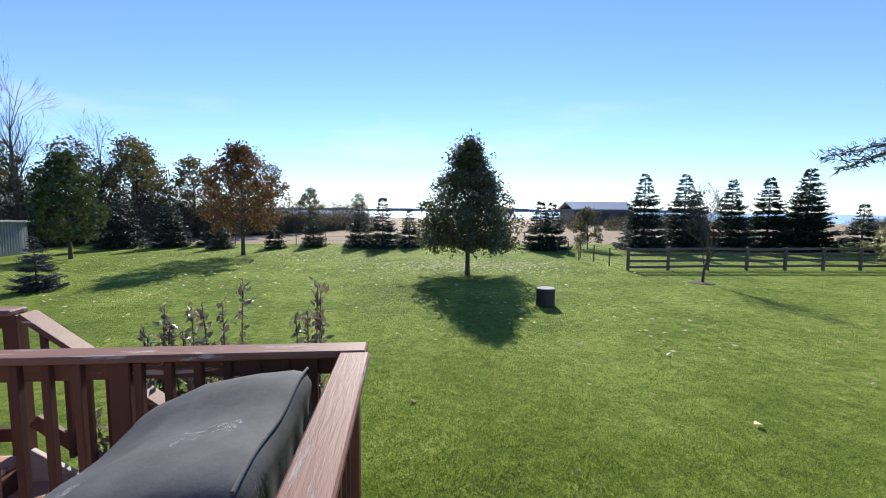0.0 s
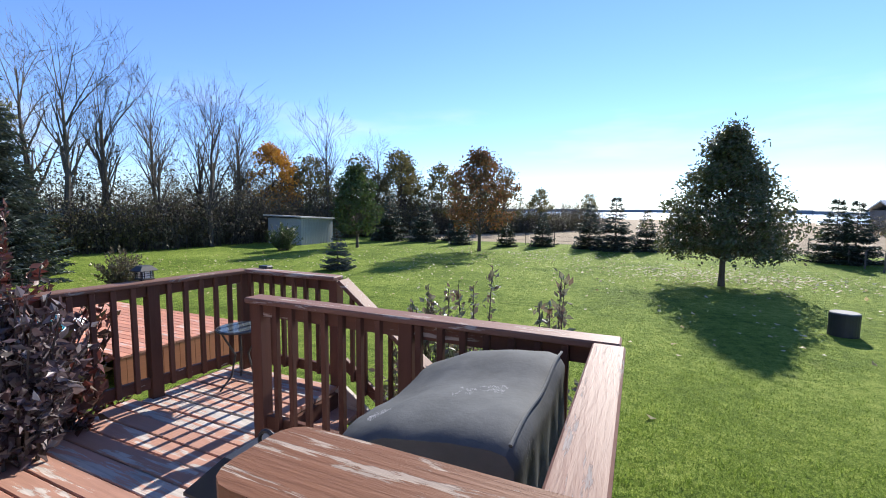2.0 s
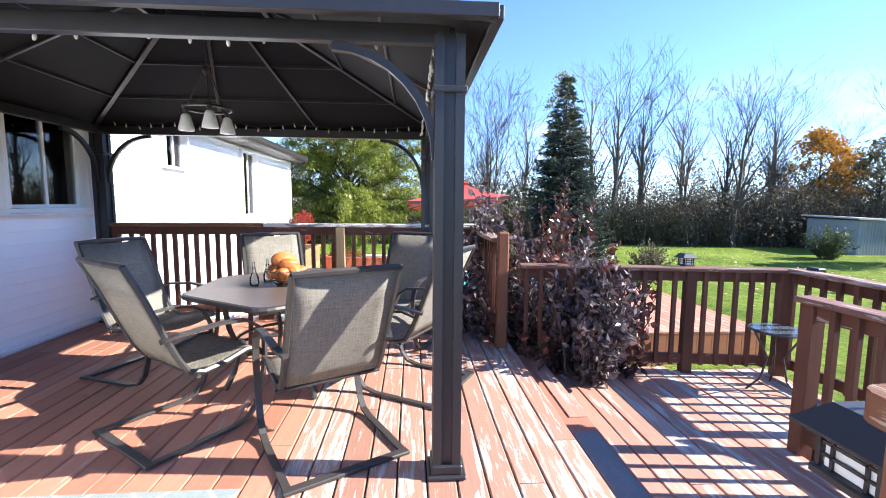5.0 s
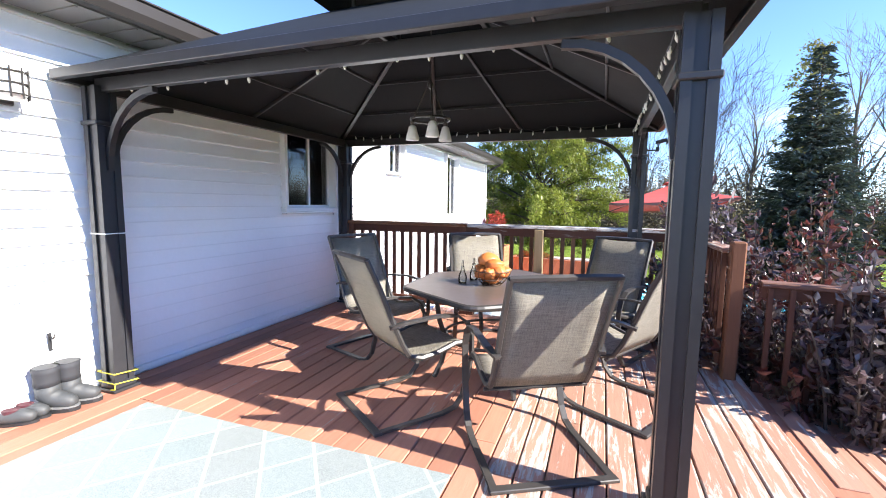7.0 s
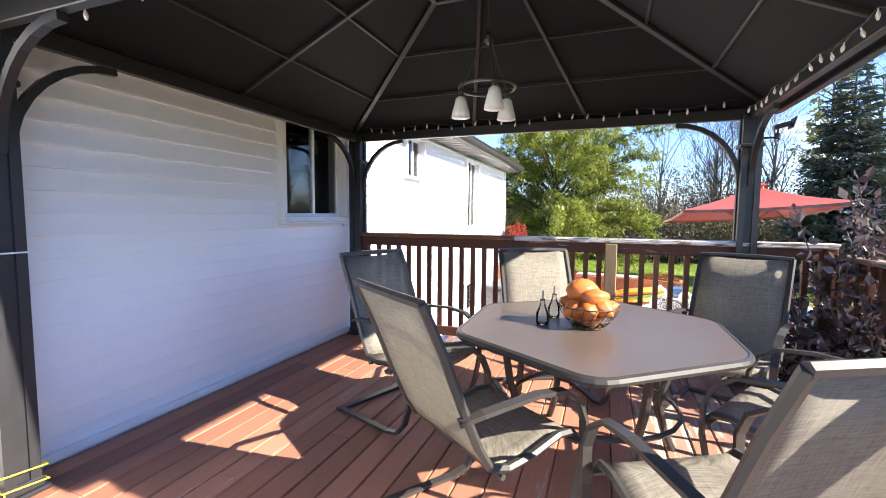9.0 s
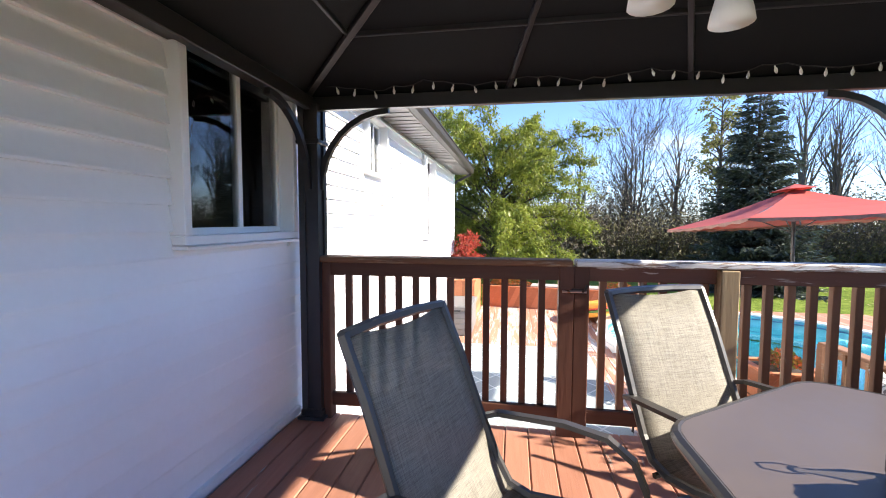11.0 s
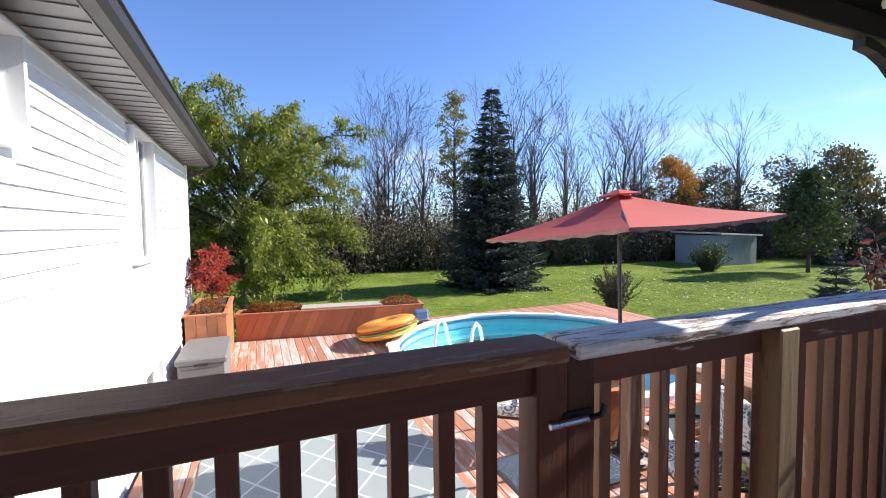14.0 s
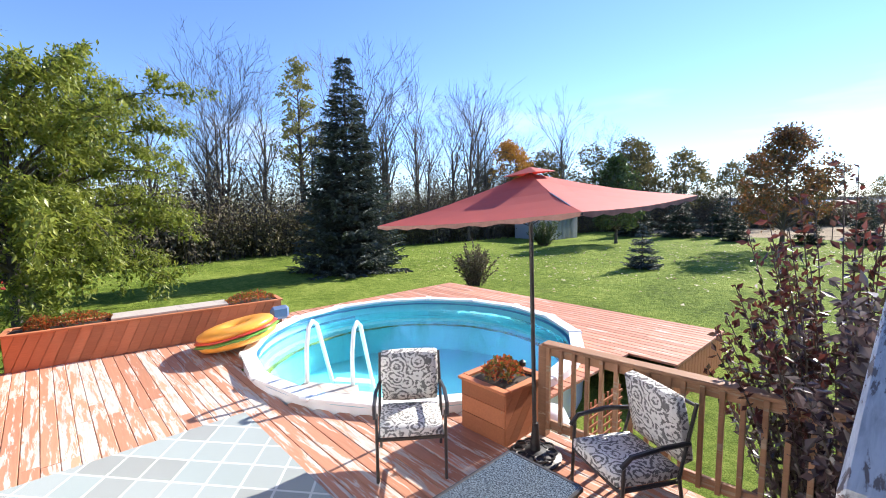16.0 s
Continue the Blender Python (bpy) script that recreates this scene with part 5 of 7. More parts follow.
def sling_chair():
    ch = thing("patio_chair", "spring-base patio chair with beige mesh sling and dark metal frame", "chair", group="chairs round the patio table")
    prof = [(-0.02, 1.03), (0.06, 0.86), (0.14, 0.66), (0.21, 0.50), (0.26, 0.42), (0.34, 0.395), (0.46, 0.41), (0.60, 0.45), (0.67, 0.445), (0.70, 0.41)]
    for s in (-1, 1):
        part("side_rail", sweep(bmesh.new(), [(s * 0.265, y, z) for y, z in prof], 0.017, 6), FRAME, ch)

    def sheet(pp):
        bm = bmesh.new()
        n = 6
        rows = []
        for y, z in pp:
            rows.append([bm.verts.new((-0.255 + 0.51 * k / n, y + 0.022 * math.sin(math.pi * k / n), z - 0.016 * math.sin(math.pi * k / n))) for k in range(n + 1)])
        for r0, r1 in zip(rows, rows[1:]):
            for k in range(n):
                bm.faces.new((r0[k], r0[k + 1], r1[k + 1], r1[k]))
        return bm
    for nm, seg in (("backrest", prof[:5]), ("seat", prof[4:])):
        ob = part(nm, sheet(seg), SLING, ch, "woven beige mesh sling", smooth=True)
        mod = ob.modifiers.new("thick", "SOLIDIFY")
        mod.thickness = 0.004
    part("top_bar", sweep(bmesh.new(), [(-0.27, -0.02, 1.03), (-0.1, -0.035, 1.035), (0.1, -0.035, 1.035), (0.27, -0.02, 1.03)], 0.017, 6), FRAME, ch)
    part("seat_bar", sweep(bmesh.new(), [(-0.29, 0.30, 0.385), (0.29, 0.30, 0.385)], 0.012, 6), FRAME, ch)
    part("front_bar", sweep(bmesh.new(), [(-0.29, 0.68, 0.41), (0.29, 0.68, 0.41)], 0.012, 6), FRAME, ch)
    for s in (-1, 1):
        arm = [(s * 0.27, 0.12, 0.62), (s * 0.30, 0.20, 0.645), (s * 0.305, 0.44, 0.66), (s * 0.305, 0.58, 0.645), (s * 0.305, 0.66, 0.59), (s * 0.305, 0.70, 0.50),
               (s * 0.305, 0.70, 0.36), (s * 0.305, 0.67, 0.22), (s * 0.305, 0.63, 0.10), (s * 0.305, 0.57, 0.035), (s * 0.305, 0.48, 0.016), (s * 0.305, 0.0, 0.012)]
        part("spring_leg", sweep(bmesh.new(), arm, 0.026, 4, flat=(1.0, 0.45)), FRAME, ch)
    part("rear_bar", boxed((0, 0.02, 0.012), (0.66, 0.05, 0.02), bevel=0.004), FRAME, ch)
    return ch


CHAIRS = [(-2.09, -0.67, (-0.87, -0.49)), (-2.37, -1.96, (-0.80, 0.60)), (-3.02, -0.06, (-0.5, -0.87)),
          (-4.52, -0.34, (0.90, -0.43)), (-4.42, -1.76, (0.89, 0.46)), (-3.68, -2.76, (0.36, 0.93))]
first = None
for x, y, (fx, fy) in CHAIRS:
    m = pose(x, y, 0.0, 0, 0, math.degrees(math.atan2(-fx, fy)))
    if first is None:
        first = sling_chair()
        first.matrix_world = m
    else:
        copy_thing(first, m)

# basket of gourds and two glass bottles on the table
bk = thing("gourd_basket", "dark wire bowl heaped with lumpy orange gourds", "basket", (-3.33, -1.31, TZ))
part("base", lathe(bmesh.new(), [(0.075, 0.0), (0.078, 0.006), (0.02, 0.008)], 20), WICKER, bk)
for R, z in ((0.078, 0.008), (0.118, 0.05), (0.150, 0.115)):
    part("hoop", sweep(bmesh.new(), [(R * math.cos(2 * math.pi * k / 24), R * math.sin(2 * math.pi * k / 24), z) for k in range(24)], 0.0035, 6, closed=True), WICKER, bk)
for k in range(16):
    a = 2 * math.pi * k / 16
    part("wire_rib", sweep(bmesh.new(), [(R * math.cos(a + w), R * math.sin(a + w), z) for R, z, w in ((0.078, 0.008, 0), (0.118, 0.05, 0.12), (0.140, 0.085, 0.2), (0.150, 0.115, 0.3))], 0.002, 5), WICKER, bk)
rng = random.Random(8)
GOURDS = [(0.088 * math.cos(a), 0.088 * math.sin(a), 0.10 + 0.015 * (k % 2), 0.052, 1.25, a) for k, a in enumerate([2 * math.pi * q / 7 for q in range(7)])]
GOURDS += [(0.045 * math.cos(a), 0.045 * math.sin(a), 0.048, 0.042, 1.2, a + 1) for a in (0.4, 2.5, 4.6)]
GOURDS += [(0.045, 0.03, 0.165, 0.050, 1.5, 1.9), (-0.02, -0.03, 0.185, 0.074, 1.25, 2.2)]
for k, (gx, gy, gz, size, long, turn) in enumerate(GOURDS):
    bm = bmesh.new()
    bmesh.ops.create_uvsphere(bm, u_segments=18, v_segments=12, radius=1.0)
    m = Matrix.Rotation(turn, 3, "Z") @ Matrix.Rotation(rng.uniform(-0.5, 0.5), 3, "Y")
    for v in bm.verts:
        p = v.co.copy()
        neck = 1 - 0.42 * max(0.0, p.x) ** 1.5
        lob = 1 + 0.07 * math.cos(7 * math.atan2(p.z, p.y))
        wart = 1 + 0.10 * noise.noise(p * 3.2 + Vector((k * 3.1, 0, 0))) + 0.05 * noise.noise(p * 9)
        v.co = Vector((gx, gy, gz)) + m @ Vector((p.x * size * long, p.y * size * neck * lob, p.z * size * 0.85 * neck * lob)) * wart
    part("gourd", bm, PUMPKIN, bk, smooth=True)
for x, y in ((-3.30, -1.54), (-3.48, -1.50)):
    bt = thing("oil_bottle", "small clear glass bottle with a wire handle", "bottle", (x, y, TZ), "bottles on the table")
    part("body", lathe(bmesh.new(), [(0.030, 0.001), (0.034, 0.02), (0.033, 0.06), (0.018, 0.095), (0.012, 0.12), (0.014, 0.135)], 14), CLEAR, bt, smooth=True)
    part("base", lathe(bmesh.new(), [(0.004, 0.002), (0.029, 0.003), (0.031, 0.012)], 12), CLEAR, bt)
    part("handle", sweep(bmesh.new(), [(0.016, 0, 0.125), (0.022, 0, 0.15), (0.012, 0, 0.18), (-0.012, 0, 0.18), (-0.022, 0, 0.15), (-0.016, 0, 0.125)], 0.003, 6), FRAME, bt)

# boots, shoes and the wall lamp by the house
def oval(rx, ry, cy, n=16):
    return [(rx * math.cos(2 * math.pi * k / n), cy + ry * math.sin(2 * math.pi * k / n)) for k in range(n)]


for x, y, t in ((-1.725, -3.79, 24), (-1.845, -3.785, 34)):
    bt = thing("rubber_boot", "short grey rubber boot with a darker shaft standing against the wall", "boot", (x, y, 0), "rubber boots", turn=t)
    bm = bmesh.new()
    sweep(bm, [(0, 0.135, 0.045), (0, 0.115, 0.052), (0, 0.06, 0.062), (0, 0.0, 0.072), (0, -0.03, 0.11), (0, -0.035, 0.17)], [0.022, 0.042, 0.052, 0.06, 0.068, 0.066], 14)
    part("foot", bm, BOOT, bt, smooth=True)
    bm = bmesh.new()
    sweep(bm, [(0, -0.035, 0.165), (0, -0.036, 0.20), (0, -0.036, 0.25), (0, -0.036, 0.285)], [0.068, 0.066, 0.069, 0.074], 14)
    part("shaft", bm, BOOT_SHAFT, bt, "dark grey stretchy shaft", smooth=True)
    # Black disc over the closed shaft, standing in for the shaded hollow inside.
    part("lining", prism(bmesh.new(), oval(0.066, 0.066, -0.036), 0.28, 0.2875), BLACK, bt)
    part("sole", prism(bmesh.new(), oval(0.062, 0.125, 0.03), 0.0, 0.024), BLACK, bt)
    part("welt", prism(bmesh.new(), oval(0.060, 0.122, 0.03), 0.0245, 0.033), BOOT_WELT, bt, "pale rubber line above the sole")
for x, y, t in ((-1.61, -3.80, 30), (-1.535, -3.785, 38)):
    bt = thing("shoe", "grey slip-on clog with a maroon lining on the deck", "shoe", (x, y, 0), "shoes by the wall", turn=t)
    bm = bmesh.new()
    sweep(bm, [(0, 0.09, 0.032), (0, 0.075, 0.038), (0, 0.03, 0.048), (0, -0.03, 0.045), (0, -0.075, 0.04), (0, -0.09, 0.036)], [0.018, 0.034, 0.044, 0.043, 0.036, 0.02], 14)
    part("upper", bm, BOOT, bt, smooth=True)
    part("lining", prism(bmesh.new(), oval(0.032, 0.045, -0.03), 0.07, 0.0905), SHOE, bt, "maroon lining")
    part("sole", prism(bmesh.new(), oval(0.044, 0.105, 0.0), 0.0, 0.016), BLACK, bt)
hk = thing("wall_hook", "small dark metal hook on the siding above the boots", "hook", (-1.78, WALL_Y + 0.012, 0.42))
part("back_plate", boxed((0, 0, 0.0), (0.022, 0.012, 0.12), bevel=0.004), BLACK, hk)
part("prong", sweep(bmesh.new(), [(0, 0.004, 0.03), (0, 0.035, 0.025), (0, 0.05, 0.04), (0, 0.05, 0.06)], [0.006, 0.006, 0.0055, 0.004], 8), BLACK, hk, smooth=True)
solid("door_step", boxed((-1.05, -3.70, 0.035), (0.5, 0.3, 0.07), bevel=0.01), plain("pine_board", (0.55, 0.40, 0.22), 0.6, vary=0.15), "pale pine board on the deck beside the shoes", "board")
lp = thing("wall_lamp", "half-round caged wall lamp with frosted glass", "lamp", (-1.64, WALL_Y + 0.01, 1.93))
part("glass", lathe(bmesh.new(), [(0.07, 0.0), (0.085, 0.03), (0.088, 0.14), (0.07, 0.17)], 16, (0, 0.09, 0)), FROST, lp, smooth=True)
part("back_plate", boxed((0, 0.012, 0.085), (0.12, 0.02, 0.22), bevel=0.006), FRAME, lp)
for z in (0.025, 0.085, 0.15):
    part("cage_ring", sweep(bmesh.new(), [(0.093 * math.cos(a), 0.09 + 0.093 * math.sin(a), z) for a in [2 * math.pi * k / 18 for k in range(18)]], 0.005, 5, closed=True), FRAME, lp)
for k in range(6):
    a = math.pi * k / 5
    part("cage_bar", sweep(bmesh.new(), [(0.093 * math.cos(a), 0.09 + 0.093 * math.sin(a), 0.0), (0.093 * math.cos(a), 0.09 + 0.093 * math.sin(a), 0.175)], 0.005, 5), FRAME, lp)

# ---- lower deck things ----
gr = thing("covered_grill", "barbecue grill under a faded black vinyl cover", "grill", (-0.60, 1.33, LOW))


def grill_cover():
    """A draped cover: flat sloping top, crisp seam along one edge, folds down the sides."""
    key = [(-0.56, 0.02), (-0.55, 0.40), (-0.51, 0.68), (-0.40, 0.83), (-0.22, 0.91), (0.0, 0.945), (0.13, 0.955), (0.175, 0.945), (0.20, 0.905), (0.205, 0.60), (0.22, 0.3), (0.23, 0.02)]
    prof = []
    for (xa, za), (xb, zb) in zip(key, key[1:]):
        m = max(1, int(math.hypot(xb - xa, zb - za) / 0.035))
        prof += [(xa + (xb - xa) * i / m, za + (zb - za) * i / m) for i in range(m)]
    prof.append(key[-1])
    bm = bmesh.new()
    rows = []
    ny = 44
    for j in range(ny + 1):
        t = j / ny
        y = -0.34 + 0.84 * t
        edge = abs(2 * t - 1)
        sag = 0.012 * math.sin(3.0 * math.pi * t)
        row = []
        for x, z in prof:
            p = Vector((x * (1 - 0.05 * edge ** 10), y, z * (1 - 0.025 * edge ** 12)))
            fall = max(0.0, min(1.0, (0.88 - z) / 0.5))
            if z > 0.6:
                p.z += sag
            p.x += fall * (0.016 * math.sin(y * 39 + 2.4 * noise.noise(Vector((y * 5, 0, z)))) + 0.012 * noise.noise(Vector((y * 14, 3, z * 3))))
            p.z += 0.007 * noise.noise(p * 5) + 0.008 * max(0, 0.25 - abs(noise.noise(p * 4 + Vector((7, 1, 2))))) * 4 * (1 - fall) * 0.4
            row.append(bm.verts.new(p))
        rows.append(row)
    for a, b in zip(rows, rows[1:]):
        for i in range(len(prof) - 1):
            bm.faces.new((a[i], a[i + 1], b[i + 1], b[i]))
    bm.faces.new(list(reversed(rows[0])))
    bm.faces.new(rows[-1])
    return bm


cov = part("cover", grill_cover(), COVER, gr, smooth=True)
cov.data.set_sharp_from_angle(angle=radians(38))
seam = [(0.178, y, 0.952 + 0.012 * math.sin(3.0 * math.pi * (y + 0.34) / 0.84)) for y in [-0.335 + 0.033 * k for k in range(26)]]
part("seam", sweep(bmesh.new(), seam, 0.006, 6), COVER, gr)
for s in (-1, 1):
    for t in (-1, 1):
        part("caster", lathe(bmesh.new(), [(0.02, 0.0), (0.03, 0.01), (0.03, 0.05), (0.02, 0.06)], 10, (s * 0.17 - 0.04, t * 0.30 + 0.08, 0)), BLACK, gr)


def lantern(name, label, at, size, post_cap=False):
    ln = thing(name, label, "lantern", at)
    s = size
    part("base", boxed((0, 0, 0.012 * s), (0.17 * s, 0.17 * s, 0.024 * s), bevel=0.004), BLACK, ln)
    part("glass", boxed((0, 0, 0.07 * s), (0.125 * s, 0.125 * s, 0.09 * s)), FROST, ln, "frosted white glass panes")
    for sx in (-1, 1):
        for sy in (-1, 1):
            part("corner_bar", boxed((sx * 0.07 * s, sy * 0.07 * s, 0.07 * s), (0.012 * s, 0.012 * s, 0.10 * s)), BLACK, ln)
    for sx in (-1, 1):
        for z in (0.055, 0.085):
            part("window_bar", boxed((sx * 0.068 * s, 0, z * s), (0.007 * s, 0.13 * s, 0.007 * s)), BLACK, ln)
            part("window_bar", boxed((0, sx * 0.068 * s, z * s), (0.13 * s, 0.007 * s, 0.007 * s)), BLACK, ln)
        for f in (-0.33, 0.33):
            part("window_bar", boxed((sx * 0.068 * s, f * 0.12 * s, 0.07 * s), (0.007 * s, 0.007 * s, 0.10 * s)), BLACK, ln)
            part("window_bar", boxed((f * 0.12 * s, sx * 0.068 * s, 0.07 * s), (0.007 * s, 0.007 * s, 0.10 * s)), BLACK, ln)
    bm = bmesh.new()
    a = [bm.verts.new((sx * 0.115 * s, sy * 0.115 * s, 0.125 * s)) for sx, sy in ((-1, -1), (1, -1), (1, 1), (-1, 1))]
    b = [bm.verts.new((sx * 0.06 * s, sy * 0.06 * s, 0.185 * s)) for sx, sy in ((-1, -1), (1, -1), (1, 1), (-1, 1))]
    a2 = [bm.verts.new((sx * 0.115 * s, sy * 0.115 * s, 0.118 * s)) for sx, sy in ((-1, -1), (1, -1), (1, 1), (-1, 1))]
    for k in range(4):
        j = (k + 1) % 4
        bm.faces.new((a[k], a[j], b[j], b[k]))
        bm.faces.new((a2[k], a2[j], a[j], a[k]))
    bm.faces.new(b)
    bm.faces.new(list(reversed(a2)))
    part("roof", bm, BLACK, ln)
    if not post_cap:
        part("ring", sweep(bmesh.new(), [(0.022 * s * math.cos(t), 0, 0.205 * s + 0.022 * s * math.sin(t)) for t in [2 * math.pi * k / 14 for k in range(14)]], 0.005 * s, 6, closed=True), BLACK, ln)
        part("bracket", bar(bmesh.new(), (0.07 * s, 0, 0.02), (0.24 * s, -0.12 * s, 0.02), 0.012, 0.012), BLACK, ln)
    return ln


lantern("lantern", "black metal lantern with frosted panes bracketed to the railing post", (-0.70, 0.455, 0.845), 0.78)
lantern("post_light", "small solar lantern on the railing post", (-3.80, 2.13, 0.80), 0.62, True)
pl = thing("rail_lamp", "small black lamp fixed to the outer corner post", "lamp", (-3.45, 3.03, 0.70))
part("head", boxed((0, 0.03, 0.10), (0.12, 0.08, 0.06), bevel=0.01), BLACK, pl)
part("stem", boxed((0, 0.0, 0.03), (0.03, 0.03, 0.12), bevel=0.004), BLACK, pl)
st = thing("side_table", "small round glass-topped metal side table", "side table", (-3.30, 2.62, LOW))
part("top", lathe(bmesh.new(), [(0.185, 0.50), (0.195, 0.508), (0.185, 0.516)], 28), SPECKLE, st, "blue-grey glass top")
part("rim", sweep(bmesh.new(), [(0.195 * math.cos(2 * math.pi * k / 28), 0.195 * math.sin(2 * math.pi * k / 28), 0.505) for k in range(28)], 0.009, 6, closed=True), FRAME, st)
for k in range(3):
    a = 2 * math.pi * k / 3 + 0.4
    c, s = math.cos(a), math.sin(a)
    part("leg", sweep(bmesh.new(), [(0.18 * c, 0.18 * s, 0.50), (0.06 * c, 0.06 * s, 0.28), (0.10 * c, 0.10 * s, 0.10), (0.21 * c, 0.21 * s, 0.0)], 0.009, 6), FRAME, st)

# ---- pool side ----
pool = thing("pool", "round above-ground pool with white rim and turquoise water", "pool", (*POOL, PD))
NS = 16
bm = bmesh.new()
for r, z0, z1 in ((POOL_R - 0.10, -2.15, -0.82), (POOL_R - 0.06, -2.15, -0.82)):
    a = [bm.verts.new((r * math.cos(2 * math.pi * k / 48), r * math.sin(2 * math.pi * k / 48), z0 - PD)) for k in range(48)]
    b = [bm.verts.new((r * math.cos(2 * math.pi * k / 48), r * math.sin(2 * math.pi * k / 48), z1 - PD)) for k in range(48)]
    for k in range(48):
        j = (k + 1) % 48
        bm.faces.new((a[k], a[j], b[j], b[k]))
part("wall", bm, POOLFLOOR, pool, "turquoise vinyl pool liner")
part("liner_band", sweep(bmesh.new(), [((POOL_R - 0.115) * math.cos(2 * math.pi * k / 48), (POOL_R - 0.115) * math.sin(2 * math.pi * k / 48), 0.015) for k in range(48)], 0.09, 4, flat=(1.0, 0.08), closed=True), POOLBLUE, pool, "dark blue band above the water")
part("floor", lathe(bmesh.new(), [(POOL_R - 0.07, -1.25), (POOL_R - 0.07, -1.20)], 48), POOLFLOOR, pool, "turquoise pool floor")
for k in range(NS):
    a0, a1 = 2 * math.pi * k / NS + 0.01, 2 * math.pi * (k + 1) / NS - 0.01
    ri, ro = POOL_R - 0.13, POOL_R + 0.07
    pts = [(ri * math.cos(a0), ri * math.sin(a0)), (ro * math.cos(a0), ro * math.sin(a0)), (ro * math.cos(a1), ro * math.sin(a1)), (ri * math.cos(a1), ri * math.sin(a1))]
    bm = prism(bmesh.new(), pts, 0.085, 0.125)
    part("rim_plate", bm, WHITEP, pool, "white resin rim plate")
    am = 2 * math.pi * k / NS
    part("rim_cap", boxed(((POOL_R - 0.03) * math.cos(am), (POOL_R - 0.03) * math.sin(am), 0.11), (0.25, 0.13, 0.055), Matrix.Rotation(am, 3, "Z"), 0.015), WHITEP, pool)
bm = bmesh.new()
lathe(bm, [(POOL_R - 0.11, -0.30), (POOL_R - 0.11, -0.13)], 48)
wat = part("water", bm, WATER, pool, "clear turquoise pool water", smooth=False)
wat.visible_shadow = False
bm = bmesh.new()
a = [bm.verts.new(((POOL_R + 0.03) * math.cos(2 * math.pi * k / 48), (POOL_R + 0.03) * math.sin(2 * math.pi * k / 48), -0.62)) for k in range(48)]
b = [bm.verts.new(((POOL_R + 0.03) * math.cos(2 * math.pi * k / 48), (POOL_R + 0.03) * math.sin(2 * math.pi * k / 48), 0.08)) for k in range(48)]
for k in range(48):
    bm.faces.new((a[k], a[(k + 1) % 48], b[(k + 1) % 48], b[k]))
part("outer_wall", bm, WHITEP, pool, "white outer pool wall")
# ladder
lad = thing("pool_ladder", "white plastic pool ladder with two bowed handrails", "ladder", (-10.0, -0.10, PD), turn=38.0)
for s in (-1, 1):
    part("handrail", sweep(bmesh.new(), [(s * 0.30, -0.12, 0.12), (s * 0.30, -0.10, 0.55), (s * 0.30, -0.02, 0.80), (s * 0.30, 0.10, 0.86), (s * 0.30, 0.22, 0.78), (s * 0.30, 0.62, -0.15), (s * 0.30, 0.80, -0.9)], 0.026, 10), WHITEP, lad, smooth=True)
for k in range(3):
    part("rung", boxed((0, 0.70 + 0.05 * k, -0.25 - 0.25 * k), (0.58, 0.14, 0.03), bevel=0.006), WHITEP, lad)
part("step", boxed((0, -0.22, 0.07), (0.72, 0.26, 0.10), bevel=0.006), PALEWOOD, lad, "bleached timber step at the pool edge")

deck_pool = solid("deck_pool", boxed((-9.55, -2.4, PD - 0.115), (8.6, 2.9, 0.14)), RAIL_X, "weathered orange-painted pool deck with bare bleached boards", "deck", kind="structure")
bm = boxed((-10.85, 5.5, PD - 0.115), (7.1, 1.1, 0.14))
box(bm, (-6.55, 0.0, PD - 0.115), (2.4, 1.86, 0.14))
box(bm, (-14.0, 3.0, PD - 0.115), (0.5, 5.0, 0.14))
solid("deck_far", bm, RAIL_X, "far side of the pool deck beyond the pool", "deck", kind="structure")
deck_far = bpy.data.objects["deck_far"]
bm = bmesh.new()
for k in range(16):
    box(bm, (-7.27, 3.80 + 0.142 * k, -1.22), (0.024, 0.136, 0.56), bevel=0.003)
for k in range(50):
    box(bm, (-14.33 + 0.142 * k, 6.07, -1.22), (0.136, 0.024, 0.56), bevel=0.003)
solid("pool_deck_skirt", bm, ORANGE, "vertical board skirt round the far pool deck", "deck skirt", kind="structure")

railing("sunlit brown timber railing along the pool deck", (-7.53, 0.90), (-5.28, 1.05), PD, 0.06, (0.0, 0.5, 1.0), POOL_RAIL, POOL_RAIL, post_mat=POOL_RAIL, bal_mat=POOL_RAIL)
# lattice and pump box beside the pool
bm = bmesh.new()
for k in range(9):
    box(bm, (-7.42, 1.55 + 0.10 * k, -1.1), (0.014, 0.03, 0.62))
for k in range(6):
    box(bm, (-7.40, 1.95, -1.36 + 0.10 * k), (0.014, 0.85, 0.03))
solid("lattice", bm, ORANGE, "wooden lattice panel beside the pool pump", "lattice")
pb = thing("pool_pump", "white pool filter housing standing on the ground", "pool pump", (-7.75, 1.35, GZ0))
part("tank", lathe(bmesh.new(), [(0.18, 0.0), (0.22, 0.05), (0.22, 0.5), (0.16, 0.62), (0.05, 0.66)], 20), WHITEP, pb, smooth=True)
part("base", boxed((0.0, 0.0, 0.02), (0.6, 0.45, 0.04), bevel=0.01), BLACK, pb)


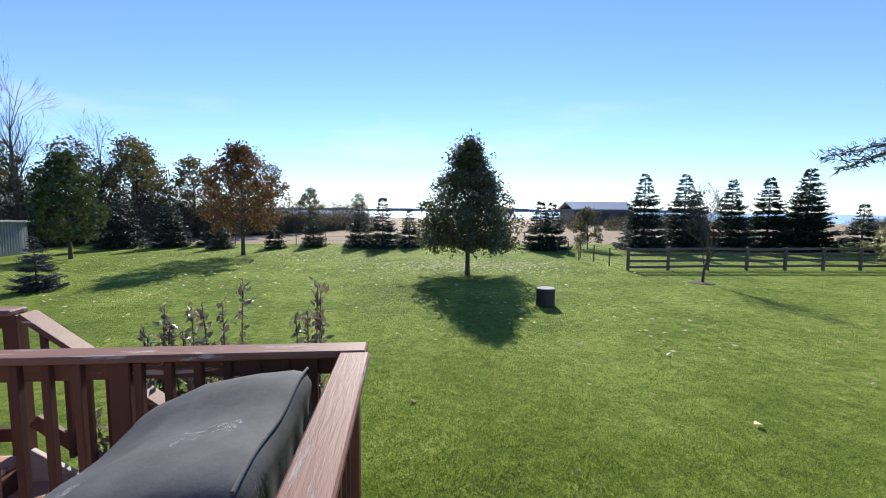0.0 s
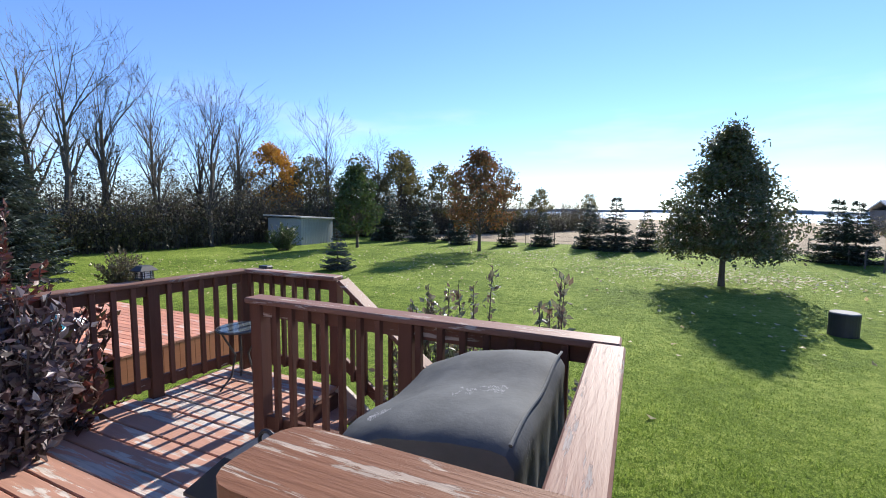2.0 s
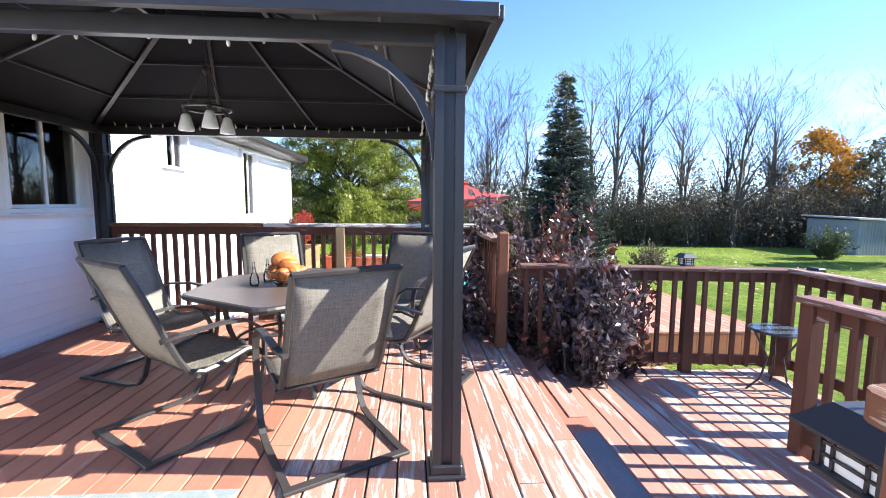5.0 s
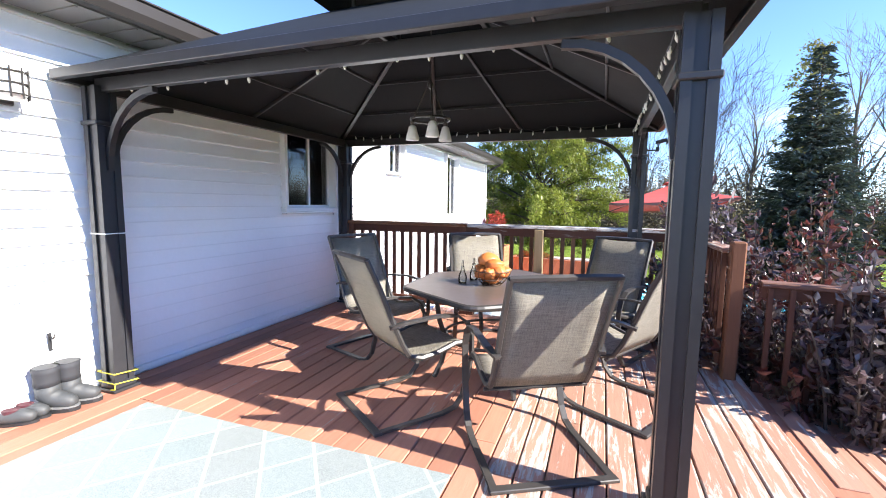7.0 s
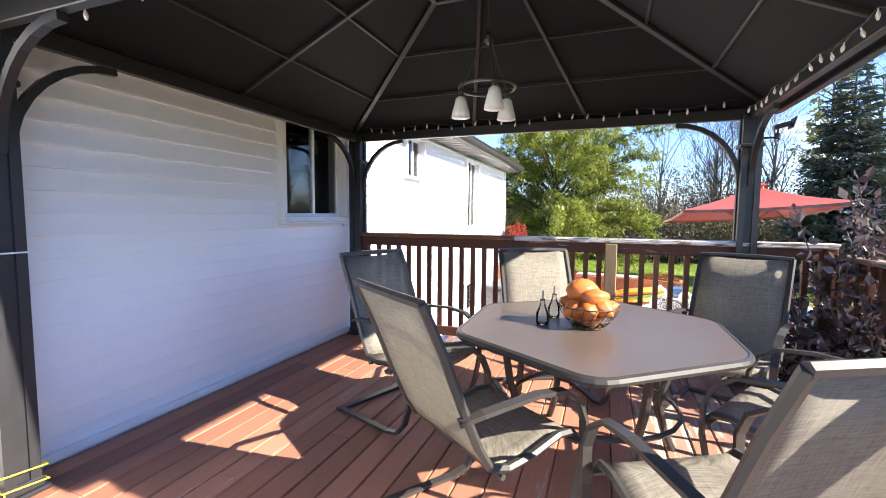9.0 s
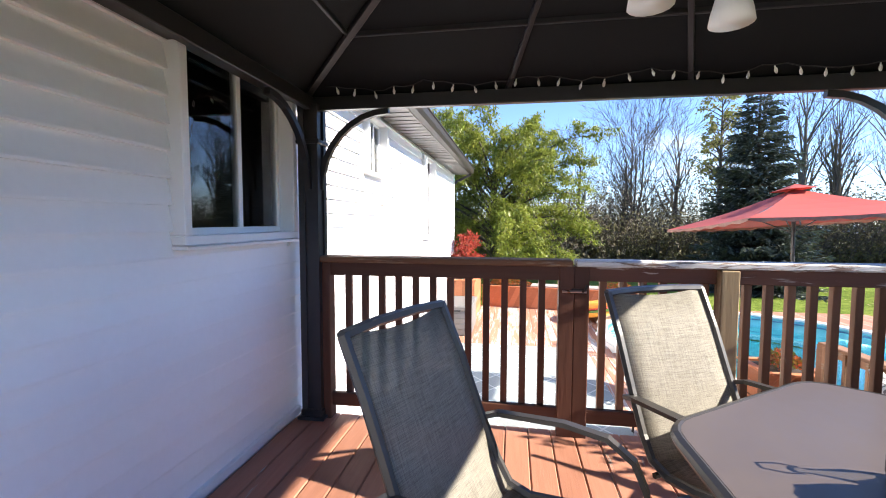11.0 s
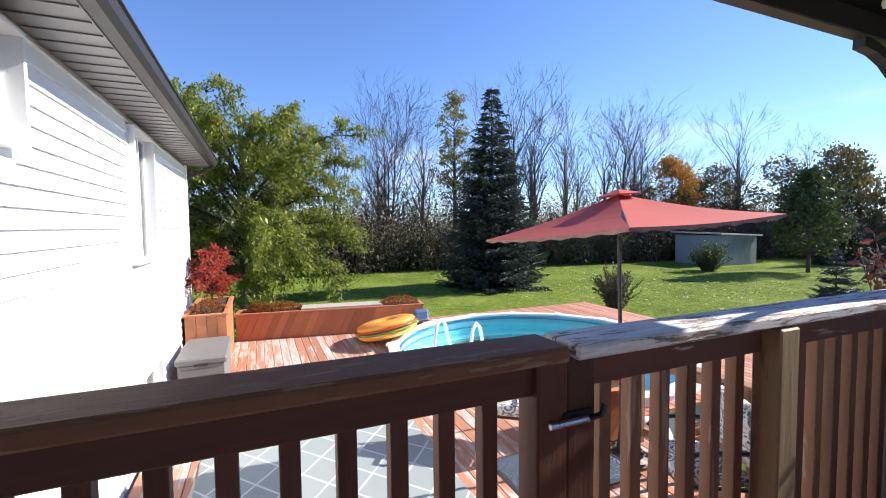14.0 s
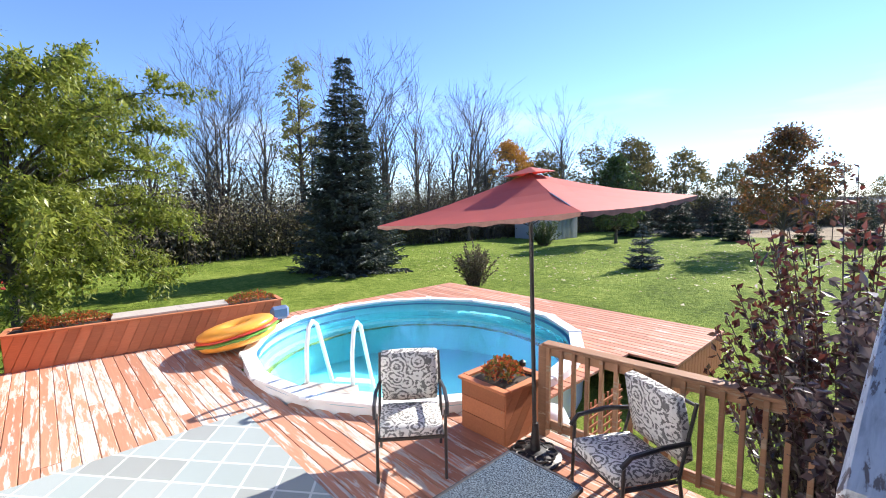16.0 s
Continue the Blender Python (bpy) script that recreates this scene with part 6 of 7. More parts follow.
def diagonal_planter(name, label, x0, x1, y0, y1, z0, z1, faces=("x", "y"), lean=0.45, cap=0.05):
    """A planter clad in slanting boards."""
    pl = thing(name, label, "planter", ((x0 + x1) / 2, (y0 + y1) / 2, z0))
    h = z1 - z0
    part("box", boxed(((x0 + x1) / 2, (y0 + y1) / 2, z0 + h / 2 - 0.02), (x1 - x0 - 0.05, y1 - y0 - 0.05, h - 0.05)), ORANGE, pl, world=True)
    for fx in (x1, x0):
        n = int((y1 - y0 + lean * h) / 0.15) + 1
        for k in range(n):
            ya = y0 - lean * h + k * 0.15
            yb = ya + 0.143
            pts = [(ya, 0), (yb, 0), (yb + lean * h, h), (ya + lean * h, h)]
            poly = []
            for (py, pz), (qy, qz) in zip(pts, pts[1:] + pts[:1]):
                pin, qin = y0 <= py <= y1, y0 <= qy <= y1
                if pin:
                    poly.append((py, pz))
                if pin != qin:
                    lim = y0 if (py < y0 or qy < y0) else y1
                    t = (lim - py) / (qy - py)
                    poly.append((lim, pz + t * (qz - pz)))
            if len(poly) < 3:
                continue
            bm = bmesh.new()
            a = [bm.verts.new((fx - 0.01, y, z0 + z)) for y, z in poly]
            b = [bm.verts.new((fx + 0.01, y, z0 + z)) for y, z in poly]
            bm.faces.new(a)
            bm.faces.new(list(reversed(b)))
            for i in range(len(poly)):
                j = (i + 1) % len(poly)
                bm.faces.new((a[i], b[i], b[j], a[j]))
            part("board", bm, ORANGE, pl, world=True)
    for fy in (y0, y1):
        n = max(2, int(h / 0.15))
        for k in range(n):
            part("board", boxed(((x0 + x1) / 2, fy, z0 + h * (k + 0.5) / n), (x1 - x0, 0.02, h / n - 0.006), bevel=0.003), ORANGE, pl, world=True)
    top = bmesh.new()
    for c, s in ((((x0 + x1) / 2, y0, z1), (x1 - x0 + 0.06, 0.08, 0.03)), (((x0 + x1) / 2, y1, z1), (x1 - x0 + 0.06, 0.08, 0.03)),
                 ((x0, (y0 + y1) / 2, z1), (0.08, y1 - y0 - 0.09, 0.03)), ((x1, (y0 + y1) / 2, z1), (0.08, y1 - y0 - 0.09, 0.03))):
        box(top, c, s, bevel=0.004)
    part("rim", top, ORANGE, pl, world=True)
    part("soil", boxed(((x0 + x1) / 2, (y0 + y1) / 2, z1 - 0.03), (x1 - x0 - 0.06, y1 - y0 - 0.06, 0.03)), SOIL, pl, world=True)
    return pl


long_pl = diagonal_planter("planter", "long reddish timber planter clad in slanting boards", -14.05, -13.58, -3.2, 0.66, PD, -0.36)
long_pl.matrix_world = long_pl.matrix_world @ pose(0, 0, 0, 0, 0, -8)
solid("planter_bench", boxed((-13.79, -1.10, -0.325), (0.44, 1.7, 0.04), Matrix.Rotation(radians(-8), 3, "Z"), 0.006), PALEWOOD, "bleached board seat across the long planter", "bench")
diagonal_planter("planter", "tall orange timber planter at the house corner", -13.80, -11.97, -3.85, -3.28, PD, 0.02, lean=0.0)
diagonal_planter("planter", "square orange timber planter of slanting boards with flowers", -8.21, -7.64, 0.42, 1.02, PD, -0.36, lean=0.8)
bx = thing("deck_box", "grey resin deck storage box against the house wall", "storage box", (-11.24, -3.50, PD))
part("body", boxed((0, 0, 0.25), (1.15, 0.56, 0.50), bevel=0.015), GREYBOX, bx)
for k in range(4):
    part("slat", boxed((0.58, 0, 0.08 + 0.105 * k), (0.012, 0.50, 0.095), bevel=0.004), GREYBOX, bx)
lid = part("lid", boxed((0, 0, 0.545), (1.21, 0.62, 0.09), bevel=0.02), GREYBOX, bx, "slightly domed grey lid")
part("handle", boxed((0.615, 0, 0.50), (0.02, 0.16, 0.03), bevel=0.004), BLACK, bx)

# floating ring in the shape of a burger
ring = thing("pool_float", "inflatable orange burger-shaped pool ring lying on the deck", "pool float", (-12.05, -0.35, PD + 0.02), turn=20.0)


def torus(R, r, z, flat, seg=36, sides=12, wav=0.0):
    bm = bmesh.new()
    rows = []
    for k in range(seg):
        a = 2 * math.pi * k / seg
        rr = r * (1 + wav * math.sin(9 * a))
        rows.append([bm.verts.new(((R + rr * math.cos(t)) * math.cos(a), (R + rr * math.cos(t)) * math.sin(a), z + rr * flat * math.sin(t))) for t in [2 * math.pi * s / sides for s in range(sides)]])
    for k in range(seg):
        p, q = rows[k], rows[(k + 1) % seg]
        for s in range(sides):
            bm.faces.new((p[s], q[s], q[(s + 1) % sides], p[(s + 1) % sides]))
    return bm


part("lower_bun", torus(0.36, 0.24, 0.10, 0.40), BUN, ring, smooth=True)
part("lettuce", torus(0.36, 0.285, 0.15, 0.15, wav=0.08), LETTUCE, ring, "green lettuce print", smooth=True)
part("tomato", torus(0.36, 0.278, 0.20, 0.12, wav=0.03), TOMATO, ring, "red tomato print", smooth=True)
part("upper_bun", torus(0.36, 0.235, 0.255, 0.36), BUN, ring, smooth=True)
ring.matrix_world = pose(-12.5, -0.42, PD + 0.12, 6, -11, 20)
solid("pool_hose_box", boxed((-13.12, 0.50, PD + 0.34), (0.12, 0.36, 0.26), bevel=0.06), BLUEP, "small blue plastic pool part beside the planter", "pool part")

# umbrella
um = thing("patio_umbrella", "tilted faded red patio umbrella with scalloped valance", "umbrella", (-7.34, 0.48, PD))
UT = Vector((-7.40, 0.46, 1.69))
LP, NP = Vector((-8.45, -0.42, 1.24)), Vector((-6.39, -0.45, 1.38))
RP, FP = Vector((-6.26, 1.04, 1.47)), Vector((-8.32, 1.07, 1.33))
cs = [LP, NP, RP, FP]
bm = bmesh.new()
n = 6
top = bm.verts.new(UT)
for k in range(4):
    a, b = cs[k], cs[(k + 1) % 4]
    grid = []
    for i in range(1, n + 1):
        row = []
        f = i / n
        for j in range(i + 1):
            g = j / i
            p = UT.lerp(a, f).lerp(UT.lerp(b, f), g)
            p.z -= 0.10 * math.sin(math.pi * f) * 0.3 + 0.022 * math.sin(math.pi * g) * f
            row.append(bm.verts.new(p))
        grid.append(row)
    bm.faces.new((top, grid[0][0], grid[0][1]))
    for r0, r1 in zip(grid, grid[1:]):
        for j in range(len(r0)):
            bm.faces.new((r0[j], r1[j], r1[j + 1]))
            if j + 1 < len(r0):
                bm.faces.new((r0[j], r1[j + 1], r0[j + 1]))
bmesh.ops.remove_doubles(bm, verts=bm.verts, dist=0.002)
can = part("canopy", bm, RED, um, "faded red fabric canopy", world=True)
sm = can.modifiers.new("thick", "SOLIDIFY")
sm.thickness = 0.004
bm = bmesh.new()
capv = [UT + Vector((0, 0, 0.05))] + [UT.lerp(c, 0.17) + Vector((0, 0, 0.045)) for c in cs]
vv = [bm.verts.new(p) for p in capv]
for k in range(4):
    bm.faces.new((vv[0], vv[1 + k], vv[1 + (k + 1) % 4]))
part("vent_cap", bm, RED, can, world=True)
for k in range(4):
    a, b = cs[k], cs[(k + 1) % 4]
    bm = bmesh.new()
    prev = None
    for j in range(15):
        g = j / 14
        p = a.lerp(b, g) - Vector((0, 0, 0.022 * math.sin(math.pi * g)))
        q = p - Vector((0, 0, 0.022 + 0.016 * abs(math.sin(7 * math.pi * g))))
        cur = (bm.verts.new(p), bm.verts.new(q))
        if prev:
            bm.faces.new((prev[0], cur[0], cur[1], prev[1]))
        prev = cur
    part("valance", bm, VALANCE, can, world=True)
    part("rib", bar(bmesh.new(), UT - Vector((0, 0, 0.06)), a - Vector((0, 0, 0.015)), 0.014, 0.014, 0.002), FRAME, um, world=True)
    part("strut", bar(bmesh.new(), UT - Vector((0, 0, 0.46)), UT.lerp(a, 0.42) - Vector((0, 0, 0.03)), 0.010, 0.010, 0.002), FRAME, um, world=True)
part("pole", sweep(bmesh.new(), [(-7.34, 0.48, PD), (-7.37, 0.47, 0.4), (-7.40, 0.46, 1.68)], 0.019, 10), FRAME, um, world=True)
part("base", lathe(bmesh.new(), [(0.22, 0.0), (0.24, 0.03), (0.18, 0.06), (0.05, 0.09), (0.03, 0.30), (0.027, 0.34)], 24), BLACK, um, "round cast black base")
for k in range(10):
    a = 2 * math.pi * k / 10
    part("base_ring", sweep(bmesh.new(), [(0.15 * math.cos(a) + 0.05 * math.cos(t), 0.15 * math.sin(a) + 0.05 * math.sin(t), 0.075) for t in [2 * math.pi * s / 10 for s in range(10)]], 0.010, 5, closed=True), FRAME, um)


def cushion_bm(sx, sy, sz, c, rot):
    bm = bmesh.new()
    bmesh.ops.create_cube(bm, size=1)
    bmesh.ops.subdivide_edges(bm, edges=bm.edges, cuts=4, use_grid_fill=True)
    for v in bm.verts:
        u, w = v.co.x * 2, v.co.y * 2
        puff = 0.55 + 0.45 * (1 - u ** 4) * (1 - w ** 4)
        v.co = Vector((v.co.x * sx * (1 - 0.04 * (w * w)), v.co.y * sy * (1 - 0.04 * (u * u)), v.co.z * sz * puff))
        v.co = Vector(c) + rot @ v.co
    return bm


def cushion_chair(at, turn, label):
    ch = thing("cushioned_chair", label, "chair", at, "pool deck chairs", turn=turn)
    for s in (-1, 1):
        part("front_leg", sweep(bmesh.new(), [(s * 0.29, 0.52, 0.0), (s * 0.29, 0.50, 0.60)], 0.014, 6), FRAME, ch)
        part("rear_leg", sweep(bmesh.new(), [(s * 0.29, -0.04, 0.0), (s * 0.29, 0.04, 0.40), (s * 0.28, -0.10, 0.92)], 0.014, 6), FRAME, ch)
        part("arm", sweep(bmesh.new(), [(s * 0.29, -0.04, 0.64), (s * 0.31, 0.20, 0.66), (s * 0.31, 0.46, 0.64), (s * 0.30, 0.53, 0.57)], 0.018, 6), FRAME, ch)
        part("seat_rail", bar(bmesh.new(), (s * 0.27, 0.0, 0.36), (s * 0.27, 0.52, 0.38), 0.025, 0.025), FRAME, ch)
    part("seat_bar", bar(bmesh.new(), (-0.28, 0.51, 0.375), (0.28, 0.51, 0.375), 0.025, 0.025), FRAME, ch)
    part("back_bar", bar(bmesh.new(), (-0.28, -0.10, 0.90), (0.28, -0.10, 0.90), 0.022, 0.022), FRAME, ch)
    part("seat_cushion", cushion_bm(0.54, 0.54, 0.13, (0, 0.27, 0.43), Matrix.Rotation(radians(3), 3, "X")), FLORAL, ch, "white and grey floral seat cushion", smooth=True)
    part("back_cushion", cushion_bm(0.54, 0.52, 0.14, (0, -0.02, 0.72), Matrix.Rotation(radians(78), 3, "X") @ Matrix.Identity(3)), FLORAL, ch, "white and grey floral back cushion", smooth=True)
    return ch


cushion_chair((-8.28, -0.22, PD), math.degrees(math.atan2(-0.79, -0.61)), "metal patio chair with white and grey floral cushions")
cushion_chair((-6.36, 0.62, PD), math.degrees(math.atan2(0.45, -0.89)), "metal patio chair with floral cushions beside the railing")
ct = thing("coffee_table", "low rectangular metal table with speckled glass top", "table", (-6.79, -0.68, PD), turn=90.0)
part("top", boxed((0, 0, 0.46), (0.92, 0.58, 0.014), bevel=0.004), SPECKLE, ct)
for s in (-1, 1):
    part("rim", bar(bmesh.new(), (-0.47, s * 0.30, 0.455), (0.47, s * 0.30, 0.455), 0.025, 0.03), FRAME, ct)
    part("rim", bar(bmesh.new(), (s * 0.47, -0.29, 0.455), (s * 0.47, 0.29, 0.455), 0.025, 0.03), FRAME, ct)
    for t in (-1, 1):
        part("leg", sweep(bmesh.new(), [(s * 0.44, t * 0.27, 0.45), (s * 0.46, t * 0.29, 0.0)], 0.014, 6), FRAME, ct)


def flowers(at, rx, ry, seed, label):
    rng = random.Random(seed)
    ob = thing("flowers", label, "flowers", at, "autumn flowers")
    g = Geo()
    for _ in range(520):
        a, r = rng.uniform(0, 6.28), rng.random() ** 0.5
        h = 0.20 * (1 - 0.7 * r * r) * rng.uniform(0.5, 1.05)
        p = Vector((rx * r * math.cos(a), ry * r * math.sin(a), h))
        d = rand_dir(rng, 0.5)
        g.leaf(p, d, d.orthogonal().normalized(), rng.uniform(0.03, 0.06), rng.uniform(0.02, 0.04))
    g.mesh("bloom", FLOWER, ob)
    st = Geo()
    for _ in range(26):
        a, r = rng.uniform(0, 6.28), rng.random() ** 0.5
        st.tube([Vector((rx * 0.5 * r * math.cos(a), ry * 0.5 * r * math.sin(a), -0.04)), Vector((rx * r * math.cos(a), ry * r * math.sin(a), 0.14))], [0.004, 0.002], 3)
    st.mesh("stalk", LEAF_SHRUB, ob)


flowers((-7.92, 0.72, -0.36), 0.20, 0.22, 1, "orange and red chrysanthemums in the square planter")
flowers((-13.96, -2.35, -0.37), 0.2, 0.45, 2, "orange chrysanthemums in the long planter")
flowers((-14.03, -2.80, -0.37), 0.2, 0.2, 5, "orange and red flowers at the end of the long planter")
flowers((-13.60, 0.15, -0.37), 0.2, 0.45, 3, "dark red flowers in the long planter")
flowers((-12.3, -3.55, 0.02), 0.28, 0.25, 4, "orange flowers under the red maple")
pot = thing("solar_stake", "small black solar light stuck in the planter", "solar light", (-7.80, 0.90, -0.37))
part("head", lathe(bmesh.new(), [(0.02, 0.10), (0.035, 0.11), (0.035, 0.15), (0.01, 0.17)], 10), BLACK, pot)
part("stake", sweep(bmesh.new(), [(0, 0, -0.03), (0, 0, 0.11)], 0.006, 6), BLACK, pot)

# ---- planting ----
rm = leafy_tree("red_maple", 21, "small red-leaved maple in the corner planter", 1.05, 0.25, 0.42, LEAF_RED, 0.06, 2200, 60, "oval", kind="shrub")
put(rm, -12.75, -3.55, 0.01)
pu = shrub("purple_shrub", 31, "purple-leaved shrub leaning over the deck railing", 2.85, 1.05, LEAF_PURPLE, 0.088, 110, 72, 0.35, (0.12, -0.1), 0.25, tip_mat=LEAF_PURPLE_TIP)
put(pu, -4.45, 1.35, GZ0)
pu2 = shrub("purple_shrub", 32, "purple-leaved shrub with tall bare shoots beside the steps", 3.2, 0.95, LEAF_PURPLE, 0.078, 75, 66, 0.4, (-0.15, -0.1), 0.3, tip_mat=LEAF_PURPLE_TIP)
put(pu2, -5.35, 1.55, GZ0)
pu4 = shrub("purple_shrub", 34, "purple-leaved shrub crowding over the corner railing", 3.2, 0.72, LEAF_PURPLE, 0.088, 105, 70, 0.5, (0.05, -0.55), 0.40)
put(pu4, -4.85, 0.92, GZ0)
pu3 = shrub("purple_shrub", 33, "low purple-leaved shrub spilling over the lower deck", 1.25, 0.52, LEAF_PURPLE, 0.088, 60, 42, 0.5, (0.0, 0.0), 0.05)
put(pu3, -3.72, 1.22, LOW)
for k, (x, y, h) in enumerate(((-2.0, 3.45, 2.5), (-1.35, 3.35, 2.65), (-0.72, 3.2, 2.45), (-1.7, 3.6, 2.2))):
    s = shrub("flowering_shrub", 40 + k, "leggy shrub with glossy sunlit leaves beside the stairs", h + 0.12, 0.38, LEAF_SHRUB, 0.072, 22, 100, 0.5, (0, 0), 0.25)
    put(s, x, y, GZ0)

sp = conifer("spruce", 51, "tall blue-green spruce on the lawn", 9.35, 2.45, NEEDLE_SPRUCE, 1.45, 0.29)
put(sp, -22.2, 7.45)
put(conifer("blue_spruce", 52, "small blue spruce on the lawn", 1.95, 0.76, NEEDLE_BLUE, 1.6, 0.13), -12.93, 16.3)
c1 = conifer("young_spruce", 53, "young dark spruce in the boundary row", 3.4, 1.25, NEEDLE, 1.2, 0.23)
c2 = conifer("young_spruce", 54, "dark spruce in the boundary row", 5.8, 1.95, NEEDLE, 1.2, 0.30)
put(c1, -3.4, 33.6)
put(c2, 18.3, 31.8)
for k, (x, y, h) in enumerate(((-6.9, 33.8, 2.8), (-1.6, 32.6, 3.9), (0.4, 33.5, 3.0), (-13.2, 32.6, 2.4), (-9.4, 32.5, 2.2), (10.0, 31.2, 3.7), (11.1, 31.8, 3.6), (34.4, 29.7, 3.7), (-17.4, 34.2, 3.8), (-20.5, 33.5, 4.2), (-15.2, 36.5, 3.4))):
    again(c1, x, y, GZ0, 50 * k, h / 3.4)
for k, (x, y, h) in enumerate(((21.5, 31.7, 5.8), (25.2, 31.5, 5.4), (28.2, 31.4, 5.6), (30.0, 29.9, 6.2), (31.5, 31.5, 5.2), (23.4, 33.0, 4.6))):
    again(c2, x, y, GZ0, 70 * k, h / 5.8)
put(leafy_tree("maple", 61, "young maple in dark green leaf on the lawn", 5.9, 1.3, 2.45, LEAF_MAPLE, 0.135, 25000, 560, "maple"), 2.86, 19.4)
put(leafy_tree("maple", 62, "young maple turning rust red on the lawn", 6.6, 1.4, 2.3, LEAF_RUST, 0.18, 7500, 130, "oval"), -9.95, 27.7)
put(leafy_tree("ornamental_pear", 63, "narrow dark green ornamental tree near the shed", 5.7, 1.2, 1.8, LEAF_OVAL, 0.20, 7000, 130, "oval"), -18.7, 26.0)
put(plumed_tree("locust_tree", 64, "spreading honey locust in yellow-green leaf", 7.3, 1.1, 4.3, LEAF_LOCUST, 0.13, 58, 112), -19.4, -3.2)
put(plumed_tree("locust_tree", 65, "honey locust behind the house corner", 5.6, 1.0, 3.2, LEAF_LOCUST, 0.15, 30, 48), -23.5, -9.0)
put(leafy_tree("hedge_tree", 66, "leafy yellow-green shrub beside the fence", 2.6, 0.25, 1.7, LEAF_YELLOW, 0.15, 3500, 70, "wide"), 25.3, 19.0)
put(leafy_tree("hedge_tree", 67, "small leafy tree behind the wire fence", 3.0, 0.5, 1.4, LEAF_OLIVE, 0.17, 3000, 60, "oval"), 14.0, 32.0)
put(leafy_tree("orange_tree", 68, "maple in bright orange autumn leaf at the wood's edge", 8.6, 2.6, 2.5, LEAF_ORANGE, 0.24, 4200, 90, "oval"), -31.5, 30.6)
put(leafy_tree("poplar", 69, "tall poplar with yellowing top at the wood's edge", 14.1, 5.0, 1.8, LEAF_YELLOW, 0.22, 3000, 90, "oval"), -38.2, 12.9)
ol = leafy_tree("autumn_tree", 70, "olive-brown autumn tree at the wood's edge", 7.0, 1.2, 2.4, LEAF_OLIVE, 0.23, 2900, 75, "oval")
put(ol, -18.5, 52.0)
for k, (x, y, s) in enumerate(((-24.5, 42.5, 1.3), (-27.5, 39.0, 1.25), (-21.0, 45.8, 1.15), (-15.2, 51.5, 1.15), (-11.8, 56.0, 0.8), (-30.0, 34.0, 1.15), (-26.0, 44.5, 1.4), (-7.5, 74.0, 0.8), (-34, 36, 1.0))):
    again(ol, x, y, GZ0, 80 * k, s * (0.85 + 0.1 * (k % 3)), s)
put(shrub("lawn_shrub", 71, "dark round shrub on the lawn beyond the pool", 1.65, 0.85, LEAF_BRUSH, 0.09, 60, 60, 0.3, (0, 0), 0.1), -15.6, 8.6)
put(shrub("lawn_shrub", 72, "green shrub in front of the garden shed", 2.0, 1.3, LEAF_OVAL, 0.12, 70, 55, 0.3, (0, 0), 0.1), -21.8, 22.0)
put(bare_tree(81, 3.0, 0.5, "bare young sapling in a mulch ring", BARK), 12.15, 16.5)
solid("mulch_ring", lathe(bmesh.new(), [(0.55, 0.0), (0.45, 0.05), (0.1, 0.07)], 20, (12.15, 16.5, GZ0)), SOIL, "ring of dark mulch round the sapling", "mulch")
put(leafy_tree("sapling", 82, "thin young sapling near the wire fence", 1.6, 0.5, 0.35, LEAF_OLIVE, 0.09, 260, 18, "oval"), 10.1, 24.2)

b1 = bare_tree(91, 10.6, 0.48, "tall bare tree at the edge of the wood", BARK_PALE)
b2 = bare_tree(92, 9.6, 0.62, "bare tree at the edge of the wood", BARK)
b3 = bare_tree(93, 9.2, 0.95, "wide bare tree with several trunks", BARK, 3)
put(b1, -32.5, 15.2, GZ0, 0, 1.05)
put(b2, -28.6, 21.8)
put(b3, -34.0, 5.6, GZ0, 0, 1.0)
rng = random.Random(17)
for k, (x, y, s, w) in enumerate(((-33.5, 17.5, 1.12, 1), (-30.5, 19.0, 1.0, 2), (-28.3, 34.5, 1.12, 1), (-35.5, 18.6, 1.15, 1), (-33, 24.5, 1.05, 2), (-31, 27, 1.1, 1), (-30, 37.5, 1.0, 2),
                                  (-36, 12.0, 1.05, 2), (-35.0, 8.5, 1.1, 1), (-37, 2, 1.0, 2), (-38, -3, 1.0, 3), (-34.5, 21.5, 1.2, 1), (-27, 41, 1.0, 1), (-24.5, 44, 0.8, 2), (-32.5, 33, 1.15, 2),
                                  (-35, 29, 1.2, 1), (-21, 49, 0.7, 2), (-36, -9, 1.0, 1), (-37, 15, 1.25, 1), (-39, 6, 1.0, 1))):
    again((b1, b2, b3)[w - 1], x + rng.uniform(-0.5, 0.5), y + rng.uniform(-0.5, 0.5), GZ0, rng.uniform(0, 360), s * rng.uniform(0.74, 0.9), s * rng.uniform(0.70, 0.88))


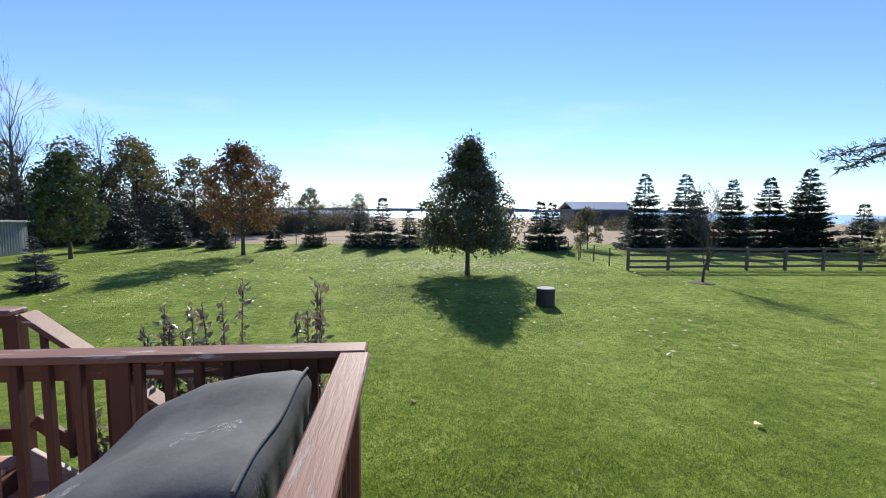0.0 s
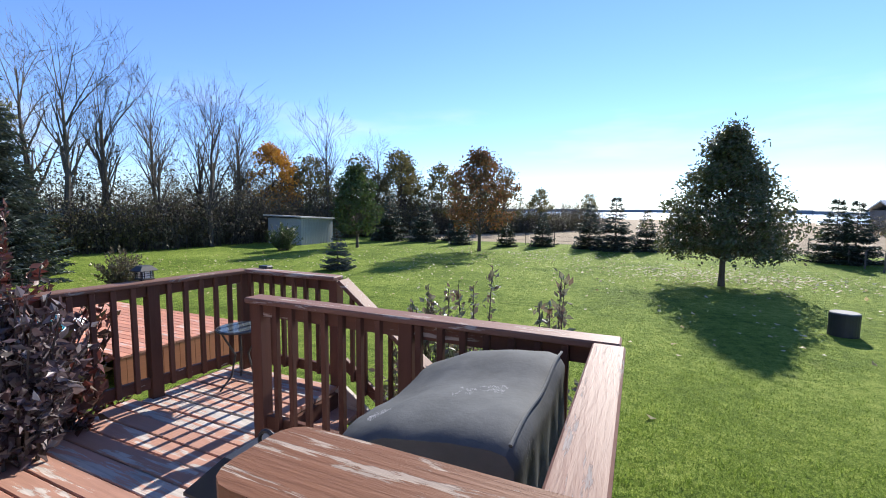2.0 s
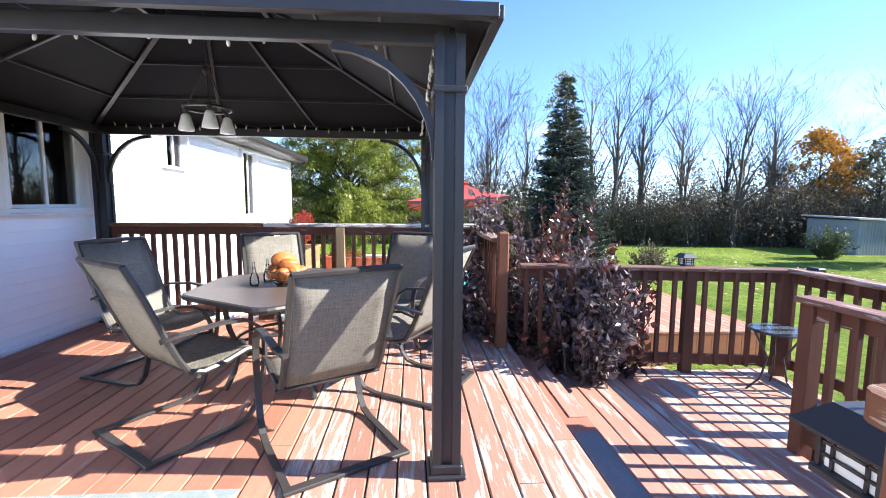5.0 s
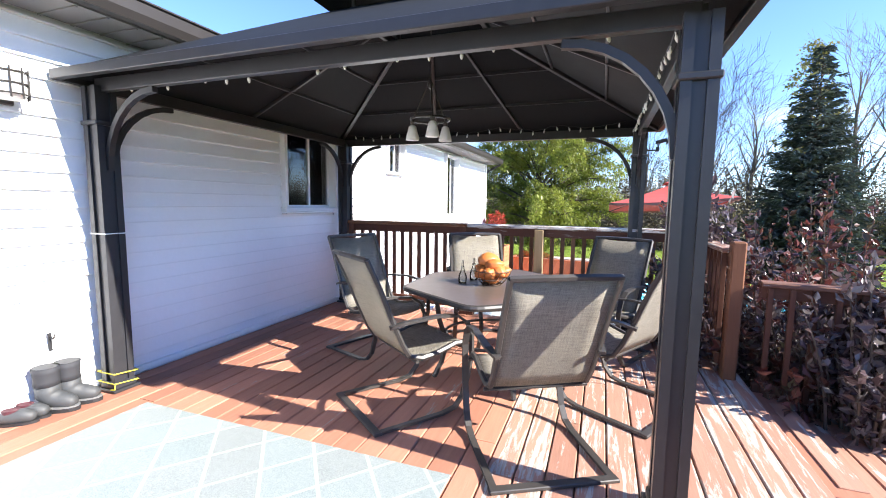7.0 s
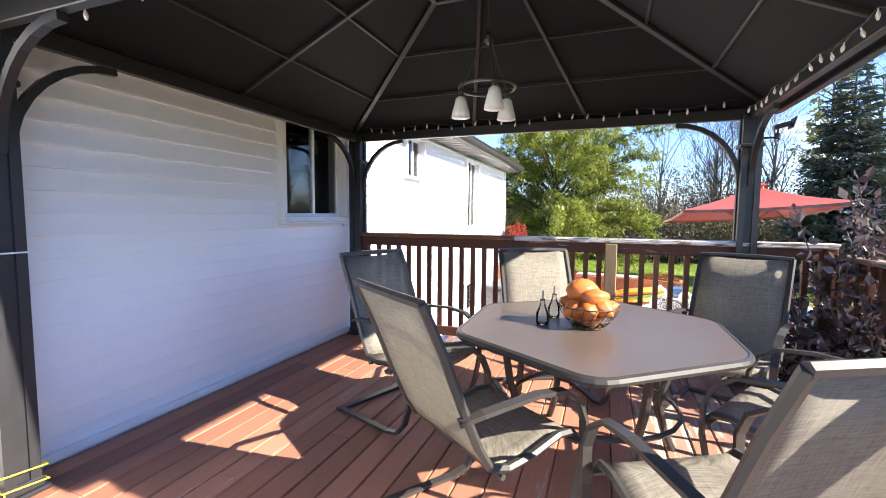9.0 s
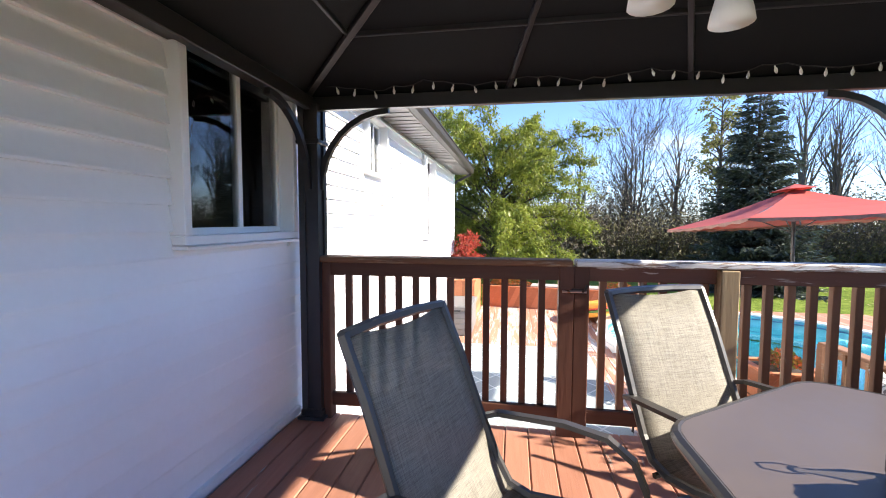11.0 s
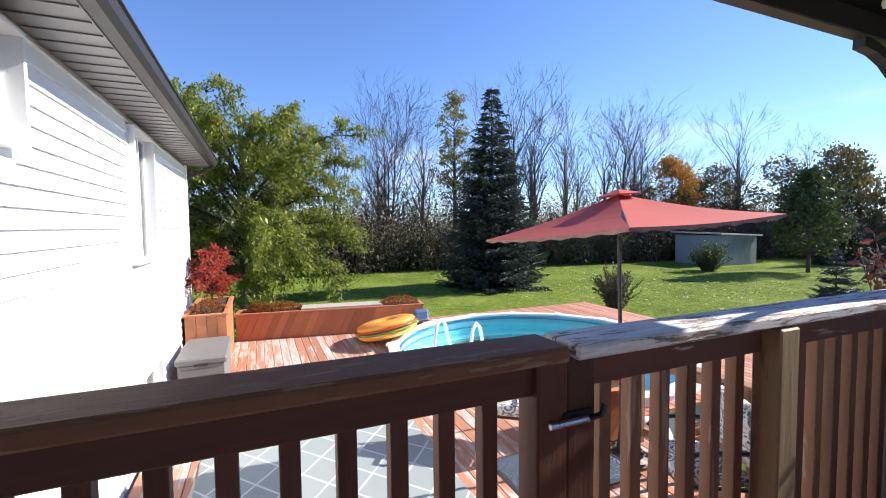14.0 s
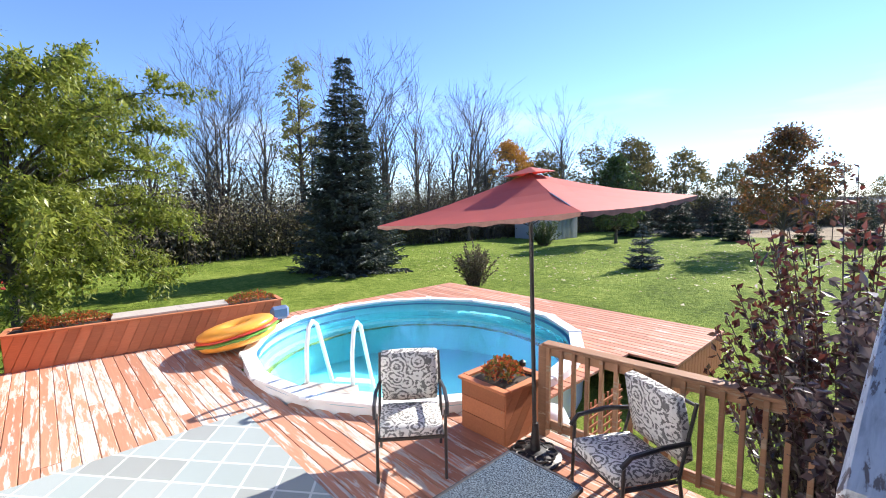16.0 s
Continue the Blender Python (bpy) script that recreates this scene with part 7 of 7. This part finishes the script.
def thicket(seed, wide, height, mat):
    rng = random.Random(seed)
    g, w = Geo(), Geo()
    ob = thing("thicket", "tangled brown and green brushwood along the wood's edge", "thicket", kind="stuff")
    for _ in range(105):
        x, y = rng.uniform(-wide / 2, wide / 2), rng.uniform(-1.6, 1.6)
        h = height * rng.uniform(0.35, 1.0)
        top = Vector((x + rng.uniform(-0.5, 0.5), y + rng.uniform(-0.5, 0.5), h))
        w.tube([Vector((x, y, -0.1)), Vector((x, y, 0)).lerp(top, 0.5) + rand_dir(rng) * 0.15, top], [0.03, 0.018, 0.004], 3)
        for _ in range(6):
            t = rng.uniform(0.3, 1)
            p = Vector((x, y, 0)).lerp(top, t)
            q = p + rand_dir(rng, 0.7) * rng.uniform(0.5, 1.4)
            w.tube([p, q], [0.010, 0.003], 3)
        for _ in range(38):
            t = rng.random() ** 0.9
            p = Vector((x, y, 0.05)).lerp(top, t) + Vector((rng.gauss(0, 0.4), rng.gauss(0, 0.35), rng.gauss(0, 0.25)))
            p.z = max(0.03, p.z)
            d = rand_dir(rng)
            s = rng.uniform(0.12, 0.26)
            g.leaf(p, d, d.orthogonal().normalized(), s, s * 0.6)
    w.mesh("wood", BARK, ob)
    g.mesh("foliage", mat, ob)
    return ob


t1, t2, t3 = thicket(101, 7, 4.0, LEAF_BRUSH), thicket(102, 7, 3.3, LEAF_OLIVE), thicket(103, 8, 6.2, LEAF_BRUSH)
put(t1, -31.6, 0.0, GZ0, 85)
put(t2, -31.5, 10.0, GZ0, 95)
put(t3, -33.5, 4.5, GZ0, 92)
EDGE = [(-29.0, -24.0), (-31.0, -14.0), (-32.0, -4.0), (-31.8, 6.0), (-31.2, 15.0), (-29.8, 23.5), (-28.6, 31.0), (-25.5, 38.5), (-21.0, 44.5), (-16.0, 50.5), (-11.0, 58.0), (-6.0, 70.0)]
rng = random.Random(23)
for k in range(len(EDGE) - 1):
    a, b = Vector(EDGE[k]), Vector(EDGE[k + 1])
    turn = math.degrees(math.atan2(b.y - a.y, b.x - a.x))
    steps = 3
    for j in range(steps):
        p = a.lerp(b, (j + 0.5) / steps)
        nrm = Vector((-(b - a).y, (b - a).x)).normalized()
        again((t1, t2, t1)[(k + j) % 3], p.x, p.y, GZ0, turn + 180 * (j % 2), rng.uniform(0.8, 1.05), rng.uniform(0.8, 1.15) * (0.75 if k > 7 else 1))
        q = p + nrm * 3.0
        again(t3, q.x, q.y, GZ0, turn + 180 * ((j + 1) % 2), rng.uniform(0.9, 1.1), rng.uniform(0.8, 1.2) * (0.65 if k > 7 else 1))
for k in range(18):
    again(t2 if k % 2 else t1, 26 + 7.2 * k + rng.uniform(-1, 1), 66 + rng.uniform(-5, 9) + 0.5 * k, GZ0, rng.uniform(-15, 15), 1.0, rng.uniform(0.5, 0.85))
for k in range(9):
    again(t1, 34 + rng.uniform(-1, 5), 24 - 6.5 * k, GZ0, 90, 1.0, rng.uniform(0.6, 1.0))

# the bough that hangs into view from a tree by the house
bough = thing("pine_bough", "dark needled bough of a tree by the house", "bough", (9.6, 9.0, GZ0))
w, g = Geo(), Geo()
rng = random.Random(5)
w.tube([Vector((3.6, 0, -0.1)), Vector((3.55, 0, 3.0)), Vector((3.6, 0, 6.2))], [0.13, 0.11, 0.05], 8)
for z0, reach, drop in ((4.35, 3.7, 0.15), (4.25, 3.2, 0.30), (5.9, 2.0, 0.1)):
    pts = [Vector((3.6, 0, z0 + 0.25)), Vector((3.6 - reach * 0.55, 0.1, z0 + 0.22)), Vector((3.6 - reach, 0.25, z0 - drop))]
    w.tube(pts, [0.04, 0.025, 0.006], 5)
    for k in range(46):
        f = 0.15 + 0.85 * k / 46
        p = pts[0].lerp(pts[1], f * 2) if f < 0.5 else pts[1].lerp(pts[2], f * 2 - 1)
        for _ in range(9):
            d = (Vector((-0.5, 0, -0.1)) + rand_dir(rng)).normalized()
            g.leaf(p + rand_dir(rng) * 0.15 * rng.random(), d, d.orthogonal().normalized(), rng.uniform(0.12, 0.26), 0.035)
w.mesh("limb", BARK, bough)
g.mesh("foliage", NEEDLE, bough)

# ---- fence, shed, barn, drum ----
fence = thing("split_rail_fence", "weathered split-rail fence across the lawn", "fence", (10.9, 20.2, GZ0))
for k in range(8):
    x = 10.9 + 2.05 * k
    part("post", boxed((x, 20.15 - 0.03 * k, GZ0 + 0.58), (0.13, 0.13, 1.22), bevel=0.02), GREYWOOD, fence, world=True)
    if k < 7:
        for z in (0.22, 0.52, 0.82, 1.08):
            part("rail", bar(bmesh.new(), (x - 0.05, 20.15, GZ0 + z + 0.02 * ((k * 7) % 3 - 1)), (x + 2.1, 20.12, GZ0 + z + 0.02 * ((k * 5) % 3 - 1)), 0.06, 0.12, 0.02), GREYWOOD, fence, world=True)
wf = thing("wire_fence", "low wire fence running back to the boundary trees", "fence", (10.9, 20.2, GZ0))
for k in range(8):
    t = k / 7
    part("stake", boxed((10.9 - 0.6 * t, 20.2 + 12 * t, GZ0 + 0.5), (0.06, 0.06, 1.0), bevel=0.008), GREYWOOD, wf, world=True)
for z in (0.25, 0.5, 0.75, 0.95):
    part("wire", sweep(bmesh.new(), [(10.9, 20.2, GZ0 + z), (10.3, 32.2, GZ0 + z)], 0.008, 5), GREYWOOD, wf, world=True)
wf2 = thing("wire_fence", "thin wire fence along the field edge", "fence", (-20, 34.8, GZ0))
for k in range(14):
    part("stake", boxed((-20 + 2.3 * k, 35.0, GZ0 + 0.6), (0.05, 0.05, 1.2), bevel=0.006), GREYWOOD, wf2, world=True)
for z in (0.4, 0.75, 1.1):
    part("wire", sweep(bmesh.new(), [(-20, 35.0, GZ0 + z), (10, 35.0, GZ0 + z)], 0.007, 5), GREYWOOD, wf2, world=True)
shed = thing("shed", "small grey metal garden shed with lean-to roof", "shed", (-25.4, 27.4, GZ0))
bm = bmesh.new()
prism(bm, [(-23.55, 25.6), (-23.6, 29.4), (-27.2, 29.6), (-27.2, 25.9)], GZ0, 0.55)
part("wall", bm, SHEDMETAL, shed, world=True)
for k in range(20):
    part("wall_rib", boxed((-23.54, 25.7 + 0.19 * k, GZ0 + 1.0), (0.03, 0.05, 2.0)), SHEDMETAL, shed, world=True)
bm = bmesh.new()
lo = [(-23.3, 25.3, 0.62), (-23.35, 29.7, 0.45), (-27.4, 29.8, 0.50), (-27.4, 25.6, 0.72)]
a = [bm.verts.new(p) for p in lo]
b = [bm.verts.new((p[0], p[1], p[2] + 0.10)) for p in lo]
bm.faces.new(a)
bm.faces.new(list(reversed(b)))
for k in range(4):
    bm.faces.new((a[k], a[(k + 1) % 4], b[(k + 1) % 4], b[k]))
part("roof", bm, plain("shed_roof", (0.5, 0.5, 0.48), 0.5, vary=0.1), shed, world=True)
barn = thing("barn", "dark barn with pale metal roof far across the field", "barn", (40, 88, GZ0))
part("wall", boxed((40, 88, GZ0 + 1.6), (12.5, 8, 3.2)), BARNWALL, barn, world=True)
bm = bmesh.new()
x0, x1 = 33.3, 46.7
pr = [(83.6, 1.5), (88, 3.0), (92.4, 1.5), (92.4, 1.7), (88, 3.25), (83.6, 1.7)]
ra = [bm.verts.new((x0, y, z)) for y, z in pr]
rb = [bm.verts.new((x1, y, z)) for y, z in pr]
for k in range(6):
    bm.faces.new((ra[k], ra[(k + 1) % 6], rb[(k + 1) % 6], rb[k]))
bm.faces.new(ra)
bm.faces.new(rb)
part("roof", bm, BARNROOF, barn, world=True)
for k in range(3):
    part("door", boxed((36 + 4 * k, 83.95, GZ0 + 1.2), (2.2, 0.1, 2.4)), GUTTER, barn, world=True)
drum = thing("drum", "short black drum standing on the lawn", "drum", (4.36, 12.9, GZ0))
part("body", lathe(bmesh.new(), [(0.28, 0.0), (0.29, 0.02), (0.285, 0.28), (0.29, 0.52), (0.28, 0.54)], 24), BLACK, drum)
part("lid", lathe(bmesh.new(), [(0.27, 0.54), (0.28, 0.55), (0.26, 0.565)], 24), STONEWARE, drum, "pale flat lid")

# ---- grass and fallen leaves ----
rng = random.Random(77)
g = Geo()
for _ in range(100000):
    a, q = rng.uniform(-0.15, 1.75), 2.2 + abs(rng.gauss(0, 4.2))
    x, y = -0.3 + q * math.cos(a), 0.3 + q * math.sin(a)
    if y < 2.2 and x < 0.0 or y < 0.9 or x < 0.0 and y < 3.1:
        continue
    h = rng.uniform(0.02, 0.045) + 0.035 * max(0, noise.noise(Vector((x * 2.1, y * 2.1, 0.7))))
    a = rng.uniform(0, 6.28)
    p = Vector((x, y, GZ0 - 0.004))
    i = len(g.v)
    sx, sy = 0.006 * math.cos(a), 0.006 * math.sin(a)
    lean = Vector((rng.uniform(-0.035, 0.035), rng.uniform(-0.035, 0.035), h))
    g.v += [p + Vector((sx, sy, 0)), p - Vector((sx, sy, 0)), p + lean]
    g.f.append((i, i + 1, i + 2))
tagged(g.mesh("grass", GRASSBLADE), "short green blades of mown grass", "grass", kind="stuff")
g = Geo()
for cx, cy, sx, sy, n in ((3.5, 22.0, 5.0, 2.6, 900), (-6, 27, 9, 4, 500), (-12, 18, 9, 6, 350), (5, 12, 7, 6, 120), (-18, 12, 6, 6, 200)):
    for _ in range(n):
        p = Vector((rng.gauss(cx, sx * 0.6), rng.gauss(cy, sy * 0.6), GZ0 + 0.075))
        if p.y < 3.5 or p.x < -14.2 and -4 < p.y < 6 or (p.x < -7 and p.y < 5.8):
            continue
        d = rand_dir(rng)
        d.z *= 0.25
        d.normalize()
        s = d.cross(Vector((0, 0, 1))).normalized()
        L = rng.uniform(0.09, 0.17)
        g.leaf(p, d, s, L, L * 0.75, 0.2)
tagged(g.mesh("fallen_leaves", LEAF_FALLEN), "pale fallen leaves scattered on the lawn", "leaves", kind="stuff")

# ---- planks and siding ----
rng = random.Random(9)
up_mesh = plank_mesh("plank", DECK)
lay_planks(deck_up, up_mesh, rows_between(-3.88, -1.03, -5.14, 2.9), 0.0, rng)
worn_mesh = plank_mesh("plank_worn", DECK_WORN)
lay_planks(deck_up, worn_mesh, rows_between(-1.03, 0.58, -5.14, 2.9), 0.0, rng)
low_mesh = plank_mesh("plank_low", DECK_LOW)
lay_planks(deck_low, low_mesh, rows_between(0.86, 2.02, -3.85, -0.16), LOW, rng, 2.0)
lay_planks(deck_low, low_mesh, rows_between(0.28, 0.86, -0.80, -0.16), LOW, rng, 2.0)
lay_planks(deck_low, low_mesh, rows_between(2.02, 2.95, -3.75, -2.5), LOW, rng, 2.0)
pool_mesh = plank_mesh("plank_pool", DECK_POOL)
far_mesh = plank_mesh("plank_far", DECK_FAR)


def pool_rows(y0, y1, x0, x1):
    """Rows of planks, cut away round the pool."""
    out = []
    for y, a, b in rows_between(y0, y1, x0, x1):
        dy = abs(y - POOL[1])
        r = POOL_R + 0.02
        if dy < r:
            w = math.sqrt(r * r - dy * dy)
            if POOL[0] - w - a > 0.15:
                out.append((y, a, POOL[0] - w))
            if b - (POOL[0] + w) > 0.15:
                out.append((y, POOL[0] + w, b))
        else:
            out.append((y, a, b))
    return out


lay_planks(deck_pool, pool_mesh, pool_rows(-3.86, 1.0, -13.9, -5.22), PD, rng)
lay_planks(deck_far, far_mesh, pool_rows(1.0, 3.8, -14.3, -7.95), PD, rng)
lay_planks(deck_far, far_mesh, pool_rows(3.8, 6.1, -14.3, -7.25), PD, rng)

# siding: each course a slightly tilted board, butted against the windows
COURSE = 0.1165
sid = {}
z = -1.62
while z < EAVE_Z - 0.02:
    top = min(z + COURSE, EAVE_Z)
    gaps = sorted((o[0] - 0.046, o[1] + 0.046) for o in OPEN if o[2] - 0.08 < top and o[3] + 0.045 > z)
    a = HX0
    for lo, hi in gaps + [(HX1, None)]:
        h = round(top - z, 4)
        if h not in sid:
            me = bpy.data.meshes.new("siding_board")
            v = [(sx * 0.5, y, zz) for sx in (-1, 1) for y, zz in ((0.0, 0.0), (0.027, 0.0), (0.027, 0.010), (0.004, h), (0.0, h))]
            f = [(4, 3, 2, 1, 0), (5, 6, 7, 8, 9)] + [(k, (k + 1) % 5, 5 + (k + 1) % 5, 5 + k) for k in range(5)]
            me.from_pydata(v, [], f)
            me.materials.append(SIDING)
            sid[h] = me
        ob = new("siding_board", sid[h])
        ob.parent = wall_north
        ob.matrix_world = pose((a + lo) / 2, WALL_Y - 0.02, z) @ Matrix.Diagonal((lo - a, 1, 1, 1))
        a = hi
    z += COURSE
solid("corner_trim", boxed((HX0 - 0.02, WALL_Y + 0.0, (EAVE_Z - 1.63) / 2), (0.09, 0.06, EAVE_Z + 1.63), bevel=0.006), SIDING, "white corner trim of the house", "trim", kind="structure")
solid("base_trim", boxed((-1.1, WALL_Y + 0.012, 0.03), (8.0, 0.03, 0.05), bevel=0.004), VINYL, "white trim strip where wall meets deck", "trim", kind="structure")
